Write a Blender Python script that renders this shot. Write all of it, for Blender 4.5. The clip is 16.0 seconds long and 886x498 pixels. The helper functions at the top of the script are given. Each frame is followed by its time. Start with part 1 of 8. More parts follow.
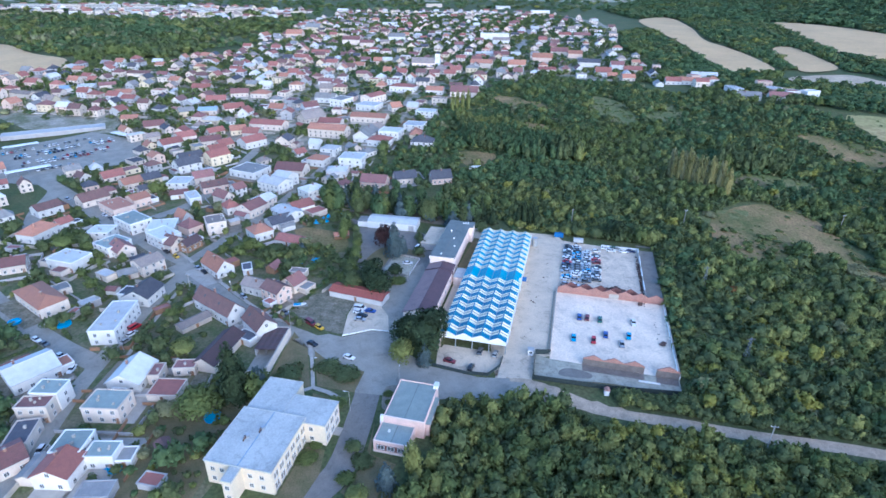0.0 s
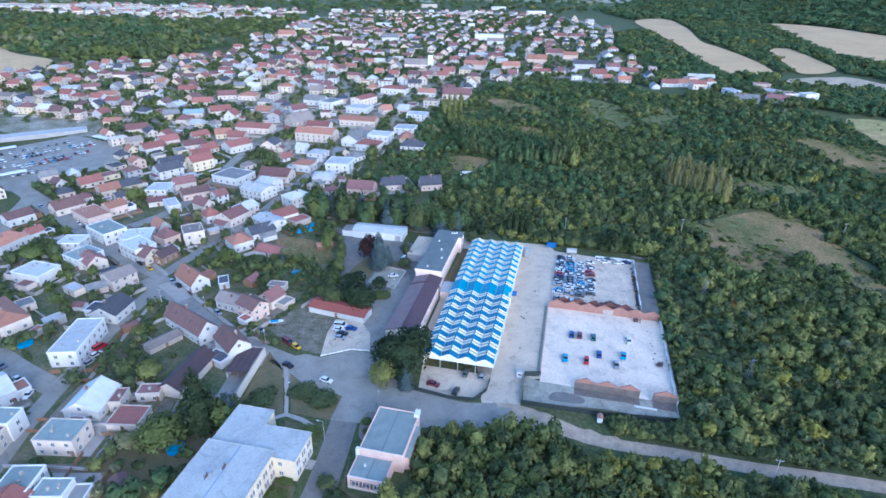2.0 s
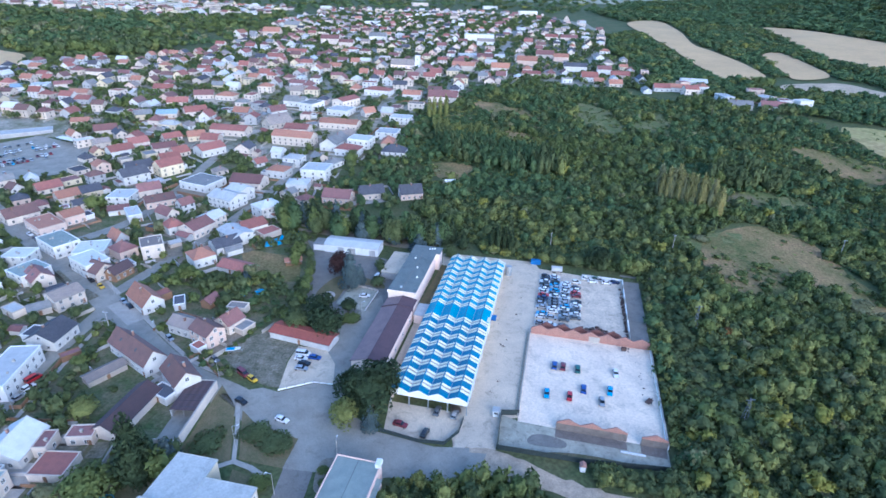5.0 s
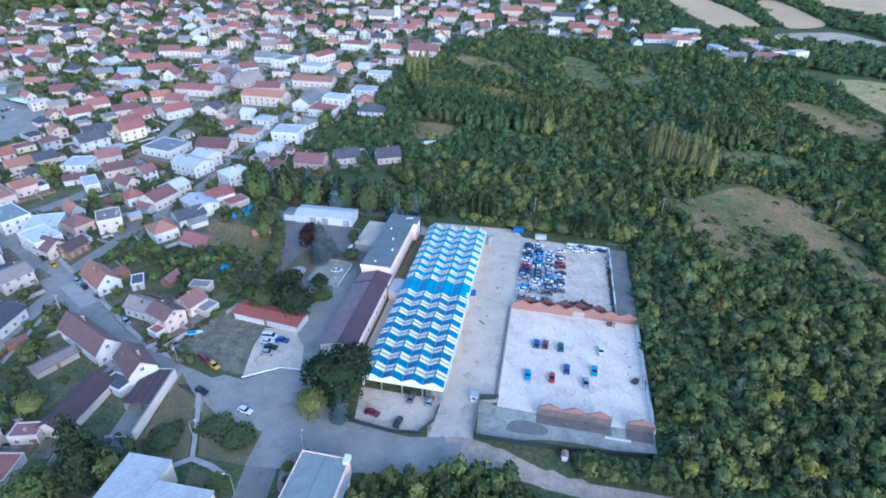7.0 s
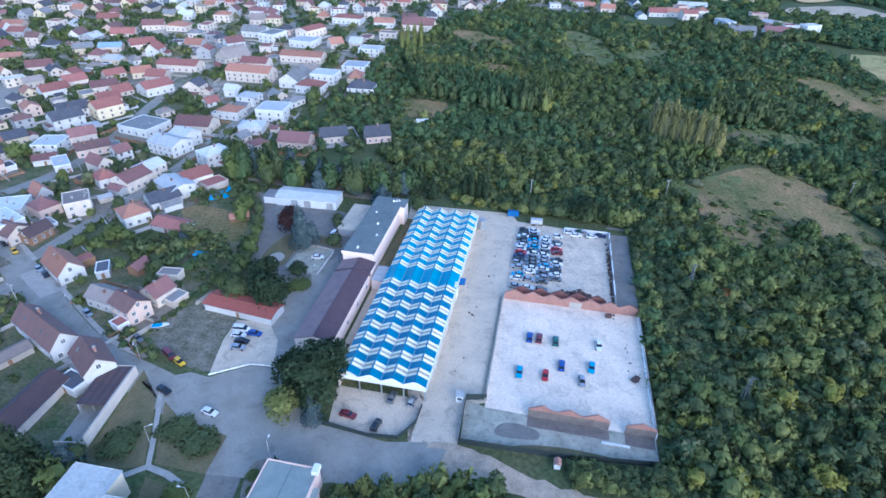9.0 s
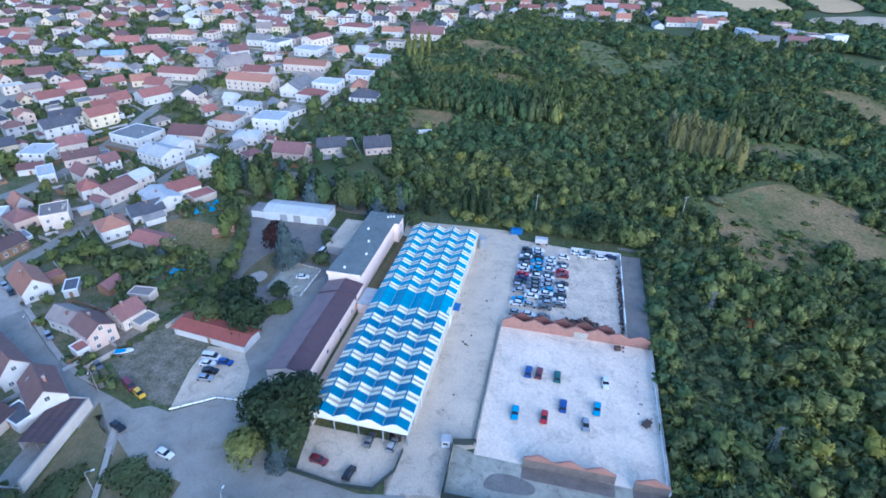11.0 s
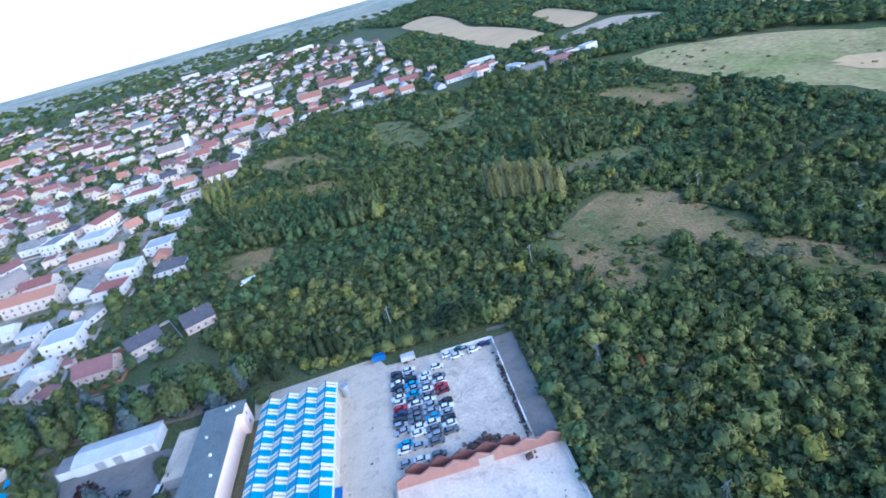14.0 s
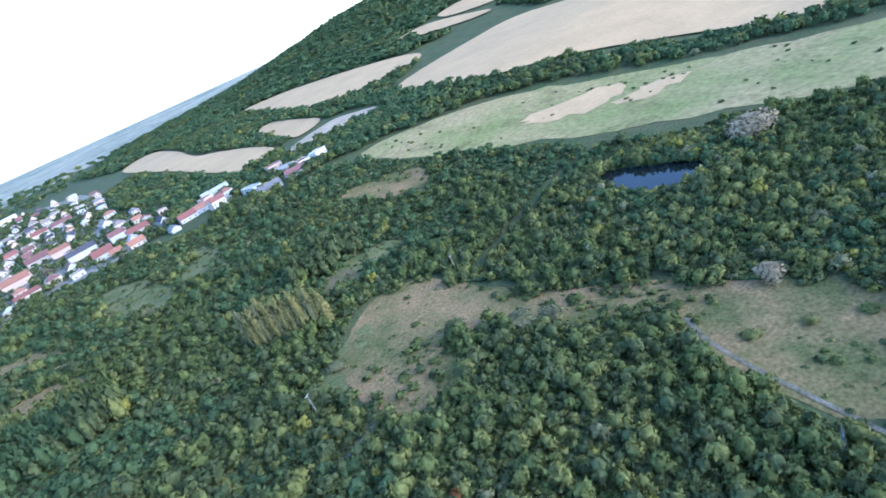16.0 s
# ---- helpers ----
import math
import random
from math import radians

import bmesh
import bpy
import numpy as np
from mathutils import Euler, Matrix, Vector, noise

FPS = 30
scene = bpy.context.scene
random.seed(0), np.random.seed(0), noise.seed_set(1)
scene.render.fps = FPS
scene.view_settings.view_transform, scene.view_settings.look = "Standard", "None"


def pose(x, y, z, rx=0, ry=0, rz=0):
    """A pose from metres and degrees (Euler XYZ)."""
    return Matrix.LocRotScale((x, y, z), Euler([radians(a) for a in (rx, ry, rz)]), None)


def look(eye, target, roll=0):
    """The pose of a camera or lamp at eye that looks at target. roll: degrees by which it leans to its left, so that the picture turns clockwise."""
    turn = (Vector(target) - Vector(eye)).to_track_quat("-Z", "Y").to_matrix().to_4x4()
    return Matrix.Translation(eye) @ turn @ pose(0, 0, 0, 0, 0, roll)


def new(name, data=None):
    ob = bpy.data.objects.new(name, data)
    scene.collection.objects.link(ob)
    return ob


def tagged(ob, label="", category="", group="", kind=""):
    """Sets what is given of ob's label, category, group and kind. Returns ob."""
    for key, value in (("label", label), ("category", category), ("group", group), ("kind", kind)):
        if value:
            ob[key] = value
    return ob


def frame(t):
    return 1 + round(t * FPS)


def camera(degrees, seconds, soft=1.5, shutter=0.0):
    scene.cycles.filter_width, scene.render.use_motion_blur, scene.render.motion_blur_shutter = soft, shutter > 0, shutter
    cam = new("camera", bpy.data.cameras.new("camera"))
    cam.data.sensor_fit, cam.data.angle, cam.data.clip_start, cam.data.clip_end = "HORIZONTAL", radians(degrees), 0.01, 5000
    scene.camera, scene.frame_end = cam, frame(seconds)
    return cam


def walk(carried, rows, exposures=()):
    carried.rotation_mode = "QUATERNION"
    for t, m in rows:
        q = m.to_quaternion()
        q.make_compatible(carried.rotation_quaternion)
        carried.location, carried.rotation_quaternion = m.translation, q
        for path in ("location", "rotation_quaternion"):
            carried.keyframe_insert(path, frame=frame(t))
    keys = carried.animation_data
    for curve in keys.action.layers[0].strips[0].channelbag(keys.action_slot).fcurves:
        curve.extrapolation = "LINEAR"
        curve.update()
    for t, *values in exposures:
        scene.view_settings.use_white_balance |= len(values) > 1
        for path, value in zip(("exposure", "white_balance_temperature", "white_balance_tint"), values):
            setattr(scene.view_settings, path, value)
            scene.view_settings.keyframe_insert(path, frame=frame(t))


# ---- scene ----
cam = camera(77.3, 16.0, soft=1.6, shutter=0.6)
PATH = [
    (0, (14.29, -155.95, 117.80), (4.02, -112.31, 95.65), 0.63),
    (0.5, (14.61, -152.72, 117.95), (4.47, -109.07, 95.78), 0.68),
    (1, (14.95, -149.40, 117.81), (4.88, -105.70, 95.69), 0.65),
    (1.5, (15.38, -146.29, 117.91), (5.35, -102.57, 95.81), 0.68),
    (2, (15.67, -142.99, 117.38), (5.67, -99.28, 95.26), 0.77),
    (2.5, (15.95, -139.86, 117.51), (6.03, -96.14, 95.37), 0.88),
    (3, (16.22, -136.54, 117.19), (6.34, -92.80, 95.09), 0.92),
    (3.5, (16.68, -133.35, 117.00), (6.80, -89.63, 94.85), 0.99),
    (4, (17.27, -129.71, 116.98), (7.49, -85.97, 94.82), 1.08),
    (6.3, (17.99, -114.29, 117.86), (9.66, -70.31, 95.57), 1.79),
    (6.5, (18.62, -112.39, 117.51), (10.43, -68.74, 94.56), 1.54),
    (7, (19.18, -108.70, 116.36), (11.38, -66.49, 90.71), 1.47),
    (7.5, (19.70, -105.31, 114.96), (12.05, -63.80, 88.15), 1.50),
    (8, (20.19, -101.94, 113.30), (12.64, -60.64, 86.16), 1.49),
    (8.5, (20.73, -98.57, 111.99), (13.13, -57.25, 84.87), 1.41),
    (11, (24.93, -79.44, 105.00), (15.80, -37.89, 78.73), 1.21),
    (11.5, (25.83, -74.62, 104.77), (17.22, -31.08, 81.74), -4.54),
    (12, (27.20, -70.33, 105.45), (18.55, -26.19, 83.63), -10.74),
    (12.5, (29.12, -65.38, 105.81), (23.53, -20.83, 83.81), -12.27),
    (13, (31.68, -60.58, 105.86), (28.16, -15.74, 84.01), -12.75),
    (13.5, (34.49, -56.12, 106.43), (36.55, -11.17, 84.64), -13.83),
    (14, (37.76, -51.08, 106.45), (39.38, -5.93, 85.03), -15.63),
    (14.5, (41.21, -46.81, 106.16), (48.28, -2.13, 84.86), -17.03),
    (15, (46.94, -41.79, 106.14), (59.55, 1.95, 85.44), -21.54),
    (15.5, (52.67, -37.78, 106.90), (71.45, 3.87, 86.58), -23.89),
    (16, (59.81, -34.37, 107.14), (80.43, 6.46, 86.95), -24.39),
]
walk(cam, [(t, look(eye, target, roll)) for t, eye, target, roll in PATH], exposures=[(0, 1.38, 4800, 11), (8, 1.38, 4760, 11), (11, 1.30, 4680, 10), (14, 1.48, 4720, 11), (16, 1.82, 4880, 12)])

# world: dusk sky, soft light with the low sun behind the camera
world = bpy.data.worlds.new("dusk")
scene.world = world
world.use_nodes = True
wn = world.node_tree.nodes
sky = wn.new("ShaderNodeTexSky")
sky.sky_type = "NISHITA"
sky.sun_disc = False
sky.sun_elevation = radians(20)
sky.sun_rotation = radians(140)
sky.altitude = 300
sky.air_density = 1.0
sky.dust_density = 1.2
sky.ozone_density = 1.3
wn["Background"].inputs[1].default_value = 0.15
world.node_tree.links.new(sky.outputs[0], wn["Background"].inputs[0])
sun_data = bpy.data.lights.new("sun", "SUN")
sun_data.energy = 0.6
sun_data.angle = radians(45)
sun_data.color = (1.0, 0.86, 0.72)
sun = new("sun", sun_data)
sun.matrix_world = look((500, -600, 420), (0, 0, 0))

# ---- terrain ----


def smooth(a, b, v):
    t = np.clip((np.asarray(v, float) - a) / (b - a), 0, 1)
    return t * t * (3 - 2 * t)


def ground_z(x, y):
    """Flat round the factory, a hollow with the pond to the east, the town rising to the north, a wooded hill."""
    x, y = np.asarray(x, float), np.asarray(y, float)
    z = 18 * smooth(130, 470, y) + 14 * smooth(470, 1000, y)
    z = z - 9 * smooth(85, 200, x) * (1 - smooth(200, 420, y)) * smooth(-160, 0, y)
    z = z + 104 * np.exp(-(((x - 1080) / 510) ** 2 + ((y - 1550) / 560) ** 2))
    return z + 52 * smooth(1000, 4400, np.hypot(x, y))


def gz(x, y):
    return float(ground_z(x, y))


# ---- materials ----


def mat(name, a, b=None, rough=0.85, scale=0.35, fine=6.0, bump=0.15, metal=0.0, vary=0.0, speck=0.12, island=0.0, courses=0.0, spec=0.4, stain=0.0):
    """A weathered surface: broad stains between the colours a and b, a fine grain, relief; vary: by object."""
    m = bpy.data.materials.new(name)
    m.use_nodes = True
    nt = m.node_tree
    N, link = nt.nodes, nt.links.new
    bsdf = N["Principled BSDF"]
    bsdf.inputs["Roughness"].default_value = rough
    bsdf.inputs["Metallic"].default_value = metal
    bsdf.inputs["Specular IOR Level"].default_value = spec
    tc = N.new("ShaderNodeTexCoord")
    big = N.new("ShaderNodeTexNoise")
    big.inputs["Scale"].default_value = scale
    big.inputs["Detail"].default_value = 5
    big.inputs["Roughness"].default_value = 0.65
    small = N.new("ShaderNodeTexNoise")
    small.inputs["Scale"].default_value = fine
    small.inputs["Detail"].default_value = 4
    link(tc.outputs["Object"], big.inputs["Vector"])
    link(tc.outputs["Object"], small.inputs["Vector"])
    ramp = N.new("ShaderNodeMapRange")
    ramp.inputs[1].default_value, ramp.inputs[2].default_value = 0.35, 0.65
    link(big.outputs[0], ramp.inputs[0])
    mix = N.new("ShaderNodeMix")
    mix.data_type = "RGBA"
    b = b or tuple(c * 0.82 for c in a)
    mix.inputs[6].default_value = (*a, 1)
    mix.inputs[7].default_value = (*b, 1)
    link(ramp.outputs[0], mix.inputs[0])
    last = mix.outputs[2]
    value = N.new("ShaderNodeMapRange")
    value.inputs[1].default_value, value.inputs[2].default_value = 0.3, 0.7
    value.inputs[3].default_value, value.inputs[4].default_value = 1 - speck, 1 + speck
    link(small.outputs[0], value.inputs[0])
    gain = value.outputs[0]
    if vary or island:
        src = N.new("ShaderNodeNewGeometry").outputs["Random Per Island"] if island else N.new("ShaderNodeObjectInfo").outputs["Random"]
        more = N.new("ShaderNodeMapRange")
        more.inputs[3].default_value, more.inputs[4].default_value = 1 - (island or vary), 1 + (island or vary)
        link(src, more.inputs[0])
        times = N.new("ShaderNodeMath")
        times.operation = "MULTIPLY"
        link(gain, times.inputs[0])
        link(more.outputs[0], times.inputs[1])
        gain = times.outputs[0]
    if stain:
        blot = N.new("ShaderNodeTexNoise")
        blot.inputs["Scale"].default_value = scale * 2.3
        blot.inputs["Detail"].default_value = 8
        blot.inputs["Roughness"].default_value = 0.72
        blot.inputs["Distortion"].default_value = 0.8
        link(tc.outputs["Object"], blot.inputs["Vector"])
        dirt = N.new("ShaderNodeMapRange")
        dirt.inputs[1].default_value, dirt.inputs[2].default_value = 0.52, 0.66
        dirt.inputs[3].default_value, dirt.inputs[4].default_value = 1.0, 1 - stain
        link(blot.outputs[0], dirt.inputs[0])
        soil = N.new("ShaderNodeMath")
        soil.operation = "MULTIPLY"
        link(gain, soil.inputs[0])
        link(dirt.outputs[0], soil.inputs[1])
        gain = soil.outputs[0]
    if courses:
        wave = N.new("ShaderNodeTexWave")
        wave.bands_direction = "Z"
        wave.inputs["Scale"].default_value = courses
        wave.inputs["Distortion"].default_value = 0.6
        link(tc.outputs["Object"], wave.inputs["Vector"])
        band = N.new("ShaderNodeMapRange")
        band.inputs[3].default_value, band.inputs[4].default_value = 0.82, 1.06
        link(wave.outputs[1], band.inputs[0])
        twice = N.new("ShaderNodeMath")
        twice.operation = "MULTIPLY"
        link(gain, twice.inputs[0])
        link(band.outputs[0], twice.inputs[1])
        gain = twice.outputs[0]
    scaled = N.new("ShaderNodeVectorMath")
    scaled.operation = "SCALE"
    link(last, scaled.inputs[0])
    link(gain, scaled.inputs["Scale"])
    link(scaled.outputs[0], bsdf.inputs["Base Color"])
    if bump:
        bp = N.new("ShaderNodeBump")
        bp.inputs["Strength"].default_value = bump
        bp.inputs["Distance"].default_value = 0.1
        link(small.outputs[0], bp.inputs["Height"])
        link(bp.outputs[0], bsdf.inputs["Normal"])
    return m


def glossy(name, col, rough=0.25, metal=0.0, coat=0.0):
    m = mat(name, col, tuple(c * 0.9 for c in col), rough=rough, metal=metal, bump=0.0, speck=0.05, spec=0.5)
    m.node_tree.nodes["Principled BSDF"].inputs["Coat Weight"].default_value = coat
    return m


ROOF = {
    "orange": mat("orange_tiles", (0.45, 0.21, 0.135), (0.37, 0.185, 0.13), vary=0.2, courses=5, scale=0.5),
    "red": mat("red_tiles", (0.36, 0.145, 0.115), (0.29, 0.125, 0.105), vary=0.2, courses=5, scale=0.5),
    "scarlet": mat("bright_red_sheet", (0.37, 0.105, 0.075), (0.3, 0.095, 0.07), vary=0.15, courses=3, scale=0.5),
    "maroon": mat("maroon_tiles", (0.260, 0.125, 0.115), (0.205, 0.110, 0.100), vary=0.25, courses=5, scale=0.5),
    "brown": mat("brown_tiles", (0.21, 0.115, 0.10), (0.16, 0.10, 0.09), vary=0.2, courses=5, scale=0.5),
    "dkbrown": mat("dark_brown_sheet", (0.11, 0.07, 0.07), (0.085, 0.06, 0.065), vary=0.1, courses=3),
    "dark": mat("dark_slate", (0.10, 0.10, 0.115), (0.075, 0.075, 0.09), vary=0.2, courses=5, scale=0.5),
    "grey": mat("grey_felt", (0.280, 0.270, 0.260), (0.210, 0.205, 0.200), vary=0.2),
    "green": mat("green_grey_felt", (0.290, 0.335, 0.310), (0.230, 0.270, 0.255), vary=0.15),
    "tan": mat("tan_cement_tiles", (0.33, 0.27, 0.23), (0.26, 0.22, 0.20), vary=0.2, courses=5),
    "blue": mat("blue_grey_sheet", (0.30, 0.40, 0.50), (0.25, 0.33, 0.42), vary=0.15),
    "pale": mat("pale_membrane", (0.500, 0.500, 0.490), (0.410, 0.410, 0.410), vary=0.12),
    "white": mat("white_sheet", (0.62, 0.62, 0.605), (0.53, 0.53, 0.525), vary=0.08),
}
WALL = {
    "cream": mat("cream_render", (0.66, 0.57, 0.47), (0.56, 0.48, 0.41), vary=0.18),
    "white": mat("white_render", (0.68, 0.66, 0.62), (0.58, 0.56, 0.53), vary=0.08),
    "peach": mat("peach_render", (0.67, 0.51, 0.41), (0.59, 0.45, 0.37), vary=0.12),
    "yellow": mat("yellow_render", (0.70, 0.59, 0.40), (0.62, 0.52, 0.37), vary=0.12),
    "grey": mat("grey_render", (0.45, 0.44, 0.43), (0.36, 0.35, 0.35), vary=0.15),
    "wood": mat("brown_boards", (0.30, 0.17, 0.09), (0.22, 0.13, 0.08), vary=0.2),
}
M = {
    "ground": mat("rough_grass", (0.075, 0.105, 0.045), (0.125, 0.125, 0.06), scale=0.05, fine=0.9, bump=0.5, speck=0.3, spec=0.06),
    # far fields, made paler so the horizon haze sits in their colour
    "far_plain": mat("patchwork_of_hazy_far_fields", (0.25, 0.27, 0.19), (0.47, 0.42, 0.31), scale=0.004, fine=0.03, bump=0.0, speck=0.3, spec=0.06),
    "asphalt": mat("worn_asphalt", (0.345, 0.322, 0.275), (0.265, 0.248, 0.213), scale=0.12, fine=3, speck=0.1, spec=0.2, stain=0.2),
    "dark_asphalt": mat("dark_asphalt", (0.195, 0.182, 0.162), (0.24, 0.222, 0.196), scale=0.2, fine=3, spec=0.2, stain=0.25),
    "paving": mat("concrete_paving", (0.460, 0.420, 0.365), (0.360, 0.330, 0.290), scale=0.3, fine=4, spec=0.2),
    "concrete": mat("yard_concrete", (0.665, 0.555, 0.415), (0.54, 0.453, 0.345), scale=0.11, fine=2.2, speck=0.1, spec=0.2, stain=0.3),
    "pale_concrete": mat("pale_hall_floor", (0.88, 0.725, 0.56), (0.715, 0.592, 0.47), scale=0.09, fine=1.4, speck=0.1, spec=0.2, stain=0.24),
    "lot_concrete": mat("tyre_marked_lot", (0.73, 0.605, 0.46), (0.545, 0.45, 0.35), scale=0.14, fine=1.2, speck=0.14, spec=0.2, stain=0.34),
    "green_concrete": mat("mossy_concrete", (0.45, 0.425, 0.34), (0.31, 0.3, 0.24), scale=0.25, fine=2.0, spec=0.2, stain=0.4),
    "gravel": mat("gravel_track", (0.545, 0.425, 0.305), (0.395, 0.315, 0.232), scale=0.35, fine=4, speck=0.18, spec=0.06, stain=0.25),
    "dirt": mat("bare_soil", (0.300, 0.250, 0.200), (0.210, 0.190, 0.140), scale=0.25, fine=2, speck=0.2, spec=0.06),
    "rubble": mat("bare_trodden_earth", (0.265, 0.235, 0.18), (0.125, 0.12, 0.075), scale=0.3, fine=1.6, speck=0.3, spec=0.1, stain=0.22),
    "lawn": mat("mown_lawn", (0.135, 0.13, 0.066), (0.205, 0.165, 0.095), scale=0.18, fine=3, bump=0.4, speck=0.2, spec=0.06),
    "garden": mat("garden_soil_and_grass", (0.085, 0.115, 0.045), (0.2, 0.175, 0.11), scale=0.14, fine=1.2, bump=0.5, speck=0.3, spec=0.06),
    "dry": mat("dry_meadow", (0.34, 0.225, 0.115), (0.115, 0.125, 0.045), scale=0.03, fine=0.9, bump=0.6, speck=0.35, spec=0.06),
    "meadow": mat("green_meadow", (0.245, 0.262, 0.092), (0.41, 0.325, 0.16), scale=0.016, fine=0.3, bump=0.4, speck=0.22, spec=0.06, stain=0.3),
    "stubble": mat("stubble_field", (0.62, 0.43, 0.225), (0.53, 0.37, 0.2), scale=0.02, fine=0.25, bump=0.2, speck=0.06, spec=0.06),
    "quarry": mat("pale_spoil", (0.56, 0.44, 0.3), (0.42, 0.335, 0.235), scale=0.06, fine=0.6, speck=0.2, spec=0.06),
    "hillwood": mat("wooded_floor", (0.035, 0.05, 0.028), (0.055, 0.07, 0.035), scale=0.02, fine=0.2, bump=0.6, speck=0.25, spec=0.06),
    "bark": mat("bark", (0.14, 0.11, 0.085), (0.10, 0.08, 0.06), scale=3, fine=14),
    "panel_blue": mat("blue_roof_sheet", (0.01, 0.165, 0.295), (0.014, 0.142, 0.255), rough=0.45, vary=0.12, scale=0.3, bump=0.05),
    "panel_sky": mat("sky_blue_roof_sheet", (0.016, 0.27, 0.4), (0.02, 0.235, 0.36), rough=0.45, vary=0.08, scale=0.3, bump=0.05),
    "panel_white": mat("white_roof_sheet", (0.85, 0.81, 0.6), (0.77, 0.73, 0.55), rough=0.55, vary=0.08, bump=0.05, stain=0.12),
    "panel_grey": mat("grey_skylight_sheet", (0.42, 0.36, 0.28), (0.35, 0.3, 0.24), rough=0.45, vary=0.15, bump=0.05),
    "town": mat("town_yards", (0.40, 0.36, 0.30), (0.16, 0.165, 0.095), scale=0.06, fine=0.5, bump=0.2, speck=0.25, spec=0.06),
    "scrub": mat("rough_green_grass", (0.12, 0.145, 0.055), (0.195, 0.185, 0.085), scale=0.1, fine=0.8, bump=0.5, speck=0.25, spec=0.06),
    "steel": mat("galvanised_steel", (0.50, 0.52, 0.54), (0.40, 0.42, 0.44), rough=0.5, metal=0.6),
    "dull_steel": mat("dull_weathered_steel", (0.22, 0.24, 0.26), (0.16, 0.175, 0.19), rough=0.6, metal=0.3),
    "brick": mat("orange_brick", (0.43, 0.225, 0.17), (0.345, 0.19, 0.15), scale=0.6, fine=9, speck=0.22, courses=7),
    "brick_dark": mat("weathered_brick", (0.24, 0.105, 0.085), (0.18, 0.09, 0.08), scale=0.6, fine=9, speck=0.22, courses=7),
    "dark_wall": mat("stained_plaster", (0.15, 0.125, 0.11), (0.21, 0.18, 0.155), scale=0.5, fine=5, speck=0.2),
    "pink": mat("pale_pink_render", (0.9, 0.74, 0.64), (0.82, 0.67, 0.585), vary=0.04),
    "rose": mat("dusty_pink_render", (0.74, 0.54, 0.46), (0.66, 0.48, 0.41), vary=0.04),
    "school": mat("cream_school_render", (0.7, 0.6, 0.45), (0.62, 0.535, 0.41), scale=0.3),
    "school_roof": mat("light_blue_grey_membrane", (0.5, 0.51, 0.49), (0.41, 0.42, 0.41), scale=0.12, fine=2.0, stain=0.22),
    "slate_roof": mat("blue_grey_felt", (0.175, 0.2, 0.195), (0.14, 0.16, 0.158), scale=0.15, fine=2.0, stain=0.25),
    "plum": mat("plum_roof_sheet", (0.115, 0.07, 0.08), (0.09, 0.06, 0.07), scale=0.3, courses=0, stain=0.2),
    "plum_pale": mat("pale_plum_sheet", (0.27, 0.19, 0.18), (0.22, 0.155, 0.155), scale=0.3, stain=0.2),
    "fence": mat("dark_green_fence_cloth", (0.03, 0.04, 0.04), (0.045, 0.06, 0.055), scale=0.8),
    "white": mat("white_paint", (0.80, 0.80, 0.79), (0.72, 0.72, 0.71)),
    "black": mat("black_rubber", (0.02, 0.02, 0.02), (0.03, 0.03, 0.03), rough=0.7),
    "chimney": mat("chimney_brick", (0.32, 0.18, 0.14), (0.25, 0.15, 0.12), vary=0.25, fine=9),
    "frame": mat("white_window_frame", (0.75, 0.75, 0.74), bump=0.0),
    "dumpster": mat("blue_container_paint", (0.03, 0.16, 0.42), (0.03, 0.13, 0.34), rough=0.5),
    "tarp": mat("blue_tarpaulin", (0.03, 0.33, 0.62), (0.03, 0.27, 0.52), rough=0.5),
    "rust": mat("rusty_scrap", (0.17, 0.10, 0.075), (0.10, 0.08, 0.075), scale=1.5, fine=9, island=0.5, spec=0.12),
    "wood_pole": mat("weathered_pole", (0.42, 0.40, 0.37), (0.32, 0.30, 0.28), scale=2),
}
M["glass"] = glossy("window_glass", (0.12, 0.125, 0.13), rough=0.12)
M["car_glass"] = glossy("tinted_car_glass", (0.018, 0.02, 0.025), rough=0.08)
M["water"] = glossy("pond_water", (0.012, 0.018, 0.022), rough=0.03)
M["pool_water"] = glossy("pool_water", (0.03, 0.30, 0.50), rough=0.05)
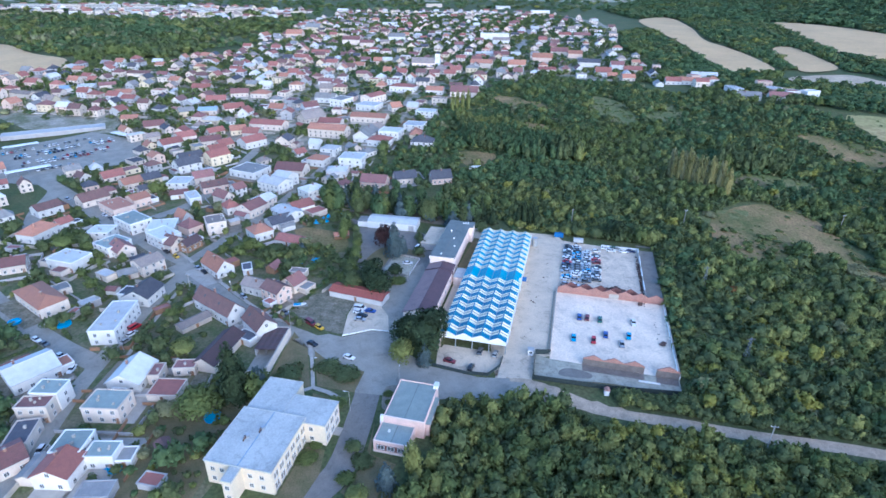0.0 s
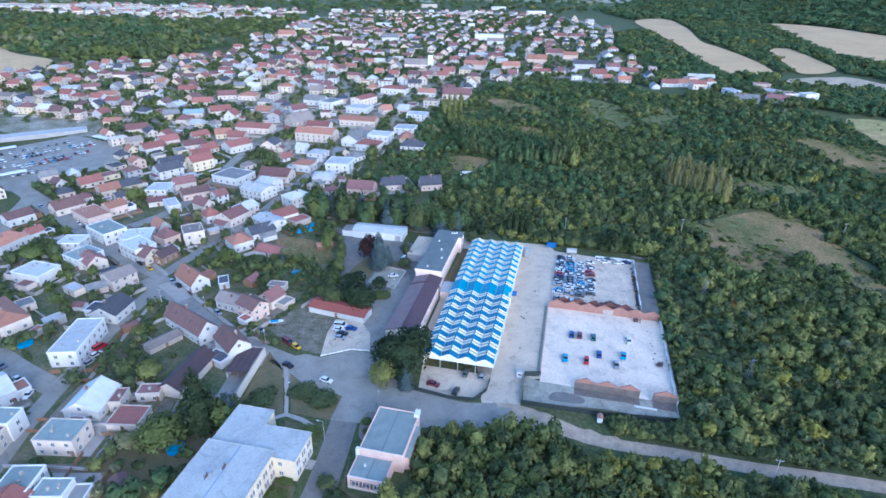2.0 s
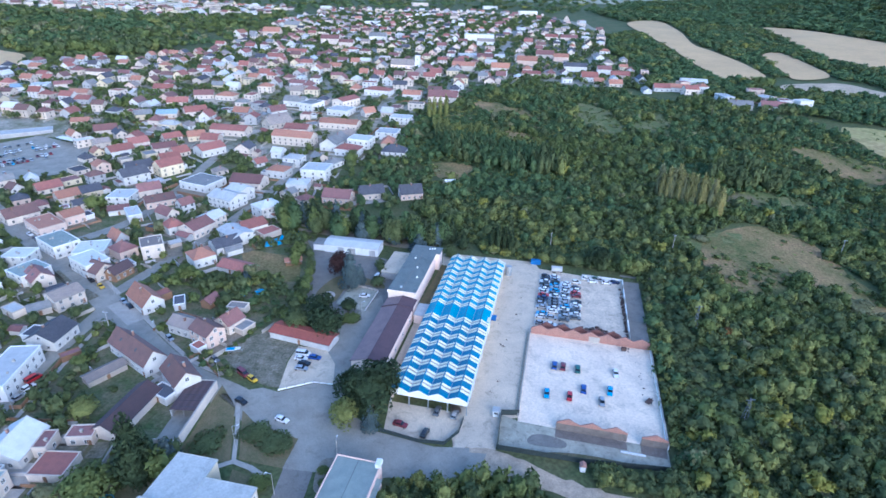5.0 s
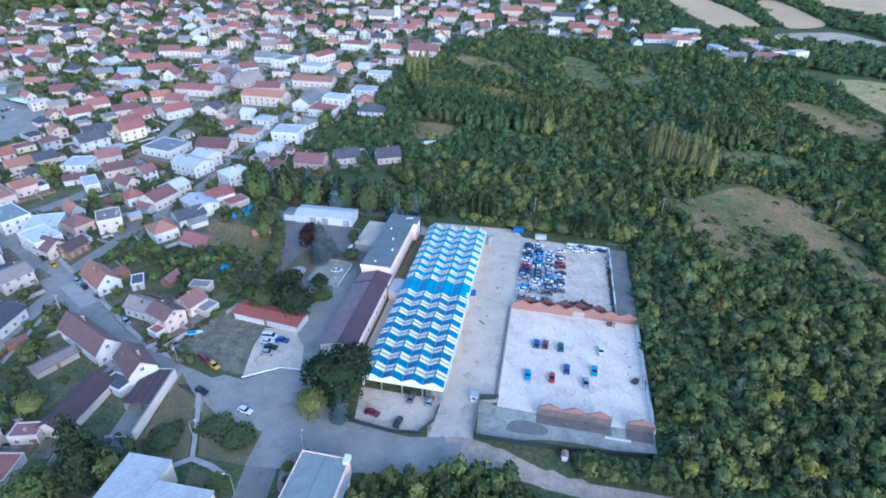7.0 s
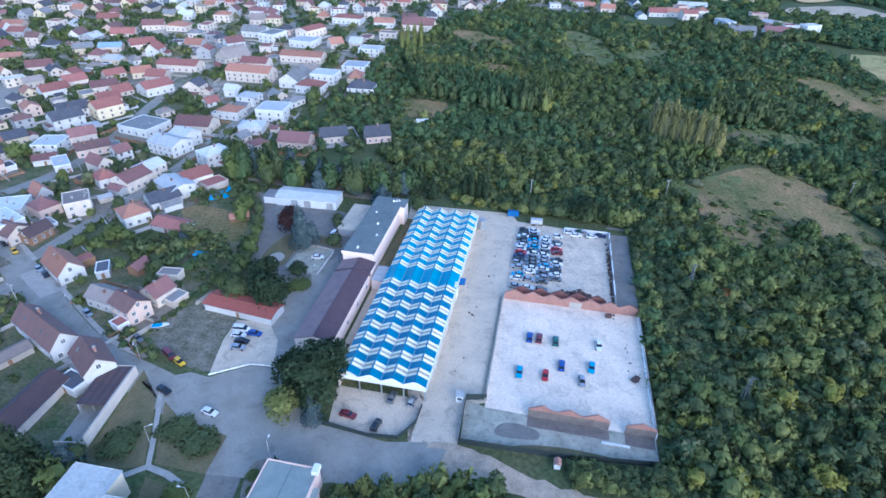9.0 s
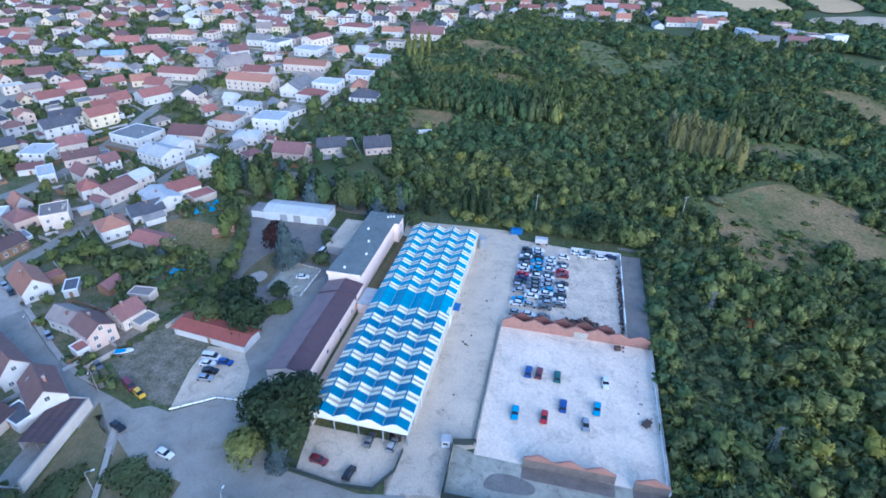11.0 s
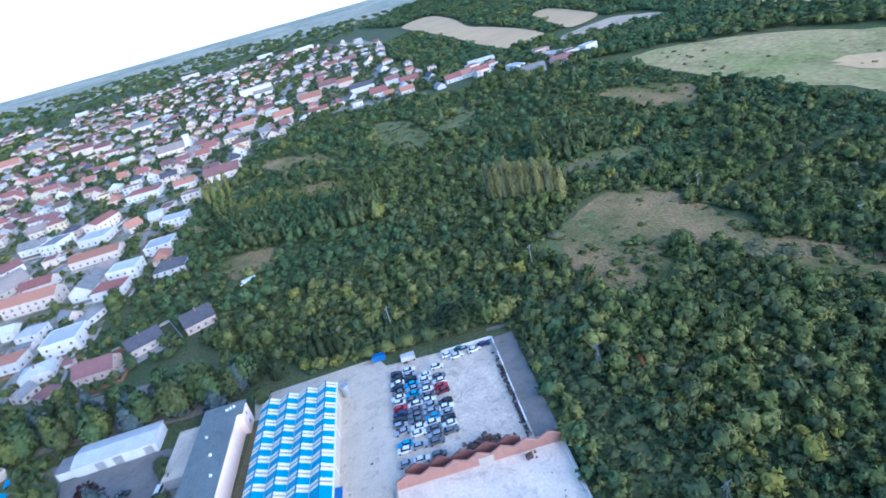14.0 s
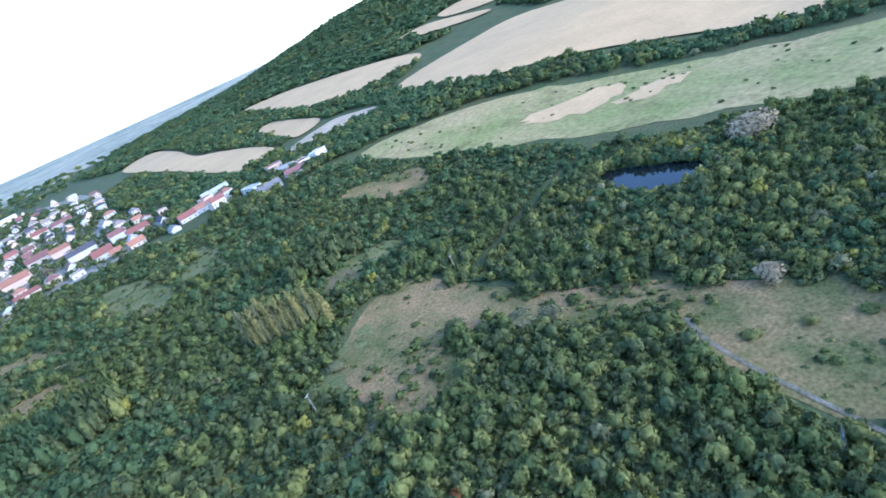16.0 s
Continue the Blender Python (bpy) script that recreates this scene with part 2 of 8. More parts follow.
LEAF = {
    "mid": mat("mid_green_leaves", (0.176, 0.207, 0.066), (0.137, 0.170, 0.058), scale=0.05, fine=0.8, bump=0.0, speck=0.2, island=0.22, spec=0.12),
    "dark": mat("dark_green_leaves", (0.136, 0.162, 0.068), (0.115, 0.143, 0.06), scale=0.05, fine=0.8, bump=0.0, speck=0.2, island=0.22, spec=0.12),
    "light": mat("light_green_leaves", (0.248, 0.258, 0.083), (0.201, 0.222, 0.073), scale=0.05, fine=0.8, bump=0.0, speck=0.2, island=0.25, spec=0.12),
    "yellow": mat("yellowing_leaves", (0.323, 0.304, 0.069), (0.257, 0.257, 0.061), scale=0.05, fine=0.8, bump=0.0, speck=0.2, island=0.25, spec=0.12),
    "grey": mat("grey_green_leaves", (0.277, 0.271, 0.145), (0.211, 0.218, 0.103), scale=0.05, fine=0.8, bump=0.0, speck=0.2, island=0.25, spec=0.12),
    "red": mat("copper_leaves", (0.084, 0.043, 0.038), (0.062, 0.036, 0.032), scale=0.05, fine=0.8, bump=0.0, speck=0.2, island=0.25, spec=0.12),
    "poplar": mat("dusty_yellow_leaves", (0.37, 0.33, 0.13), (0.29, 0.265, 0.1), scale=0.05, fine=0.8, bump=0.0, speck=0.2, island=0.25, spec=0.12),
    "rusty": mat("rusty_leaves", (0.264, 0.111, 0.040), (0.183, 0.102, 0.037), scale=0.05, fine=0.8, bump=0.0, speck=0.2, island=0.25, spec=0.12),
    "spruce": mat("blue_spruce_needles", (0.126, 0.166, 0.166), (0.098, 0.132, 0.134), scale=0.05, fine=0.8, bump=0.0, speck=0.2, island=0.25, spec=0.12),
    "pine": mat("dark_pine_needles", (0.060, 0.084, 0.040), (0.050, 0.070, 0.034), scale=0.05, fine=0.8, bump=0.0, speck=0.2, island=0.4, spec=0.12),
    # bluish leaves; haze over the distant woods is put into this tint
    "cool": mat("bluish_leaves_with_haze", (0.126, 0.18, 0.076), (0.1, 0.152, 0.066), scale=0.05, fine=0.8, bump=0.0, speck=0.2, island=0.22, spec=0.12),
    "pale": mat("silver_leaves", (0.475, 0.396, 0.251), (0.370, 0.317, 0.198), scale=0.05, fine=0.8, bump=0.0, speck=0.2, island=0.22, spec=0.12),
}



def let_light_through(m, share=0.3):
    """Thin leaves pass on a part of the light that falls on their other side."""
    nt = m.node_tree
    bsdf = nt.nodes["Principled BSDF"]
    thin, both = nt.nodes.new("ShaderNodeBsdfTranslucent"), nt.nodes.new("ShaderNodeMixShader")
    nt.links.new(bsdf.inputs["Base Color"].links[0].from_socket, thin.inputs["Color"])
    both.inputs[0].default_value = share
    nt.links.new(bsdf.outputs[0], both.inputs[1])
    nt.links.new(thin.outputs[0], both.inputs[2])
    nt.links.new(both.outputs[0], nt.nodes["Material Output"].inputs["Surface"])


for leaf in LEAF.values():
    let_light_through(leaf)

# ---- building tools ----


def mesh_of(name, bm, material):
    me = bpy.data.meshes.new(name)
    bm.normal_update()
    bm.to_mesh(me)
    bm.free()
    for one in material if isinstance(material, (list, tuple)) else [material]:
        me.materials.append(one)
    return me


def part(name, bm, material, parent, label=""):
    """Links a bmesh, or a shared mesh, as one mesh object under a thing or a part."""
    me = bm if isinstance(bm, bpy.types.Mesh) else mesh_of(name, bm, material)
    ob = new(name, me)
    ob.parent = parent
    return tagged(ob, label)


def thing(name, x, y, z=0.0, turn=0.0, label="", category="", group="", kind=""):
    ob = new(name)
    ob.empty_display_size = 0.5
    ob.matrix_world = pose(x, y, z, 0, 0, turn)
    return tagged(ob, label, category, group, kind)


def boxes(*specs):
    """A bmesh of boxes: x0, y0, z0, x1, y1, z1 each."""
    bm = bmesh.new()
    for x0, y0, z0, x1, y1, z1 in specs:
        add_box(bm, x0, y0, z0, x1, y1, z1)
    return bm


def add_box(bm, x0, y0, z0, x1, y1, z1):
    v = [bm.verts.new(p) for p in ((x0, y0, z0), (x1, y0, z0), (x1, y1, z0), (x0, y1, z0), (x0, y0, z1), (x1, y0, z1), (x1, y1, z1), (x0, y1, z1))]
    for f in ((0, 3, 2, 1), (4, 5, 6, 7), (0, 1, 5, 4), (1, 2, 6, 5), (2, 3, 7, 6), (3, 0, 4, 7)):
        bm.faces.new([v[i] for i in f])


def add_prism(bm, outline, axis_from, axis_to, axis):
    """Pushes a flat outline (pairs) along an axis: 'x' takes pairs as (y, z), 'y' as (x, z), 'z' as (x, y)."""
    def at(p, d):
        return {"x": (d, p[0], p[1]), "y": (p[0], d, p[1]), "z": (p[0], p[1], d)}[axis]
    a = [bm.verts.new(at(p, axis_from)) for p in outline]
    b = [bm.verts.new(at(p, axis_to)) for p in outline]
    n = len(outline)
    faces = [bm.faces.new(a), bm.faces.new(b[::-1])]
    for i in range(n):
        faces.append(bm.faces.new((a[(i + 1) % n], a[i], b[i], b[(i + 1) % n])))
    bmesh.ops.recalc_face_normals(bm, faces=faces)


def prism(outline, a, b, axis):
    bm = bmesh.new()
    add_prism(bm, outline, a, b, axis)
    return bm


def add_tube(bm, p, q, r0, r1, sides=6):
    p, q = Vector(p), Vector(q)
    d = (q - p).normalized()
    u = d.orthogonal().normalized()
    w = d.cross(u)
    rings = []
    for c, r in ((p, r0), (q, r1)):
        rings.append([bm.verts.new(c + r * (math.cos(k * 2 * math.pi / sides) * u + math.sin(k * 2 * math.pi / sides) * w)) for k in range(sides)])
    for k in range(sides):
        bm.faces.new((rings[0][k], rings[0][(k + 1) % sides], rings[1][(k + 1) % sides], rings[1][k]))
    bm.faces.new(rings[1])


def outline_of(pts, steps=5, wobble=0.0, seed=1):
    """A closed, softly curved outline through corner points."""
    rnd = random.Random(seed)
    out, n = [], len(pts)
    for i in range(n):
        a, b, c, d = (Vector((*pts[(i + k) % n], 0)) for k in (-1, 0, 1, 2))
        for s in range(steps):
            t = s / steps
            p = 0.5 * (2 * b + (c - a) * t + (2 * a - 5 * b + 4 * c - d) * t * t + (3 * b - a - 3 * c + d) * t**3)
            out.append((p.x + rnd.uniform(-wobble, wobble), p.y + rnd.uniform(-wobble, wobble)))
    return out


def inside(pts, x, y):
    """Which of the points x, y lie in the outline pts."""
    x, y = np.asarray(x, float), np.asarray(y, float)
    hit = np.zeros(x.shape, bool)
    for (x0, y0), (x1, y1) in zip(pts, pts[1:] + pts[:1]):
        cross = (y0 > y) != (y1 > y)
        hit ^= cross & (x < (x1 - x0) * (y - y0) / ((y1 - y0) or 1e-9) + x0)
    return hit


CLEAR = []  # outlines on which nothing grows wild, and whether their edge is ragged


def patch(name, pts, material, lift=0.06, step=20.0, curved=True, wobble=0.0, label="", clear=True, category=""):
    """A sheet of ground cover that follows the terrain."""
    line = outline_of(pts, 5, wobble, len(name)) if curved else list(pts)
    if clear:
        CLEAR.append((line, wobble > 0))
    bm = bmesh.new()
    bm.faces.new([bm.verts.new((x, y, 0)) for x, y in line])
    bmesh.ops.triangulate(bm, faces=bm.faces[:])
    for axis in (0, 1):
        values = [p[axis] for p in line]
        v = math.ceil(min(values) / step) * step
        while v < max(values):
            co, no = [0, 0, 0], [0, 0, 0]
            co[axis], no[axis] = v, 1
            bmesh.ops.bisect_plane(bm, geom=bm.verts[:] + bm.edges[:] + bm.faces[:], plane_co=co, plane_no=no)
            v += step
    for v in bm.verts:
        v.co.z = gz(v.co.x, v.co.y) + lift
    bmesh.ops.recalc_face_normals(bm, faces=bm.faces[:])
    if sum(f.normal.z for f in bm.faces) < 0:
        bmesh.ops.reverse_faces(bm, faces=bm.faces[:])
    return tagged(new(name, mesh_of(name, bm, material)), label, category, kind="structure")


ROADS = []


def along(pts, step=4.0):
    """Even points on a soft line through pts."""
    out, n = [], len(pts)
    for i in range(n - 1):
        a, b, c, d = (Vector((*pts[min(max(i + k, 0), n - 1)], 0)) for k in (-1, 0, 1, 2))
        m = max(1, int((c - b).length / step))
        for s in range(m):
            t = s / m
            out.append(0.5 * (2 * b + (c - a) * t + (2 * a - 5 * b + 4 * c - d) * t * t + (3 * b - a - 3 * c + d) * t**3))
    out.append(Vector((*pts[-1], 0)))
    return out


def strip(name, pts, width, material, lift=0.07, side=0.0, thick=0.0, label="", step=4.0, category="road"):
    line = along(pts, step)
    bm = bmesh.new()
    rows = []
    for i, p in enumerate(line):
        d = (line[min(i + 1, len(line) - 1)] - line[max(i - 1, 0)]).normalized()
        n = Vector((-d.y, d.x, 0))
        a, b = p + n * (side + width / 2), p + n * (side - width / 2)
        row = [bm.verts.new((q.x, q.y, gz(q.x, q.y) + lift)) for q in (a, b)]
        if thick:
            row += [bm.verts.new((q.x, q.y, gz(q.x, q.y) + lift - thick)) for q in (b, a)]
        rows.append(row)
    k = len(rows[0])
    for r, s in zip(rows, rows[1:]):
        for j in range(k if thick else 1):
            bm.faces.new((r[j], r[(j + 1) % k], s[(j + 1) % k], s[j]))
    bmesh.ops.recalc_face_normals(bm, faces=bm.faces[:])
    if not thick and sum(f.normal.z for f in bm.faces) < 0:
        bmesh.ops.reverse_faces(bm, faces=bm.faces[:])
    if not side:
        ROADS.append(([(p.x, p.y) for p in line], width / 2))
    return tagged(new(name, mesh_of(name, bm, material)), label, category, kind="structure")


def off_roads(x, y, more=1.5):
    ok = np.ones(np.shape(x), bool)
    for line, half in ROADS:
        pts = np.array(line)
        lo, hi = pts.min(0) - half - 8, pts.max(0) + half + 8
        near = (x > lo[0]) & (x < hi[0]) & (y > lo[1]) & (y < hi[1])
        if not near.any():
            continue
        k = np.nonzero(near)[0]
        d = np.full(len(k), 1e9)
        for px, py in line:
            d = np.minimum(d, np.hypot(x[k] - px, y[k] - py))
        ok[k[d < half + more]] = False
    return ok


# ---- trees ----


def crown_shape(kind, cards, rnd, heart=True):
    """Corners and rounded normals (n, 6, 3) of a crown's leaf clumps, about one wide to each side and two high."""
    lumps = []
    if kind == "broad":
        wild = cards < 240
        for _ in range(13 if cards > 800 else 10):
            a, r = rnd.uniform(0, 6.28), rnd.uniform(0.25, 0.86) if wild else rnd.uniform(0.15, 0.62)
            top = 1.6 - 0.6 * r if wild else 1.45
            lumps.append((r * math.cos(a), r * math.sin(a), rnd.uniform(0.35 if cards > 800 else 0.5, top), rnd.uniform(0.22, 0.44) if wild else rnd.uniform(0.26, 0.52)))
        lumps.append((0.1, 0, 0.95, 0.58 if wild else 0.7))
    elif kind == "bush":
        for _ in range(5):
            a, r = rnd.uniform(0, 6.28), rnd.uniform(0.2, 0.6)
            lumps.append((r * math.cos(a), r * math.sin(a), rnd.uniform(0.4, 1.1), rnd.uniform(0.4, 0.6)))
        lumps.append((0, 0, 0.7, 0.7))
    elif kind == "cone":
        for k in range(11):
            h = 0.1 + 1.85 * k / 10
            r = 0.74 * (1 - h / 2.06) ** 0.7 + 0.03
            a = rnd.uniform(0, 6.28)
            lumps.append((0.28 * r * math.cos(a), 0.28 * r * math.sin(a), h, r))
    else:  # column
        for k in range(8):
            h = 0.15 + 1.75 * k / 7
            lumps.append((rnd.uniform(-0.12, 0.12), rnd.uniform(-0.12, 0.12), h, 0.62 * math.sin(min(3.0, 0.5 + 2.3 * k / 7)) + 0.18))
    leaves, hubs = [], []
    total = sum(l[3] ** 2 for l in lumps)
    flat = 0.5 if kind == "cone" else 0.85
    for cx, cy, cz, r in lumps:
        for _ in range(max(3, int(cards * r * r / total))):
            d = Vector((rnd.gauss(0, 1), rnd.gauss(0, 1), rnd.gauss(0.3, 1))).normalized()
            c = Vector((cx, cy, cz)) + Vector((d.x, d.y, d.z * flat)) * r * (1.1 - 0.45 * rnd.random() ** 2)
            if c.z < 0.02:
                continue
            n = (d + 0.6 * Vector((rnd.gauss(0, 1), rnd.gauss(0, 1), rnd.gauss(0, 1)))).normalized()
            u = Matrix.Rotation(rnd.uniform(0, 6.28), 3, n) @ n.orthogonal().normalized()
            w = n.cross(u)
            s = rnd.uniform(0.7, 1.35) * (3.1 if kind in ("cone", "column") else 3.2 if cards > 800 else 2.5) / math.sqrt(cards)
            hubs.append((cx, cy, cz))
            leaves.append([c + s * (math.cos(a) * u + math.sin(a) * w) * rnd.uniform(0.7, 1.2) for a in (0, 2.1, 4.2)])
    # a shaded heart keeps the crown from being see-through
    ball = [(0, 0, 1)] + [(math.cos(k * 1.0472), math.sin(k * 1.0472), 0.45) for k in range(6)] + [(math.cos(k * 1.0472 + 0.5), math.sin(k * 1.0472 + 0.5), -0.55) for k in range(6)] + [(0, 0, -1)]
    tris = [(0, 1 + k, 1 + (k + 1) % 6) for k in range(6)] + [(1 + k, 7 + k, 1 + (k + 1) % 6) for k in range(6)] + [(7 + k, 7 + (k + 1) % 6, 1 + (k + 1) % 6) for k in range(6)] + [(13, 7 + (k + 1) % 6, 7 + k) for k in range(6)]
    hearts = {"broad": [(0, 0, 0.85, 0.56, 0.6) if cards < 240 else (0, 0, 0.95, 0.66, 0.66)], "bush": [(0, 0, 0.6, 0.68, 0.6)], "cone": [(0, 0, 0.42, 0.66, 0.42), (0, 0, 0.9, 0.5, 0.5), (0, 0, 1.38, 0.32, 0.5)], "column": [(0, 0, 0.6, 0.62, 0.6), (0, 0, 1.2, 0.62, 0.62)]}[kind]
    if cards > 240:
        shrink = 0.68 if cards > 800 else 0.85
        hearts = [(cx, cy, cz * 0.9, r * shrink, rz * shrink) for cx, cy, cz, r, rz in hearts]
    for cx, cy, cz, r, rz in hearts if heart else ():
        for t in tris:
            leaves.append([Vector((cx + ball[i][0] * r, cy + ball[i][1] * r, cz + ball[i][2] * rz)) for i in t])
            hubs.append((cx, cy, cz))
    out, hub = np.array(leaves), np.array(hubs)[:, None, :]
    out[:, :, 2] = np.maximum(out[:, :, 2], 0.0)
    lump = out - hub
    lump /= np.linalg.norm(lump, axis=2, keepdims=True) + 1e-6
    whole = out - np.array([0, 0, 0.8])
    whole /= np.linalg.norm(whole, axis=2, keepdims=True) + 1e-6
    flat_n = np.cross(out[:, 1] - out[:, 0], out[:, 2] - out[:, 0])
    round_n = 0.5 * lump + 0.4 * whole + np.array([0, 0, 0.62])
    turned = (flat_n * round_n.mean(1)).sum(1) < 0
    out[turned] = out[turned][:, [0, 2, 1]]
    round_n[turned] = round_n[turned][:, [0, 2, 1]]
    flat_n[turned] *= -1
    flat_n /= np.linalg.norm(flat_n, axis=1, keepdims=True) + 1e-9
    round_n += 0.8 * flat_n[:, None, :]
    round_n /= np.linalg.norm(round_n, axis=2, keepdims=True) + 1e-6
    return np.concatenate([out, round_n], 1)


def quad_mesh(name, quads, index, materials, normals=None):
    """A mesh of loose faces (n, corners, 3) with a material index each, and soft normals for leaves."""
    n, c = quads.shape[:2]
    me = bpy.data.meshes.new(name)
    me.vertices.add(c * n)
    me.vertices.foreach_set("co", np.ascontiguousarray(quads, np.float32).ravel())
    me.loops.add(c * n)
    me.loops.foreach_set("vertex_index", np.arange(c * n, dtype=np.int32))
    me.polygons.add(n)
    me.polygons.foreach_set("loop_start", np.arange(0, c * n, c, dtype=np.int32))
    me.polygons.foreach_set("material_index", np.asarray(index, np.int32))
    for one in materials:
        me.materials.append(one)
    me.update()
    me.validate()
    if normals is not None:
        soft = me.attributes.new("custom_normal", "FLOAT_VECTOR", "POINT")
        soft.data.foreach_set("vector", np.ascontiguousarray(normals, np.float32).ravel())
        me.update()
    return me


def shapes(kind, cards, count, seed, heart=True):
    rnd = random.Random(seed)
    return [crown_shape(kind, cards, rnd, heart) for _ in range(count)]


def woodland(name, kinds, x, y, radius, height, tint, label, category="trees", sink=0.15):
    """Many crowns as one mesh. tint: a number of a leaf material for each tree."""
    names = ["mid", "dark", "light", "yellow", "grey", "rusty", "pine", "pale", "cool"]
    blocks, index = [], []
    z = ground_z(x, y)
    turn = np.random.uniform(0, 6.28, len(x))
    pick = np.random.randint(0, len(kinds), len(x))
    for k, shape in enumerate(kinds):
        who = np.nonzero(pick == k)[0]
        if not len(who):
            continue
        c, s = np.cos(turn[who])[:, None, None], np.sin(turn[who])[:, None, None]
        r = radius[who][:, None, None]
        q = np.empty((len(who), *shape.shape))
        q[..., 0] = (shape[None, :, :, 0] * c - shape[None, :, :, 1] * s) * r + x[who][:, None, None]
        q[..., 1] = (shape[None, :, :, 0] * s + shape[None, :, :, 1] * c) * r + y[who][:, None, None]
        q[..., 2] = shape[None, :, :, 2] * (height[who] / 2)[:, None, None] + (z[who] - sink)[:, None, None]
        q[:, :, 3:, 0] = shape[None, :, 3:, 0] * c - shape[None, :, 3:, 1] * s
        q[:, :, 3:, 1] = shape[None, :, 3:, 0] * s + shape[None, :, 3:, 1] * c
        q[:, :, 3:, 2] = shape[None, :, 3:, 2]
        blocks.append(q.reshape(-1, 6, 3))
        index.append(np.repeat(tint[who], shape.shape[0]))
    q = np.concatenate(blocks)
    me = quad_mesh(name, q[:, :3], np.concatenate(index), [LEAF[n] for n in names], q[:, 3:])
    return tagged(new(name, me), label, category, kind="stuff")


def trunk_bm(rnd, height=1.0):
    bm = bmesh.new()
    add_tube(bm, (0, 0, 0), (0.02, 0.01, 0.9), 0.075, 0.05, 7)
    for _ in range(5):
        a, h = rnd.uniform(0, 6.28), rnd.uniform(0.5, 0.9)
        add_tube(bm, (0, 0, h), (0.45 * math.cos(a), 0.45 * math.sin(a), h + rnd.uniform(0.3, 0.6)), 0.035, 0.012, 5)
    return bm


TREE_MESH = {}


def tree(kind, tint, x, y, radius, height, label, category="tree", stem=0.0, name="tree", detail=420):
    """A single tree: trunk with limbs and a crown of leaf clumps; stem: the bare height under the crown."""
    radius *= 1.25
    rnd = random.Random(int(x * 13 + y * 7))
    variant = rnd.randrange(3)
    key = (kind, tint, variant, detail)
    if key not in TREE_MESH:
        q = shapes(kind, detail, 1, 40 + variant)[0]
        crown = quad_mesh("crown", q[:, :3], np.zeros(len(q)), [LEAF[tint]], q[:, 3:])
        TREE_MESH[key] = (crown, mesh_of("trunk", trunk_bm(rnd), M["bark"]))
    crown, trunk = TREE_MESH[key]
    ob = thing(name, x, y, gz(x, y) - 0.05, rnd.uniform(0, 360), label, category)
    t = part("trunk", trunk, None, ob)
    low = stem or 0.08 * height
    t.scale = (radius * 0.75, radius * 0.75, (low + (height - low) * 0.35))
    c = part("crown", crown, None, ob)
    c.location = (0, 0, low)
    c.scale = (radius, radius, (height - low) / 2)
    return ob

# ---- ground ----


def ground_sheet():
    near = np.arange(-640, 820, 14.0)
    far_lo = -640 - np.cumsum(np.geomspace(18, 1400, 24))[::-1]
    far_hi = 820 + np.cumsum(np.geomspace(18, 1400, 24))
    xs = np.concatenate([far_lo, near, far_hi])
    ys = np.concatenate([far_lo + 100, np.arange(-540, 1000, 14.0), 1010 + np.cumsum(np.geomspace(18, 1400, 24))])
    gx, gy = np.meshgrid(xs, ys)
    z = ground_z(gx, gy)
    n, m = len(xs), len(ys)
    verts = np.stack([gx, gy, z], -1).reshape(-1, 3)
    i = np.arange(m - 1)[:, None] * n + np.arange(n - 1)
    faces = np.stack([i, i + 1, i + n + 1, i + n], -1).reshape(-1, 4)
    me = bpy.data.meshes.new("ground")
    me.from_pydata(verts.tolist(), [], faces.tolist())
    me.materials.append(M["ground"])
    me.materials.append(M["far_plain"])
    middle = verts[faces].mean(1)
    me.polygons.foreach_set("material_index", (np.hypot(middle[:, 0], middle[:, 1]) > 1900).astype(np.int32))
    return tagged(new("ground", me), "rough green and brown grassland to the horizon", "ground", kind="structure")


ground_sheet()

# gardens of the town
patch("garden_ground", [(-78, -2), (-62, -26), (-66, -78), (-110, -100), (-190, -60), (-230, 20), (-200, 60), (-145, 22), (-100, 0)], M["garden"], 0.03, curved=False, clear=False, label="patchy garden grass and bare soil", category="garden")
patch("garden_ground", [(-140, 30), (-98, 6), (-72, 2), (-66, 26), (-72, 60), (-98, 108), (-132, 150), (-142, 120)], M["garden"], 0.03, curved=False, clear=False, label="patchy garden grass and vegetable plots", category="garden")
patch("garden_ground", [(-150, 30), (-148, 210), (-200, 220), (-196, 130), (-260, 95)], M["garden"], 0.03, curved=False, clear=False, label="patchy garden grass and bare soil", category="garden")

patch("town_ground", [(-420, 200), (-250, 215), (-160, 195), (-100, 235), (-95, 340), (-70, 430), (-20, 500), (60, 480), (100, 540), (90, 620), (60, 720), (70, 900), (40, 1150), (-80, 1350), (-300, 1400), (-560, 1250), (-520, 900), (-470, 700), (-450, 520), (-540, 420), (-600, 330), (-540, 250)], M["town"], 0.12, step=40, curved=False, clear=False, label="grey yards and green gardens of the town", category="ground")
patch("birch_floor", [(-120, 112), (-96, 108), (-44, 104), (-36, 116), (-60, 130), (-112, 134)], M["dirt"], 0.1, label="bare brown ground under birches", category="ground", clear=False)

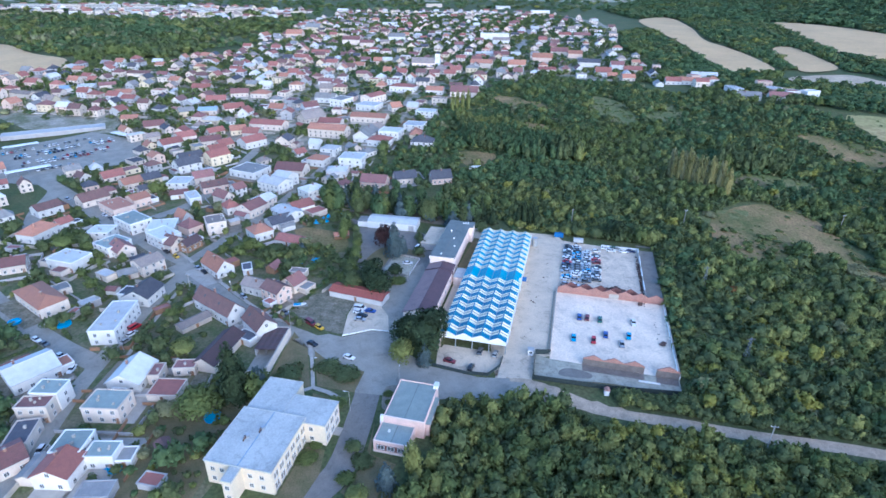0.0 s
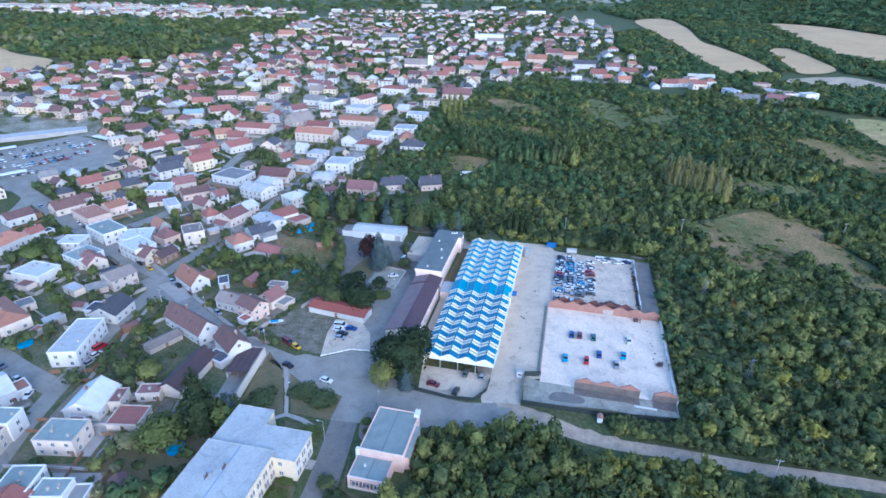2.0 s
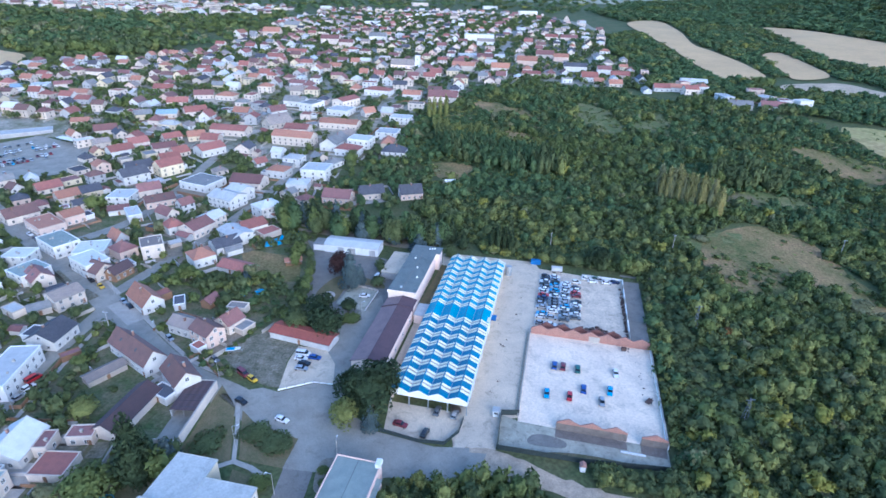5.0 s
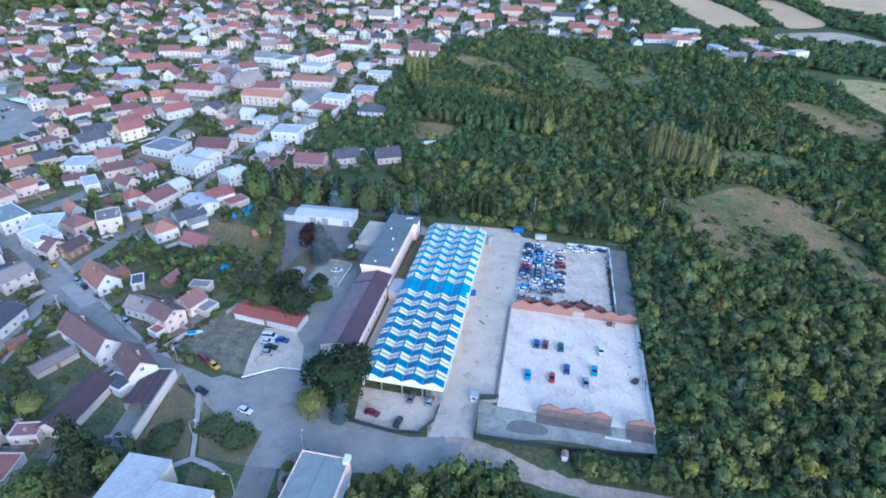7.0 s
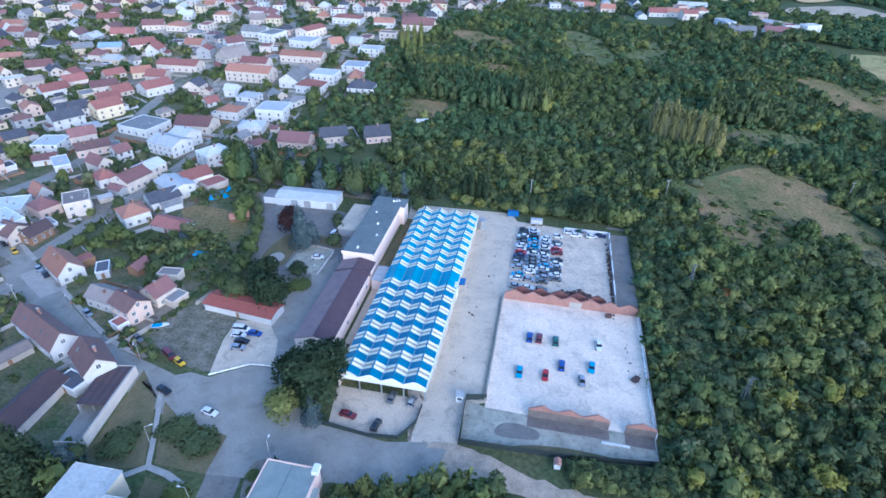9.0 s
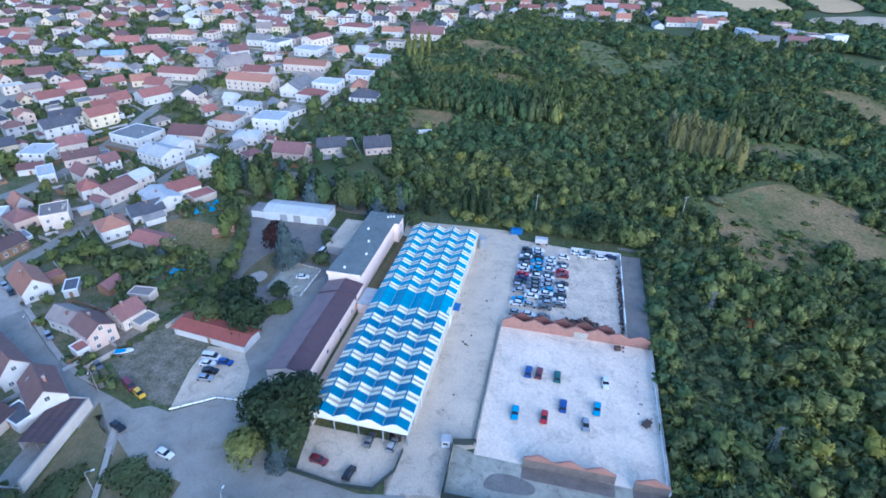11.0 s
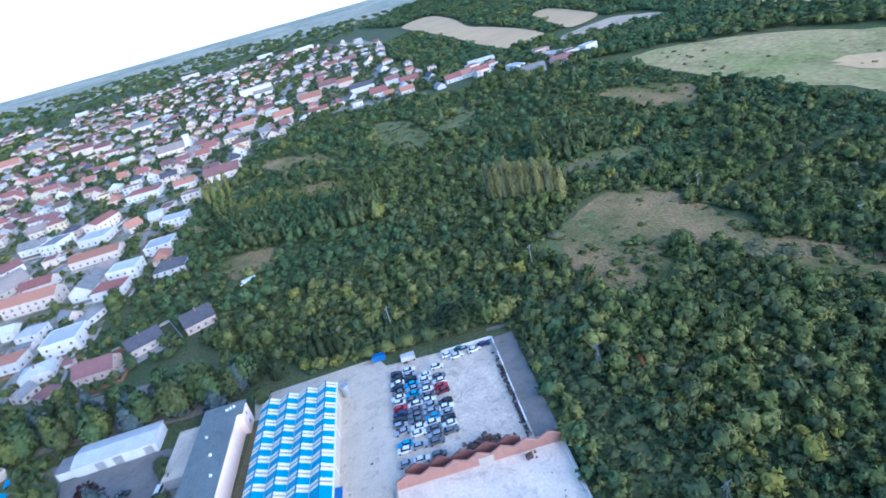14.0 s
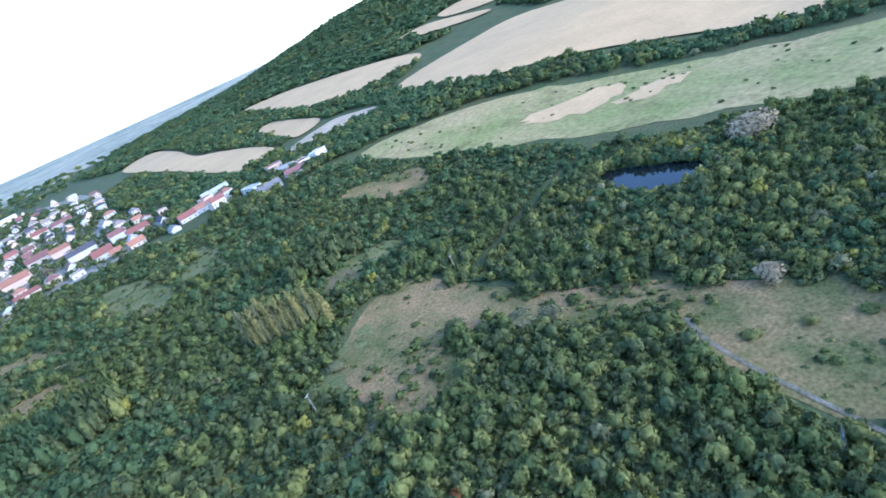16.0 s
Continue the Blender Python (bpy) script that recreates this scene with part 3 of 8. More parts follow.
# roads
strip("road", [(-320, 114), (-267, 88), (-205, 58), (-160, 35), (-142, 25), (-99, 0), (-70, -9), (-47, -18), (-29, -24), (-10, -19), (4, -16)], 10.0, M["asphalt"], 0.09, label="worn grey asphalt street")
strip("road", [(-144, 24), (-139, -8), (-132, -36), (-127, -54), (-119, -76), (-113, -100)], 6.0, M["asphalt"], 0.08, label="worn grey asphalt side street")
strip("road", [(-131, -38), (-157, -31), (-197, -16), (-240, 5), (-300, 40)], 7.0, M["asphalt"], 0.075, label="worn grey asphalt side street")
strip("road", [(-149, 30), (-148, 46), (-147.2, 57), (-146.4, 69), (-144.6, 87), (-143.8, 100), (-145, 127), (-146, 156), (-147, 175), (-150, 230), (-149, 321), (-139, 345), (-120, 420)], 5.5, M["asphalt"], 0.085, label="narrow grey asphalt street between houses")
strip("road", [(-205, 60), (-193, 90), (-193, 120), (-197, 140), (-211, 210), (-207, 292), (-181, 333), (-165, 360)], 7.0, M["asphalt"], 0.08, label="grey asphalt street")
strip("road", [(-40, -25), (-37, -45), (-36, -60), (-40, -72), (-46, -100)], 8.0, M["dark_asphalt"], 0.085, label="dark asphalt drive beside the school")
strip("road", [(-235, 33), (-262, 60), (-290, 100), (-330, 100), (-400, 90)], 8.0, M["asphalt"], 0.07, label="worn grey asphalt street")
strip("road", [(-74, 660), (-84, 950), (-95, 1200)], 9.0, M["asphalt"], 0.5, label="straight town street", step=12)
strip("road", [(-180, 333), (-215, 420), (-214, 545), (-250, 650)], 6.0, M["asphalt"], 0.3, label="town street", step=10)
strip("road", [(-149, 310), (-100, 470), (-60, 560), (30, 600), (45, 700)], 6.0, M["asphalt"], 0.3, label="town street", step=10)
strip("dirt_track", [(4, -13), (14, -13.5), (22, -16.5), (35, -19.4), (54, -19.2), (77, -19.3), (109, -17), (150, -14), (185, 0)], 4.4, M["gravel"], 0.07, label="pale gravel track along the wood")
strip("dirt_track", [(174, 60), (168, 51), (163, 38), (159, 22), (156, 9), (152, -10)], 1.5, M["rubble"], 0.25, label="narrow brown track through dry grass")
strip("dirt_track", [(50, 103), (62, 103), (75, 107), (92, 112)], 1.8, M["dark_asphalt"], 0.08, label="narrow dark track behind the yard")
for side, width in ((5.8, 1.5), (-5.8, 1.5)):
    strip("pavement", [(-205, 58), (-160, 35), (-150, 29)], width, M["paving"], 0.2, side, 0.16, "grey concrete pavement with kerb", category="pavement")
    strip("pavement", [(-132, 19), (-99, 0), (-83, -5.4)], width, M["paving"], 0.2, side, 0.16, "grey concrete pavement with kerb", category="pavement")
strip("pavement", [(-142, 16), (-136, -8), (-129, -33)], 1.4, M["paving"], 0.19, 3.8, 0.15, "grey concrete pavement with kerb", category="pavement")

patch("allotment", [(-119, 81), (-94, 80), (-84, 61), (-106, 64)], M["dry"], 0.09, wobble=0.5, label="bare tan allotment with dug rows", category="plot")
patch("gravel_mouth", [(2, -11), (14, -11), (26, -14.6), (40, -17.3), (50, -17.6), (50, -20.8), (36, -21.6), (20, -20), (4, -19)], M["gravel"], 0.085, wobble=0.7, label="wide gravel mouth of the track", category="path")

# factory ground
patch("asphalt_apron", [(-76, -9), (-64, -2.5), (-58.6, -3.2), (-50, 3.2), (-43.6, 3.8), (-39, 4), (-38, -4), (-24, -11.5), (-2, -13.5), (8, -12), (6, -23), (-14, -26), (-29, -26), (-34, -29), (-44, -30), (-43.5, -20), (-58, -17.5), (-66, -13.5)], M["asphalt"], 0.10, curved=False, label="wide worn asphalt junction before the factory", category="road")
patch("concrete_yard", [(-1, -14), (10, -15), (10.4, 2), (15, 4), (15, 100), (12, 106), (-30, 104), (-28, 92), (-0.2, 92)], M["concrete"], 0.05, curved=False, label="stained pale concrete factory yard", category="yard")
patch("front_court", [(-22, -10.5), (-11, -11.8), (-4, -11.2), (-1.2, -6), (-1, 1.5), (-24, 1.5)], M["concrete"], 0.12, curved=False, label="pale concrete court before the striped hall", category="yard")
patch("hall_floor", [(15, 2.4), (57, 1.6), (57, 49), (15, 49)], M["pale_concrete"], 0.16, curved=False, label="pale bare floor of a hall without roof", category="floor")
patch("car_lot", [(15, 49), (57, 49), (50.4, 97), (15, 100)], M["lot_concrete"], 0.09, curved=False, label="pale concrete lot for stored cars", category="yard")
patch("side_strip", [(51, 52), (57.5, 52), (57.5, 98), (50.4, 98)], M["dark_asphalt"], 0.12, curved=False, label="dark asphalt strip beside the lot", category="yard")
patch("front_lot", [(10.6, -9.6), (35, -8.6), (57, -6), (57, 1.8), (15, 2.6), (10.2, 4)], M["green_concrete"], 0.1, curved=False, label="mossy pale concrete before the ruined hall", category="yard")
# flat ground strips added to look like the dark wall reaching lower
patch("stained_strip", [(26, -1.3), (45.8, -1.3), (45.8, 1.9), (26, 1.9)], M["dark_wall"], 0.14, curved=False, label="flat dark strip standing in for the lower gable wall", category="yard")
patch("stained_strip", [(49.6, -1.9), (56.6, -1.9), (56.6, 1.5), (49.6, 1.5)], M["dark_wall"], 0.14, curved=False, label="flat dark strip standing in for the lower gable wall", category="yard")
patch("asphalt_patch", [(19, -5.5), (28, -5.0), (29, -2.5), (24, -1), (19.5, -2)], M["dark_asphalt"], 0.13, label="dark asphalt patch on pale concrete", category="yard")
patch("grass_strip", [(22, -9.2), (40, -8.2), (48, -6.5), (36, -5.8), (26, -7)], M["lawn"], 0.14, label="weedy grass strip along the fence", category="grass")
patch("works_road", [(-97, 100), (-91, 98), (-81, 66), (-76, 52), (-66, 42), (-44, 40), (-40, 52), (-42, 70), (-52, 90), (-56, 91.5), (-90, 90.5)], M["dark_asphalt"], 0.06, curved=False, label="grey asphalt works yard", category="yard")
patch("works_road", [(-56, 24), (-44, 4), (-40, 8), (-39, 46), (-46, 60), (-52, 40)], M["asphalt"], 0.075, curved=False, label="grey asphalt drive along the plum roof", category="yard")
patch("green_island", [(-71.5, 52), (-70, 68), (-62, 72), (-50, 70), (-47, 65), (-61, 66), (-62.5, 50)], M["lawn"], 0.12, label="dark lawn under spruces in the works yard", category="grass")
patch("round_seat", [(-69.5, 54.5), (-67, 57.5), (-64, 55.5), (-64.5, 51.5), (-68, 51)], M["paving"], 0.16, label="round paved seating place", category="paving")
patch("little_car_park", [(-60.4, 64.3), (-48.2, 62.3), (-48.6, 46.9), (-61.3, 49.5)], M["green_concrete"], 0.15, curved=False, label="small walled concrete car park", category="car park")
patch("gravel_lot", [(-59, -2.6), (-50, 3.6), (-43.6, 4.2), (-47, 14), (-53, 21), (-63, 20), (-62.5, 11)], M["concrete"], 0.12, curved=False, label="pale concrete parking lot", category="car park")
patch("waste_plot", [(-80, 4), (-60, -1.5), (-63, 11), (-64, 24), (-76, 26), (-86, 14)], M["rubble"], 0.08, label="bare grey earth plot", category="plot")
patch("concrete_passage", [(-28, 12), (-23.9, 12), (-23.9, 46), (-28, 46)], M["concrete"], 0.07, curved=False, label="pale concrete passage between workshop and hall", category="yard")
patch("works_grass", [(-30, 50), (-25, 52), (-25, 92), (-28, 92)], M["lawn"], 0.08, curved=False, label="narrow grass strip between halls", category="grass")

# lawns by the school
patch("lawn", [(-77.0, -4.5), (-68, -12), (-58, -31), (-66, -34), (-73.0, -30)], M["lawn"], 0.1, curved=False, label="dry lawn before the school", category="grass")
patch("lawn", [(-65, -13), (-58.5, -17), (-44, -19.5), (-43.5, -30), (-56, -30)], M["lawn"], 0.11, curved=False, label="dry lawn with dark hedges", category="grass")
patch("lawn", [(-56, -33.2), (-47, -35), (-44.5, -42), (-53, -42)], M["lawn"], 0.1, curved=False, label="small fenced lawn", category="grass")
patch("lawn", [(-42.5, -54), (-40.5, -62), (-42, -80), (-48, -80), (-48, -54)], M["lawn"], 0.1, curved=False, label="narrow lawn along the school wall", category="grass")
patch("lawn", [(-33, -40), (-30, -52), (-31, -58), (-33, -66), (-24, -70), (-22, -54), (-31, -52)], M["lawn"], 0.1, curved=False, label="shady lawn beside the pink office", category="grass")
patch("flower_bed", [(-34.5, -25), (-28.5, -24), (-29.5, -34), (-33, -34)], M["dirt"], 0.13, label="bare flower bed with small shrubs", category="flower bed")
patch("school_garden", [(-98, -44), (-70, -46), (-68, -80), (-92, -90), (-102, -66)], M["lawn"], 0.06, curved=False, clear=False, label="dark garden lawn with scattered shrubs", category="garden")
strip("footpath", [(-67.8, -10.5), (-62, -21), (-57, -31)], 1.2, M["paving"], 0.16, label="narrow concrete footpath", category="path")
strip("footpath", [(-64, -38), (-57, -31), (-47, -33.6)], 1.6, M["paving"], 0.17, label="narrow concrete footpath", category="path")

# meadows, fields and pond on the far side
patch("dry_meadow", [(90, 138), (96, 156), (120, 180), (150, 182), (160, 146), (168, 118), (189, 84), (206, 22), (180, -4), (156, 8), (158, 30), (166, 54), (166, 76), (150, 98), (136, 122), (124, 104), (107, 100), (92, 104)], M["dry"], 0.12, wobble=1.8, label="dry brown meadow with scattered shrubs", category="meadow")
patch("green_meadow", [(239, 383), (282, 375), (342, 339), (381, 287), (418, 213), (440, 147), (470, 60), (400, 20), (359, 69), (330, 152), (284, 253), (242, 333)], M["meadow"], 0.3, wobble=3, label="long green meadow with pale dry stretches", category="meadow")
patch("dry_patch", [(321, 275), (384, 246), (352, 224), (320, 255)], M["stubble"], 0.55, wobble=5, label="pale dry grass in the meadow", category="meadow")
patch("dry_patch", [(351, 219), (384, 215), (400, 190), (360, 203)], M["stubble"], 0.55, wobble=5, label="pale dry grass in the meadow", category="meadow")
patch("dry_meadow", [(188, 330), (206, 326), (238, 300), (226, 276), (204, 284), (188, 310)], M["dry"], 0.3, wobble=1.5, label="small dry meadow among trees", category="meadow")
patch("clearing", [(-63, 224), (-41, 229), (-34, 208), (-52, 198)], M["dry"], 0.3, wobble=0.8, label="small dry clearing in the wood", category="meadow")
patch("clearing", [(-42, 310), (-1, 297), (6, 277), (-23, 283)], M["dry"], 0.3, wobble=1, label="long dry clearing in the wood", category="meadow")
patch("clearing", [(66, 334), (90, 326), (104, 345), (80, 354)], M["scrub"], 0.3, wobble=1, label="green clearing in the wood", category="meadow")
patch("clearing", [(112, 205), (135, 212), (150, 230), (128, 232)], M["lawn"], 0.3, wobble=1, label="dark grassy clearing", category="meadow")
patch("clearing", [(-63, 383), (-24, 368), (8, 329), (-23, 343), (-52, 354)], M["dry"], 0.3, wobble=1, label="long strip of dry grass in the wood", category="meadow")
patch("clearing", [(84, 386), (106, 364), (107, 333), (90, 332)], M["scrub"], 0.3, wobble=1, label="green clearing with a path", category="meadow")
patch("clearing", [(25, 401), (55, 377), (64, 324), (43, 316), (26, 353)], M["scrub"], 0.3, wobble=1.2, label="rough green clearing in the wood", category="meadow")
patch("clearing", [(133, 236), (167, 236), (168, 222), (134, 214)], M["scrub"], 0.3, wobble=1, label="rough grass beyond the poplars", category="meadow")
patch("clearing", [(80, 150), (104, 166), (116, 168), (112, 158), (96, 149), (88, 134)], M["scrub"], 0.1, wobble=1, label="rough green grass beside the dry meadow", category="meadow")
strip("ride", [(168, 160), (200, 172), (250, 186), (305, 192)], 3.6, M["ground"], 0.3, label="grassy ride through the scrub", category="path")
patch("stubble_field", [(124, 1190), (190, 1260), (204, 1048), (197, 845), (215, 771), (234, 680), (238, 600), (213, 566), (186, 572), (174, 640), (155, 815), (134, 967)], M["stubble"], 1.4, step=40, label="pale harvested grain field", category="field")
patch("stubble_field", [(276, 762), (306, 787), (315, 702), (313, 624), (268, 592), (268, 650)], M["stubble"], 1.2, step=40, label="pale harvested grain field", category="field")
patch("stubble_field", [(362, 1105), (425, 1066), (470, 960), (540, 760), (505, 672), (400, 678), (372, 712), (350, 802)], M["stubble"], 1.6, step=40, label="large pale harvested grain field", category="field")
patch("stubble_field", [(400, 572), (559, 612), (660, 590), (680, 380), (640, 180), (540, 90), (492, 168), (478, 246), (440, 333), (396, 385), (383, 453)], M["stubble"], 1.4, step=40, label="large pale harvested grain field", category="field")
patch("stubble_field", [(736, 866), (756, 936), (836, 930), (830, 807), (790, 796)], M["stubble"], 2.2, step=30, label="pale grain field below the hill", category="field")
patch("stubble_field", [(633, 921), (706, 905), (730, 756), (688, 757), (641, 850)], M["stubble"], 2.2, step=30, label="pale grain field below the hill", category="field")
patch("stubble_field", [(-830, 540), (-700, 474), (-617, 444), (-571, 381), (-620, 340), (-760, 400), (-860, 470)], M["stubble"], 0.8, step=40, label="pale harvested grain field beyond the town", category="field")
patch("quarry_ground", [(232, 520), (243, 555), (285, 575), (318, 578), (340, 520), (316, 506), (270, 530)], M["quarry"], 0.9, wobble=2, label="bare pale quarry ground", category="quarry")
patch("pond", [(263, 160), (273, 138), (277, 114), (257, 106), (247, 124), (250, 150)], M["water"], 0.35, curved=True, step=400, label="dark still pond among trees", category="pond")

# ---- the striped hall ----


def striped_hall():
    hall = thing("factory_hall", -23.7, 1.0, 0.05, 0, "long factory hall with blue and white striped zigzag roof", "hall")
    width, length, eave, ridge, bays = 23.7, 91.0, 5.0, 6.5, 4
    w = width / bays
    top = []
    for k in range(bays):
        top += [(k * w, eave), ((k + 0.5) * w, ridge)]
    top.append((width, eave))
    gable = [(0, 0)] + [(width, 0)] + top[::-1]
    # the front is open below a white gable band
    part("gable_wall", prism([(0, 3.6), (width, 3.6)] + top[::-1], 0.0, 0.3, "y"), M["white"], hall, "white zigzag gable band")
    part("gable_wall", prism(gable, length - 0.3, length, "y"), M["white"], hall, "white zigzag gable wall")
    part("side_wall", boxes((0, 0.3, 0, 0.25, length - 0.3, eave)), M["pink"], hall, "cream side wall")
    part("side_wall", boxes((width - 0.25, 6, 0, width, length - 0.3, eave)), WALL["cream"], hall, "pale cream side wall")
    part("inner_wall", boxes((0.25, 6.0, 0, width - 0.25, 6.25, 4.6)), WALL["grey"], hall, "shaded grey wall behind the open front")
    for k in range(bays + 1):
        part("post", boxes((min(max(k * w - 0.15, 0), width - 0.3), 0.0, 0, min(max(k * w + 0.15, 0.3), width), 0.3, 3.6)), M["steel"], hall, "pale steel post")
    gutter = boxes((width - 0.05, -0.3, eave - 0.25, width + 0.35, length + 0.2, eave + 0.05))
    part("gutter", gutter, M["white"], hall, "white eaves gutter")
    for k in range(1, bays):
        part("valley_gutter", boxes((k * w - 0.09, -0.2, eave - 0.03, k * w + 0.09, length + 0.2, eave + 0.1)), M["steel"], hall)
    for k in range(bays):
        part("ridge_cap", prism([((k + 0.5) * w - 0.22, ridge + 0.03), ((k + 0.5) * w, ridge + 0.15), ((k + 0.5) * w + 0.22, ridge + 0.03)], -0.2, length + 0.2, "y"), M["panel_blue"], hall)

    half, rise = w / 2, ridge - eave
    cache = {}

    def sheet(depth, up):
        """One roof sheet with its ribs, on the rising or falling half of a bay."""
        key = (round(depth, 2), up)
        if key not in cache:
            bm = bmesh.new()
            ribs = max(1, int(depth / 0.85))
            line = []
            for r in range(ribs):
                y0 = r * depth / ribs
                line += [(y0 + 0.03, 0.0), (y0 + 0.1, 0.05), (y0 + 0.17, 0.0)]
            line = [(0.02, 0)] + line[1:] + [(depth - 0.02, 0)]
            lo, hi = (0.0, rise) if up else (rise, 0.0)
            rows = []
            for x, z in ((0.05, lo), (half - 0.02, hi)):
                zz = z + (0.0)
                rows.append([bm.verts.new((x, y, zz + 0.06 + q)) for y, q in line])
            for a in range(len(line) - 1):
                bm.faces.new((rows[0][a], rows[1][a], rows[1][a + 1], rows[0][a + 1]))
            ext = bmesh.ops.extrude_face_region(bm, geom=bm.faces[:])
            for v in ext["geom"]:
                if isinstance(v, bmesh.types.BMVert):
                    v.co.z -= 0.06
            bmesh.ops.recalc_face_normals(bm, faces=bm.faces[:])
            me = bpy.data.meshes.new("roof_panel")
            bm.to_mesh(me)
            bm.free()
            cache[key] = me
        return cache[key]

    made = {}

    def lay(name, y, depth, colour):
        for k in range(bays):
            for up in (True, False):
                key = (round(depth, 2), up, colour)
                if key not in made:
                    made[key] = sheet(depth, up).copy()
                    made[key].materials.append(M[colour])
                ob = part(name, made[key], None, hall)
                ob.location = (k * w + (0 if up else half), y, eave)

    y = 0.0
    period = (42.4 - 0.0) / 8.5
    for start, end in ((0.0, 42.4), (48.2, 91.0)):
        y = start
        count = round((end - start) / period)
        step = (end - start) / count
        for n in range(count):
            blue = step * 0.50
            third = (step - blue) * 0.36
            thin = (step - blue) * 0.28
            lay("roof_panel", y, blue, "panel_blue" if start == 0.0 else "panel_sky")
            lay("white_panel", y + blue, third, "panel_white")
            lay("skylight", y + blue + third, thin, "panel_grey")
            lay("white_panel", y + blue + third + thin, third, "panel_white")
            y += step
    lay("roof_panel", 42.4, 2.9, "panel_sky")
    lay("roof_panel", 45.3, 2.9, "panel_sky")
    part("roof_patch", boxes((width - 1.8, 43.0, 5.25, width + 0.3, 46.0, 5.45)), M["white"], hall, "white roof over the side door")
    part("side_door", boxes((width + 0.02, 43.2, 0, width + 0.12, 46.2, 3.0)), M["white"], hall, "white side door")
    part("awning", boxes((width, 47.5, 3.2, width + 2.0, 51.0, 3.5)), M["dumpster"], hall, "dark blue door awning")
    for yy in (12, 28, 36, 58, 72, 84):
        part("downpipe", boxes((width, yy, 0, width + 0.14, yy + 0.14, eave - 0.2)), M["white"], hall)
    part("tank", prism([(width + 2 + 1.3 * math.cos(a * 0.5236), 90 + 1.3 * math.sin(a * 0.5236)) for a in range(12)], 0, 4.2, "z"), M["steel"], hall, "galvanised round silo by the back corner")


striped_hall()


def office_block():
    """Long building west of the hall: flat slate-grey roof at the back, plum gabled roof in front."""
    back = thing("factory_office", -40.5, 52, 0.05, 0, "long pink office block with flat blue-grey roof", "building")
    top = 7.6
    part("wall", boxes((0, 0, 0, 10.5, 35, top), (0, 35, 0, 12.2, 41.2, top)), M["pink"], back, "pale pink rendered wall")
    part("roof", boxes((-0.3, -0.25, top, 10.8, 35, top + 0.3), (-0.3, 35, top, 12.5, 41.5, top + 0.3)), M["slate_roof"], back, "flat blue-grey felt roof")
    part("parapet", boxes((-0.3, -0.35, top - 0.4, 10.8, -0.1, top + 0.75)), M["pink"], back, "pink parapet")
    for k in range(5):
        window(back, 1.4 + k * 2.0, 0, 2.0, 0)
    for z in (2.4, 5.4):
        window(back, 12.2, 38.0, z, 90)
    for k in range(8):
        window(back, 0, 3 + k * 4, 2.2, -90)
        window(back, 0, 3 + k * 4, 5.2, -90)
    for x, y in ((4, 3), (8, 12), (6, 20), (3, 28), (7, 38), (8, 38.4), (9, 38.8)):
        part("roof_vent", boxes((x, y, top + 0.3, x + 0.6, y + 0.6, top + 0.9)), M["white"], back, "small white roof vent")
    part("roof_seam", boxes((5.1, 0.2, top + 0.3, 5.25, 35, top + 0.34)), M["dark_asphalt"], back)
    front = thing("factory_workshop", -40.2, 11.5, 0.05, 0, "long workshop with plum sheet gable roof", "building")
    part("wall", prism([(0, 0), (11.3, 0), (11.3, 5.6), (6, 6.6), (0, 4.7)], 0, 39.8, "y"), M["pink"], front, "pale pink rendered wall")
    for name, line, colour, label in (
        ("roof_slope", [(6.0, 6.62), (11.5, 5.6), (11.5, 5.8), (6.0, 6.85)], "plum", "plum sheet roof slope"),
        ("roof_slope", [(-0.4, 4.6), (6.0, 6.62), (6.0, 6.85), (-0.4, 4.82)], "plum_pale", "pale pinkish sheet roof slope"),
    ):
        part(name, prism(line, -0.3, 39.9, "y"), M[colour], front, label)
    part("ridge_cap", boxes((5.8, -0.3, 6.79, 6.2, 39.9, 6.92)), M["plum"], front)
    part("fire_wall", prism([(-0.6, 4.5), (11.7, 4.5), (11.7, 6.1), (6, 7.2), (-0.6, 5.1)], 33.0, 33.3, "y"), M["plum"], front, "dark parapet across the roof")
    for k in range(4):
        window(front, 11.3, 3 + k * 9, 2.6, 90)
    link = thing("covered_link", -28.2, 44.2, 0.05, 0, "pale flat roofed link between workshop and hall", "building")
    part("wall", boxes((0, 0, 0, 4.4, 8, 3.6)), M["pink"], link)
    part("roof", boxes((-0.1, -0.2, 3.6, 4.4, 8.2, 3.8)), ROOF["pale"], link, "pale flat roof with patches")
    shed = thing("storage_shed", -83.8, 90.6, 0.05, 2.5, "white metal storage shed with shallow roof", "shed")
    part("wall", prism([(0, 0), (9.5, 0), (9.5, 3.7), (4.75, 4.6), (0, 3.7)], 0, 25.5, "x"), M["white"], shed)
    part("roof_slope", prism([(-0.3, 3.68), (4.75, 4.62), (4.75, 4.82), (-0.3, 3.88)], -0.3, 25.8, "x"), ROOF["white"], shed, "white corrugated roof slope")
    part("roof_slope", prism([(4.75, 4.62), (9.8, 3.68), (9.8, 3.88), (4.75, 4.82)], -0.3, 25.8, "x"), ROOF["white"], shed, "white corrugated roof slope")
    for x in (1.5, 6.5, 12, 17, 21.5):
        part("door", boxes((x, -0.08, 0, x + 2.8, 0.0, 3.0)), M["white"] if x in (1.5, 17) else WALL["grey"], shed, "sliding metal door")
    annex = thing("shed_annex", -89.5, 91.0, 0.05, 2.5, "grey flat roofed annex with white door", "shed")
    part("wall", boxes((0, 0, 0, 5.4, 6.5, 3.0)), M["white"], annex)
    part("roof", boxes((-0.2, -0.2, 3.0, 5.55, 6.7, 3.2)), ROOF["grey"], annex)
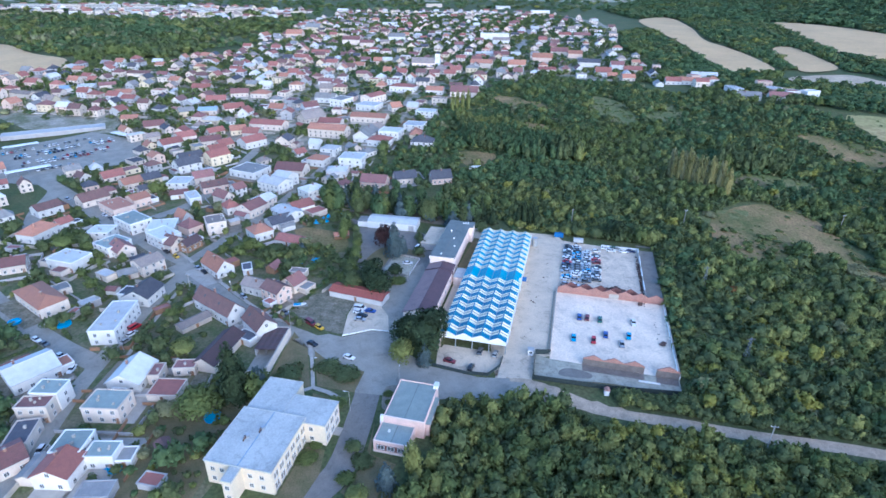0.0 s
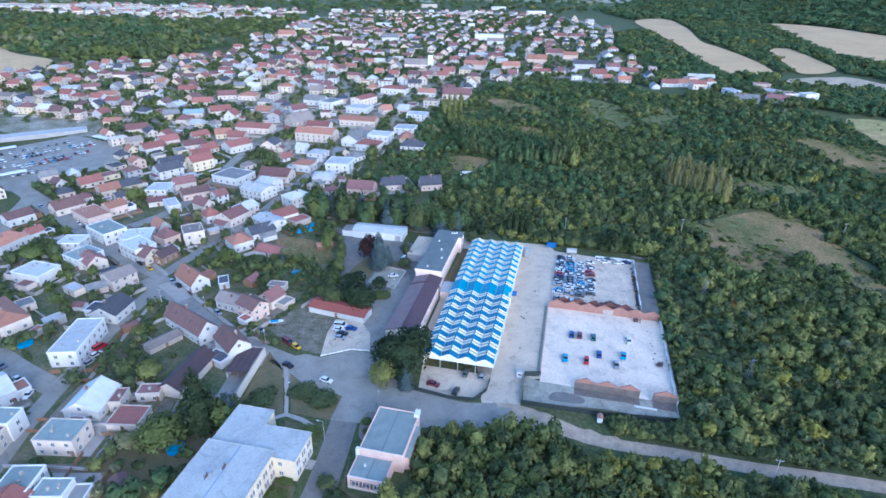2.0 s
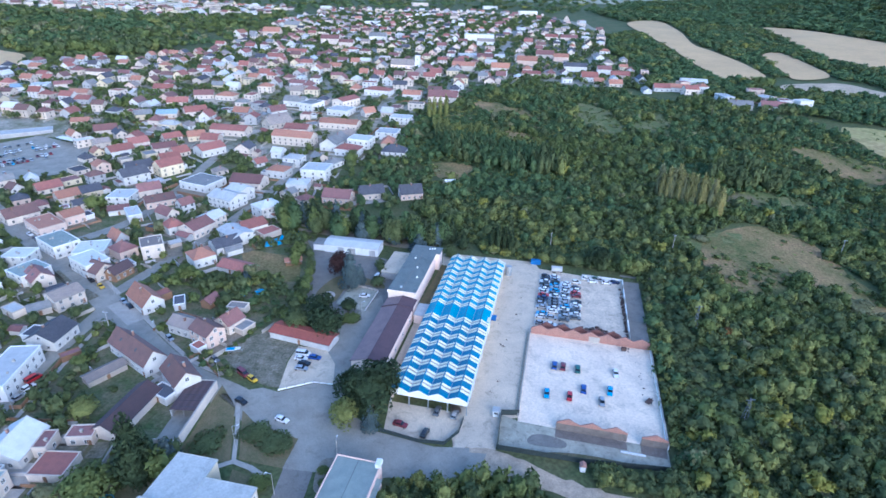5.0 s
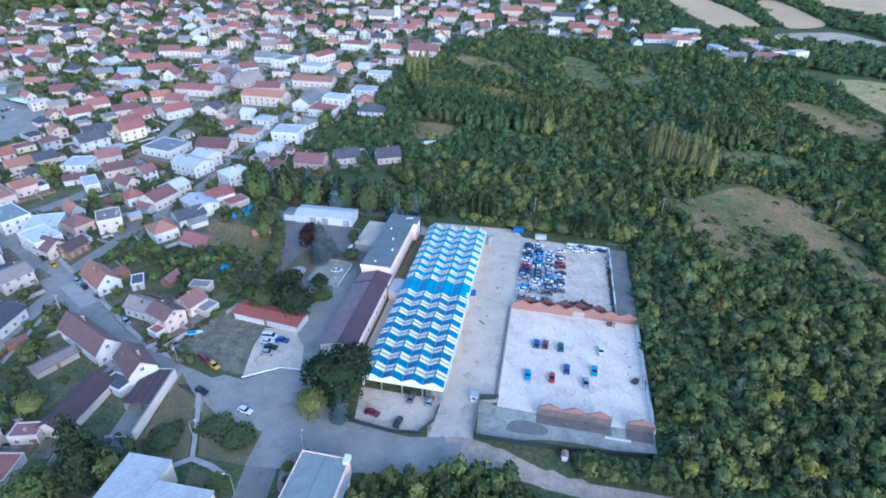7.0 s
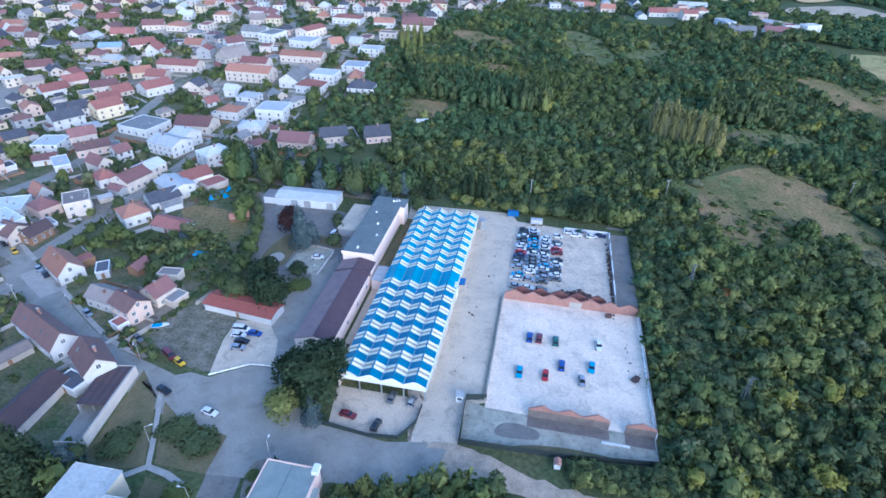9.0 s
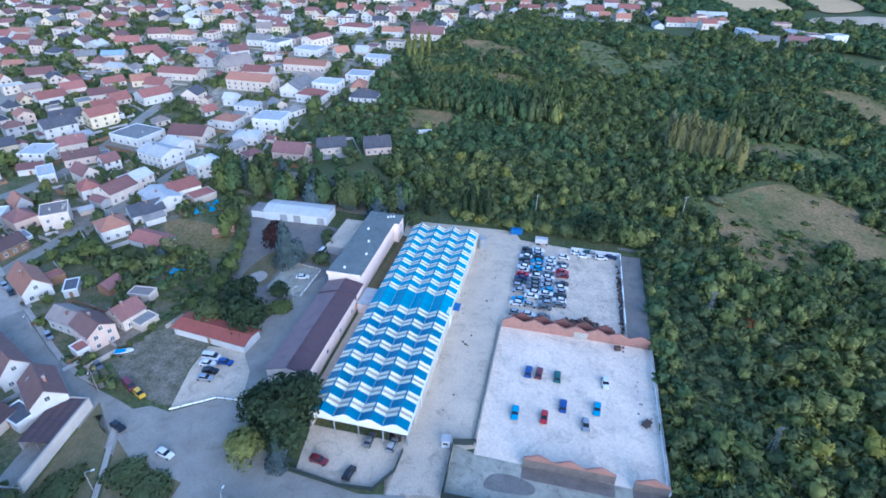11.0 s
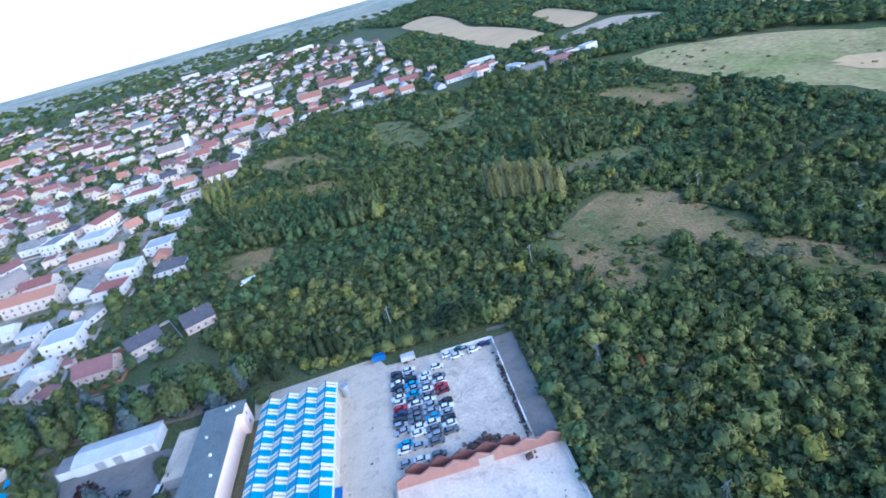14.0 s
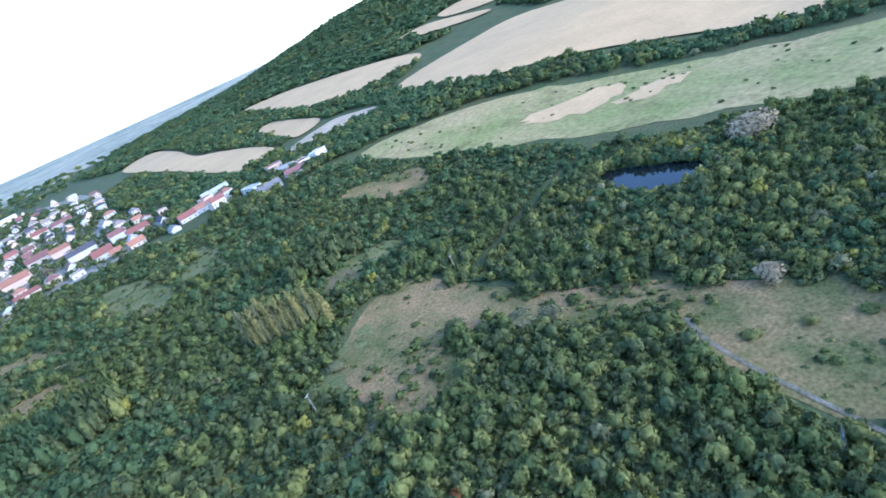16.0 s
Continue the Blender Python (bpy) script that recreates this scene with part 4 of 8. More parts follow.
    canopy = thing("loading_canopy", -50.6, 73.0, 0.05, 0, "flat pale concrete roofed canopy beside the office", "canopy")
    part("roof", boxes((0, 0, 3.2, 9.9, 20, 3.5)), M["concrete"], canopy)
    part("wall", boxes((0.2, 0.2, 0, 9.9, 19.8, 3.2)), WALL["grey"], canopy)


def gable_ruin(name, x0, y0, count, pitch, height, peak, thick, materials, label, gaps=()):
    """A wall left standing with its row of gables."""
    ruin = thing(name, x0, y0, 0.05, 0, label, "wall")
    for k in range(count):
        if k in gaps:
            continue
        x = k * pitch
        part("wall_bay", boxes((x, 0, 0, x + pitch, thick, height)), materials[0], ruin)
        part("gable", prism([(x, height), (x + pitch, height), (x + pitch, height + 0.25), (x + pitch * 0.55, peak), (x + pitch * 0.45, peak), (x, height + 0.25)], -0.02, thick + 0.02, "y"), materials[1], ruin)
        part("coping", prism([(x + pitch * 0.45, peak), (x + pitch * 0.55, peak), (x + pitch * 0.55, peak + 0.12), (x + pitch * 0.45, peak + 0.12)], -0.06, thick + 0.06, "y"), materials[1], ruin)
    return ruin


def ruined_hall():
    ruin = gable_ruin("brick_gable_wall", 15.2, 48.6, 7, 5.95, 2.4, 3.9, 0.45, (M["brick"], M["brick"]), "orange brick wall with zigzag gables across the yard")
    part("doorway", boxes((20.6, -0.05, 0, 24.4, -0.01, 2.3)), M["paving"], ruin, "grey rendered patch in the brick wall")
    gable_ruin("brick_gable_wall", 17.5, 51.6, 5, 5.95, 1.9, 3.7, 0.4, (M["brick_dark"], M["brick_dark"]), "second weathered brick gable wall behind the first")
    gable_ruin("front_gable_wall", 26.0, 1.9, 3, 6.6, 2.6, 4.3, 0.4, (M["dark_wall"], M["brick"]), "stained dark wall with orange brick gables")
    gable_ruin("front_gable_wall", 49.6, 1.5, 1, 7.2, 2.6, 4.3, 0.4, (M["dark_wall"], M["brick"]), "stained dark wall with one orange brick gable")
    east = thing("parapet_wall", 56.8, 1.6, 0.05, 0, "long low white parapet wall of the roofless hall", "wall")
    for k in range(12):
        part("wall_bay", boxes((0, k * 3.95, 0, 0.4, k * 3.95 + 3.9, 1.3)), M["white"], east)
        part("coping", boxes((-0.06, k * 3.95, 1.3, 0.46, k * 3.95 + 3.95, 1.42)), M["paving"], east)
    west = thing("parapet_wall", 14.6, 4.4, 0.05, 0, "low grey concrete wall along the yard", "wall")
    for k in range(11):
        part("wall_bay", boxes((0, k * 4.05, 0, 0.4, k * 4.05 + 4.0, 0.9)), M["paving"], west)
        part("footing", boxes((-0.9, k * 4.05, 0, -0.5, k * 4.05 + 4.0, 0.35)), M["green_concrete"], west)
    lot = thing("lot_wall", 50.3, 53, 0.05, 0, "long white wall with weeds and rubble beside the lot", "wall")
    for k in range(11):
        part("wall_bay", boxes((0, k * 4.0, 0, 0.35, k * 4.0 + 3.95, 1.5)), M["white"] if k % 3 else M["paving"], lot)
    back = thing("lot_wall", 33.5, 97.4, 0.05, 0, "white low wall at the back of the lot", "wall")
    for k in range(4):
        part("wall_bay", boxes((k * 4.2, 0, 0, k * 4.2 + 4.15, 0.3, 1.2)), M["white"], back)
    slab = thing("concrete_slab", 44.0, -2.6, 0.1, 0, "long white concrete beam lying in the gap", "beam")
    part("beam", boxes((0, 0, 0, 6.6, 0.5, 0.35)), M["white"], slab)


def fence(points, height, label, material, name="fence"):
    f = thing(name, *points[0], 0.05, 0, label, "fence")
    ox, oy = points[0]
    for (x0, y0), (x1, y1) in zip(points, points[1:]):
        n = max(1, round(math.hypot(x1 - x0, y1 - y0) / 2.6))
        turn = math.degrees(math.atan2(y1 - y0, x1 - x0))
        step = math.hypot(x1 - x0, y1 - y0) / n
        for k in range(n):
            x, y = x0 + (x1 - x0) * k / n, y0 + (y1 - y0) * k / n
            p = part("post", shared("post", height), None, f)
            p.location = (x - ox, y - oy, 0)
            q = part("fence_panel", shared_panel(round(step, 2), height, material), None, f)
            q.location, q.rotation_euler = (x - ox, y - oy, 0), (0, 0, radians(turn))


SHARED = {}


def shared(kind, height):
    key = (kind, height)
    if key not in SHARED:
        SHARED[key] = mesh_of("post", boxes((-0.05, -0.05, 0, 0.05, 0.05, height + 0.1)), M["fence"])
    return SHARED[key]


def shared_panel(step, height, material):
    key = (step, height, material)
    if key not in SHARED:
        SHARED[key] = mesh_of("fence_panel", boxes((0.05, -0.03, 0.1, step - 0.05, 0.03, height)), M[material])
    return SHARED[key]


# ---- windows and houses ----


def window_meshes():
    bm = bmesh.new()
    xs, zs = (-0.64, -0.53, -0.04, 0.04, 0.53, 0.64), (-0.78, -0.64, 0.64, 0.74)
    grid = [[bm.verts.new((x, 0.02, z)) for z in zs] for x in xs]
    for i in range(5):
        for j in range(3):
            if not (j == 1 and i in (1, 3)):
                bm.faces.new((grid[i][j], grid[i + 1][j], grid[i + 1][j + 1], grid[i][j + 1]))
    ext = bmesh.ops.extrude_face_region(bm, geom=bm.faces[:])
    for v in ext["geom"]:
        if isinstance(v, bmesh.types.BMVert):
            v.co.y = -0.06
    bmesh.ops.recalc_face_normals(bm, faces=bm.faces[:])
    frame_mesh = mesh_of("window_frame", bm, M["frame"])
    pane = mesh_of("pane", boxes((-0.52, -0.012, -0.62, 0.52, 0.02, 0.62)), M["glass"])
    both = mesh_of("window", boxes((-0.5, -0.04, -0.62, 0.5, 0.03, 0.62)), M["glass"])
    door = mesh_of("door", boxes((-0.5, -0.05, 0, 0.5, 0.02, 2.05)), WALL["wood"])
    return frame_mesh, pane, both, door


WINDOW_FRAME, PANE, PLAIN_WINDOW, DOOR = window_meshes()


def window(parent, x, y, z, turn, near=True, size=(1.0, 1.0), pane=None):
    """A window on a wall; turn 0 faces -y, 90 faces +x, 180 faces +y, -90 faces -x."""
    ob = part("window", WINDOW_FRAME if near else PLAIN_WINDOW, None, parent)
    ob.matrix_basis = pose(x, y, z, 0, 0, turn) @ Matrix.Diagonal((size[0], 1, size[1], 1))
    if near:
        part("pane", pane or PANE, None, ob)


def mansard_windows(h, L, W, he, hr, kind, near):
    rows = [1.6] if he < 5.2 else [1.5, 4.2] if he < 8 else [1.6, 4.4, 7.2]
    rows = [z for z in rows if z + 0.9 < he]
    n = max(1, int(L / (3.0 if near else 4.0)))
    for z in rows:
        for k in range(n):
            x = -L / 2 + (k + 0.5) * L / n
            window(h, x, -W / 2, z, 0, near)
            if near:
                window(h, x, W / 2, z, 180, near)
        m = max(1, int(W / (3.6 if near else 5.0)))
        for k in range(m):
            y = -W / 2 + (k + 0.5) * W / m
            window(h, L / 2, y, z, 90, near)
            window(h, -L / 2, y, z, -90, near)
    if kind == "gable" and hr - he > 2 and near:
        for s, t in ((1, 90), (-1, -90)):
            window(h, s * L / 2, 0, he + 0.85, t, near)


HOUSES = []
PLOTS = []
COLOUR_WORDS = {"scarlet": "bright red", "dkbrown": "dark brown", "dark": "dark slate", "pale": "pale grey", "green": "grey-green", "blue": "blue-grey"}


def house(kind, x, y, turn, L, W, he, hr, roof, wall, detail=None):
    """A house with its ridge along the turned x axis; he, hr: heights of eaves and ridge."""
    HOUSES.append((x, y, max(L, W) * 0.55))
    PLOTS.append((x, y, turn, L, W, he))
    dist = math.hypot(x - 10, y + 100)
    near = dist < 300 if detail is None else detail > 1
    rnd = random.Random(int(x * 31 + y * 17))
    shape = {"gable": "pitched", "hip": "hipped", "flat": "flat"}[kind]
    small = he < 3.3
    word = COLOUR_WORDS.get(roof, roof)
    h = thing("garage" if small else "house", x, y, gz(x, y) - 0.1, turn, f"{wall} rendered {'outbuilding' if small else 'house'} with {shape} {word} roof", "outbuilding" if small else "house")
    e = 0.35
    R = ROOF[roof]
    if kind == "gable":
        part("wall", prism([(-W / 2, 0), (W / 2, 0), (W / 2, he), (0, hr - 0.1), (-W / 2, he)], -L / 2, L / 2, "x"), WALL[wall], h)
        slope = (hr - he) / (W / 2)
        for s in (-1, 1):
            y1, z1 = s * (W / 2 + e), he - slope * e
            part("roof_slope", prism([(0, hr), (y1, z1), (y1, z1 + 0.2), (0, hr + 0.22)], -L / 2 - e, L / 2 + e, "x"), R, h)
        if near:
            part("ridge_tiles", boxes((-L / 2 - e, -0.14, hr + 0.16, L / 2 + e, 0.14, hr + 0.3)), R, h)
            for s in (-1, 1):
                part("gutter", boxes((-L / 2 - e, s * (W / 2 + e) - 0.07, he - slope * e - 0.06, L / 2 + e, s * (W / 2 + e) + 0.07, he - slope * e + 0.06)), M["steel"], h)
            if L > 9 and hr - he > 2.2 and rnd.random() < 0.55:
                for k in range(rnd.choice((1, 2, 2))):
                    xs = -L / 4 + k * L / 2.4
                    yy = -W / 4
                    sk = part("skylight", boxes((xs - 0.4, -0.55, 0.0, xs + 0.4, 0.55, 0.1)), M["glass"], h)
                    sk.matrix_basis = pose(0, yy, he + slope * (W / 4) + 0.22, math.degrees(math.atan(slope)), 0, 0)
    elif kind == "hip":
        part("wall", boxes((-L / 2, -W / 2, 0, L / 2, W / 2, he)), WALL[wall], h)
        bm = bmesh.new()
        a = [bm.verts.new(p) for p in ((-L / 2 - e, -W / 2 - e, he - 0.05), (L / 2 + e, -W / 2 - e, he - 0.05), (L / 2 + e, W / 2 + e, he - 0.05), (-L / 2 - e, W / 2 + e, he - 0.05))]
        g = max(0.6, (L - W) / 2)
        b = [bm.verts.new((-g, 0, hr)), bm.verts.new((g, 0, hr))]
        for f in ((a[0], a[1], b[1], b[0]), (a[1], a[2], b[1]), (a[2], a[3], b[0], b[1]), (a[3], a[0], b[0]), (a[3], a[2], a[1], a[0])):
            bm.faces.new(f)
        part("roof", bm, R, h)
    else:
        part("wall", boxes((-L / 2, -W / 2, 0, L / 2, W / 2, he - 0.25)), WALL[wall], h)
        part("roof", boxes((-L / 2 + 0.25, -W / 2 + 0.25, he - 0.25, L / 2 - 0.25, W / 2 - 0.25, he - 0.08)), R, h)
        part("parapet", boxes((-L / 2 - 0.12, -W / 2 - 0.12, he - 0.25, L / 2 + 0.12, -W / 2 + 0.22, he + 0.12), (-L / 2 - 0.12, W / 2 - 0.22, he - 0.25, L / 2 + 0.12, W / 2 + 0.12, he + 0.12), (-L / 2 - 0.12, -W / 2 + 0.22, he - 0.25, -L / 2 + 0.22, W / 2 - 0.22, he + 0.12), (L / 2 - 0.22, -W / 2 + 0.22, he - 0.25, L / 2 + 0.12, W / 2 - 0.22, he + 0.12)), M["white"] if wall == "white" else WALL[wall], h)
        if near and he > 4:
            for _ in range(2):
                vx, vy = rnd.uniform(-L / 3, L / 3), rnd.uniform(-W / 3, W / 3)
                part("roof_vent", boxes((vx, vy, he - 0.08, vx + 0.5, vy + 0.5, he + 0.55)), M["paving"], h)
    if not small and (near or rnd.random() < 0.6):
        cx, cy = rnd.uniform(-L / 4, L / 4), rnd.choice((-1, 1)) * rnd.uniform(0.4, W / 6)
        base = he - 0.3 if kind == "flat" else he
        topz = hr + (0.7 if kind == "flat" else 0.9)
        ch = part("chimney", boxes((cx - 0.3, cy - 0.3, base, cx + 0.3, cy + 0.3, topz)), M["paving"] if kind == "flat" else M["chimney"], h)
        if near:
            part("cap", boxes((cx - 0.38, cy - 0.38, topz, cx + 0.38, cy + 0.38, topz + 0.12)), M["paving"], ch)
    if small:
        if near:
            d = part("door", DOOR, None, h)
            d.matrix_basis = pose(0, -W / 2, 0.1, 0, 0, 0)
        return h
    if dist < 620 or (detail or 0) > 0:
        mansard_windows(h, L, W, he, hr, kind, near)
    if near:
        d = part("door", DOOR, None, h)
        d.matrix_basis = pose(L / 2 - 1.0, -W / 2 - 0.01, 0.1, 0, 0, 0)
    return h

office_block()
ruined_hall()
fence([(10.0, 3.6), (10.4, -9.8)], 1.9, "dark fence covered with green cloth", "fence")
fence([(10.4, -9.8), (34.6, -9.0), (57.2, -6.4)], 1.9, "dark fence covered with green cloth along the track", "fence")
fence([(10.0, 3.8), (15.2, 5.0)], 2.2, "dark cloth covered gate", "fence")
fence([(-23, -11.2), (-11.6, -12.6), (-4.1, -11.8), (-0.9, -6.3), (-0.6, -0.6)], 1.4, "curved dark low fence round the court", "fence")
fence([(-48.0, 62.3), (-48.4, 46.9)], 1.0, "low white wall of the small car park", "white", "low_wall")
fence([(-60.6, 64.4), (-48.0, 62.4)], 1.0, "low pale wall of the small car park", "paving", "low_wall")
fence([(-59, -2.8), (-50, 3.4), (-43.4, 4.0)], 0.7, "low white kerb wall before the parking lot", "white", "low_wall")


BLIND_PANE = PANE.copy()
BLIND_PANE.materials[0] = glossy("glass_with_pale_blinds", (0.3, 0.27, 0.235), rough=0.12)


def school():
    s = thing("school", -67, -71, 0.05, 1, "cream two-storey school with flat light blue roofs", "school")
    blocks = [(0, 0, 18.4, 19.4, 7.7), (0.4, 19.4, 11, 33.5, 7.1), (11, 18.2, 24.6, 28.0, 7.1), (7.6, -4.6, 10.2, 0, 7.4)]
    for x0, y0, x1, y1, h in blocks:
        w = part("wall", boxes((x0, y0, 0, x1, y1, h)), M["school"], s, "cream rendered wall")
        part("roof", boxes((x0 - 0.1, y0 - 0.1, h, x1 + 0.1, y1 + 0.1, h + 0.16)), M["school_roof"], s, "light blue-grey roof membrane")
        part("roof_edge", boxes((x0 - 0.2, y0 - 0.2, h - 0.1, x1 + 0.2, y0 - 0.02, h + 0.3), (x0 - 0.2, y1 + 0.02, h - 0.1, x1 + 0.2, y1 + 0.2, h + 0.3), (x1 + 0.02, y0 - 0.02, h - 0.1, x1 + 0.2, y1 + 0.02, h + 0.3), (x0 - 0.2, y0 - 0.02, h - 0.1, x0 - 0.02, y1 + 0.02, h + 0.3)), M["school_roof"], s)
    for z in (1.9, 5.2):
        for k in range(6):
            window(s, 18.4, 2.0 + k * 3.05, z, 90, size=(1.9, 1.45), pane=BLIND_PANE)
        for k in range(3):
            window(s, 24.6, 19.8 + k * 3.1, z, 90, size=(1.9, 1.45), pane=BLIND_PANE)
            window(s, 13.2 + k * 3.6, 18.2, z, 0)
        for k in range(2):
            window(s, 2 + k * 2.6, 0, z, 0)
            window(s, 12.4 + k * 3.2, 0, z, 0)
        window(s, 8.9, -4.6, z, 0)
        for k in range(4):
            window(s, 0, 2.5 + k * 4, z, -90)
    for k in range(7):
        part("pilaster", boxes((18.4, 0.3 + k * 3.05, 0, 18.62, 0.65 + k * 3.05, 7.55)), M["school"], s)
    part("plinth", boxes((18.4, 0, 0, 18.5, 19.4, 0.55)), M["paving"], s, "grey plinth")
    part("entrance_steps", boxes((24.6, 22.4, 0, 26.6, 25.4, 0.25), (24.6, 22.7, 0.25, 26.0, 25.1, 0.45)), M["paving"], s)
    for x, y, n in ((6.2, 9.0, 3), (8.8, 12.5, 3)):
        v = part("roof_duct", boxes((x, y, 7.85, x + 0.9, y + 0.9, 8.6)), M["steel"], s, "grey roof duct")
        for k in range(n):
            part("pipe", boxes((x + 0.3, y - 0.5 - k * 0.5, 8.0, x + 0.5, y - 0.3 - k * 0.5, 9.2 - 0.2 * k)), M["rust"], v)
    part("seam", boxes((9.1, 0, 7.86, 9.4, 19.4, 7.9)), ROOF["blue"], s)


def pink_office():
    k = thing("pink_office", -29.4, -51, 0.05, 0, "low pink building with flat grey-green roofs", "building")
    part("wall", boxes((0.4, 7.6, 0, 12.4, 24.0, 5.6)), M["rose"], k, "pink rendered wall")
    part("wing_wall", boxes((0, 0, 0, 9.8, 7.6, 3.7)), M["rose"], k, "pink rendered wall of the lower wing")
    part("bay_wall", boxes((12.4, 9, 0, 13.6, 20, 4.4)), M["rose"], k, "pink rendered bay")
    part("bay_roof", boxes((12.4, 8.8, 4.4, 13.8, 20.2, 4.55)), ROOF["green"], k)
    for x0, y0, x1, y1, h in ((0.4, 7.6, 12.4, 24.0, 5.6), (0, 0, 9.8, 7.6, 3.7)):
        part("roof", boxes((x0 + 0.25, y0 + 0.25, h, x1 - 0.25, y1 - 0.25, h + 0.1)), ROOF["green"], k, "flat grey-green felt roof")
        part("parapet", boxes((x0, y0, h, x1, y0 + 0.25, h + 0.4), (x0, y1 - 0.25, h, x1, y1, h + 0.4), (x0, y0 + 0.25, h, x0 + 0.25, y1 - 0.25, h + 0.4), (x1 - 0.25, y0 + 0.25, h, x1, y1 - 0.25, h + 0.4)), M["rose"], k)
        part("coping", boxes((x0 - 0.06, y0 - 0.06, h + 0.4, x1 + 0.06, y0 + 0.3, h + 0.47)), M["pink"], k, "pale coping")
        part("roof_seam", boxes(((x0 + x1) / 2 - 0.1, y0 + 0.3, h + 0.1, (x0 + x1) / 2 + 0.1, y1 - 0.3, h + 0.13)), M["slate_roof"], k)
    part("window_recess", boxes((0.8, -0.05, 1.0, 9.2, -0.01, 2.9)), M["brick_dark"], k, "dark red panels under the windows")
    for n in range(3):
        window(k, 2.1 + n * 2.9, -0.05, 2.0, 0, size=(1.7, 1.0))
    part("plinth", boxes((-0.05, -0.1, 0, 9.85, -0.02, 0.7)), M["pink"], k, "pale plinth")
    for n in range(4):
        window(k, 13.6, 10.4 + n * 2.6, 2.6, 90)
    for n in range(3):
        window(k, 0.4, 10 + n * 4, 3.6, -90)
    part("corner_pier", boxes((-0.5, 7.2, 0, 0.4, 8.2, 5.9)), M["white"], k, "white corner pier")
    part("chimney", boxes((11.2, 22.2, 5.6, 12.6, 24.4, 6.9)), M["white"], k, "white roof chimney")
    part("roof_vent", boxes((3.0, 4.0, 3.8, 3.5, 4.5, 4.4)), M["white"], k)


school()
pink_office()

# ---- vehicles ----

CAR_MESH = {}
PAINT = {
    "white": glossy("white_car_paint", (0.78, 0.78, 0.78), 0.3, 0, 0.6), "silver": glossy("silver_car_paint", (0.45, 0.46, 0.48), 0.3, 0.5, 0.6),
    "grey": glossy("grey_car_paint", (0.16, 0.17, 0.18), 0.3, 0.3, 0.6), "black": glossy("black_car_paint", (0.015, 0.016, 0.02), 0.25, 0, 0.7),
    "red": glossy("red_car_paint", (0.42, 0.02, 0.03), 0.3, 0, 0.6), "blue": glossy("blue_car_paint", (0.02, 0.07, 0.30), 0.3, 0, 0.6),
    "light blue": glossy("light_blue_car_paint", (0.04, 0.34, 0.62), 0.3, 0, 0.6), "green": glossy("dark_green_car_paint", (0.02, 0.12, 0.10), 0.3, 0, 0.6),
    "yellow": glossy("yellow_car_paint", (0.70, 0.45, 0.02), 0.3, 0, 0.5), "maroon": glossy("maroon_car_paint", (0.16, 0.02, 0.03), 0.3, 0, 0.6),
    "navy": glossy("navy_car_paint", (0.015, 0.03, 0.11), 0.3, 0, 0.6),
}


def loft(sections):
    """Joins cross-sections (lists of points) into a closed body."""
    bm = bmesh.new()
    rings = [[bm.verts.new(p) for p in s] for s in sections]
    n = len(rings[0])
    for a, b in zip(rings, rings[1:]):
        for k in range(n):
            bm.faces.new((a[k], a[(k + 1) % n], b[(k + 1) % n], b[k]))
    bm.faces.new(rings[0])
    bm.faces.new(rings[-1])
    bmesh.ops.recalc_face_normals(bm, faces=bm.faces[:])
    return bm


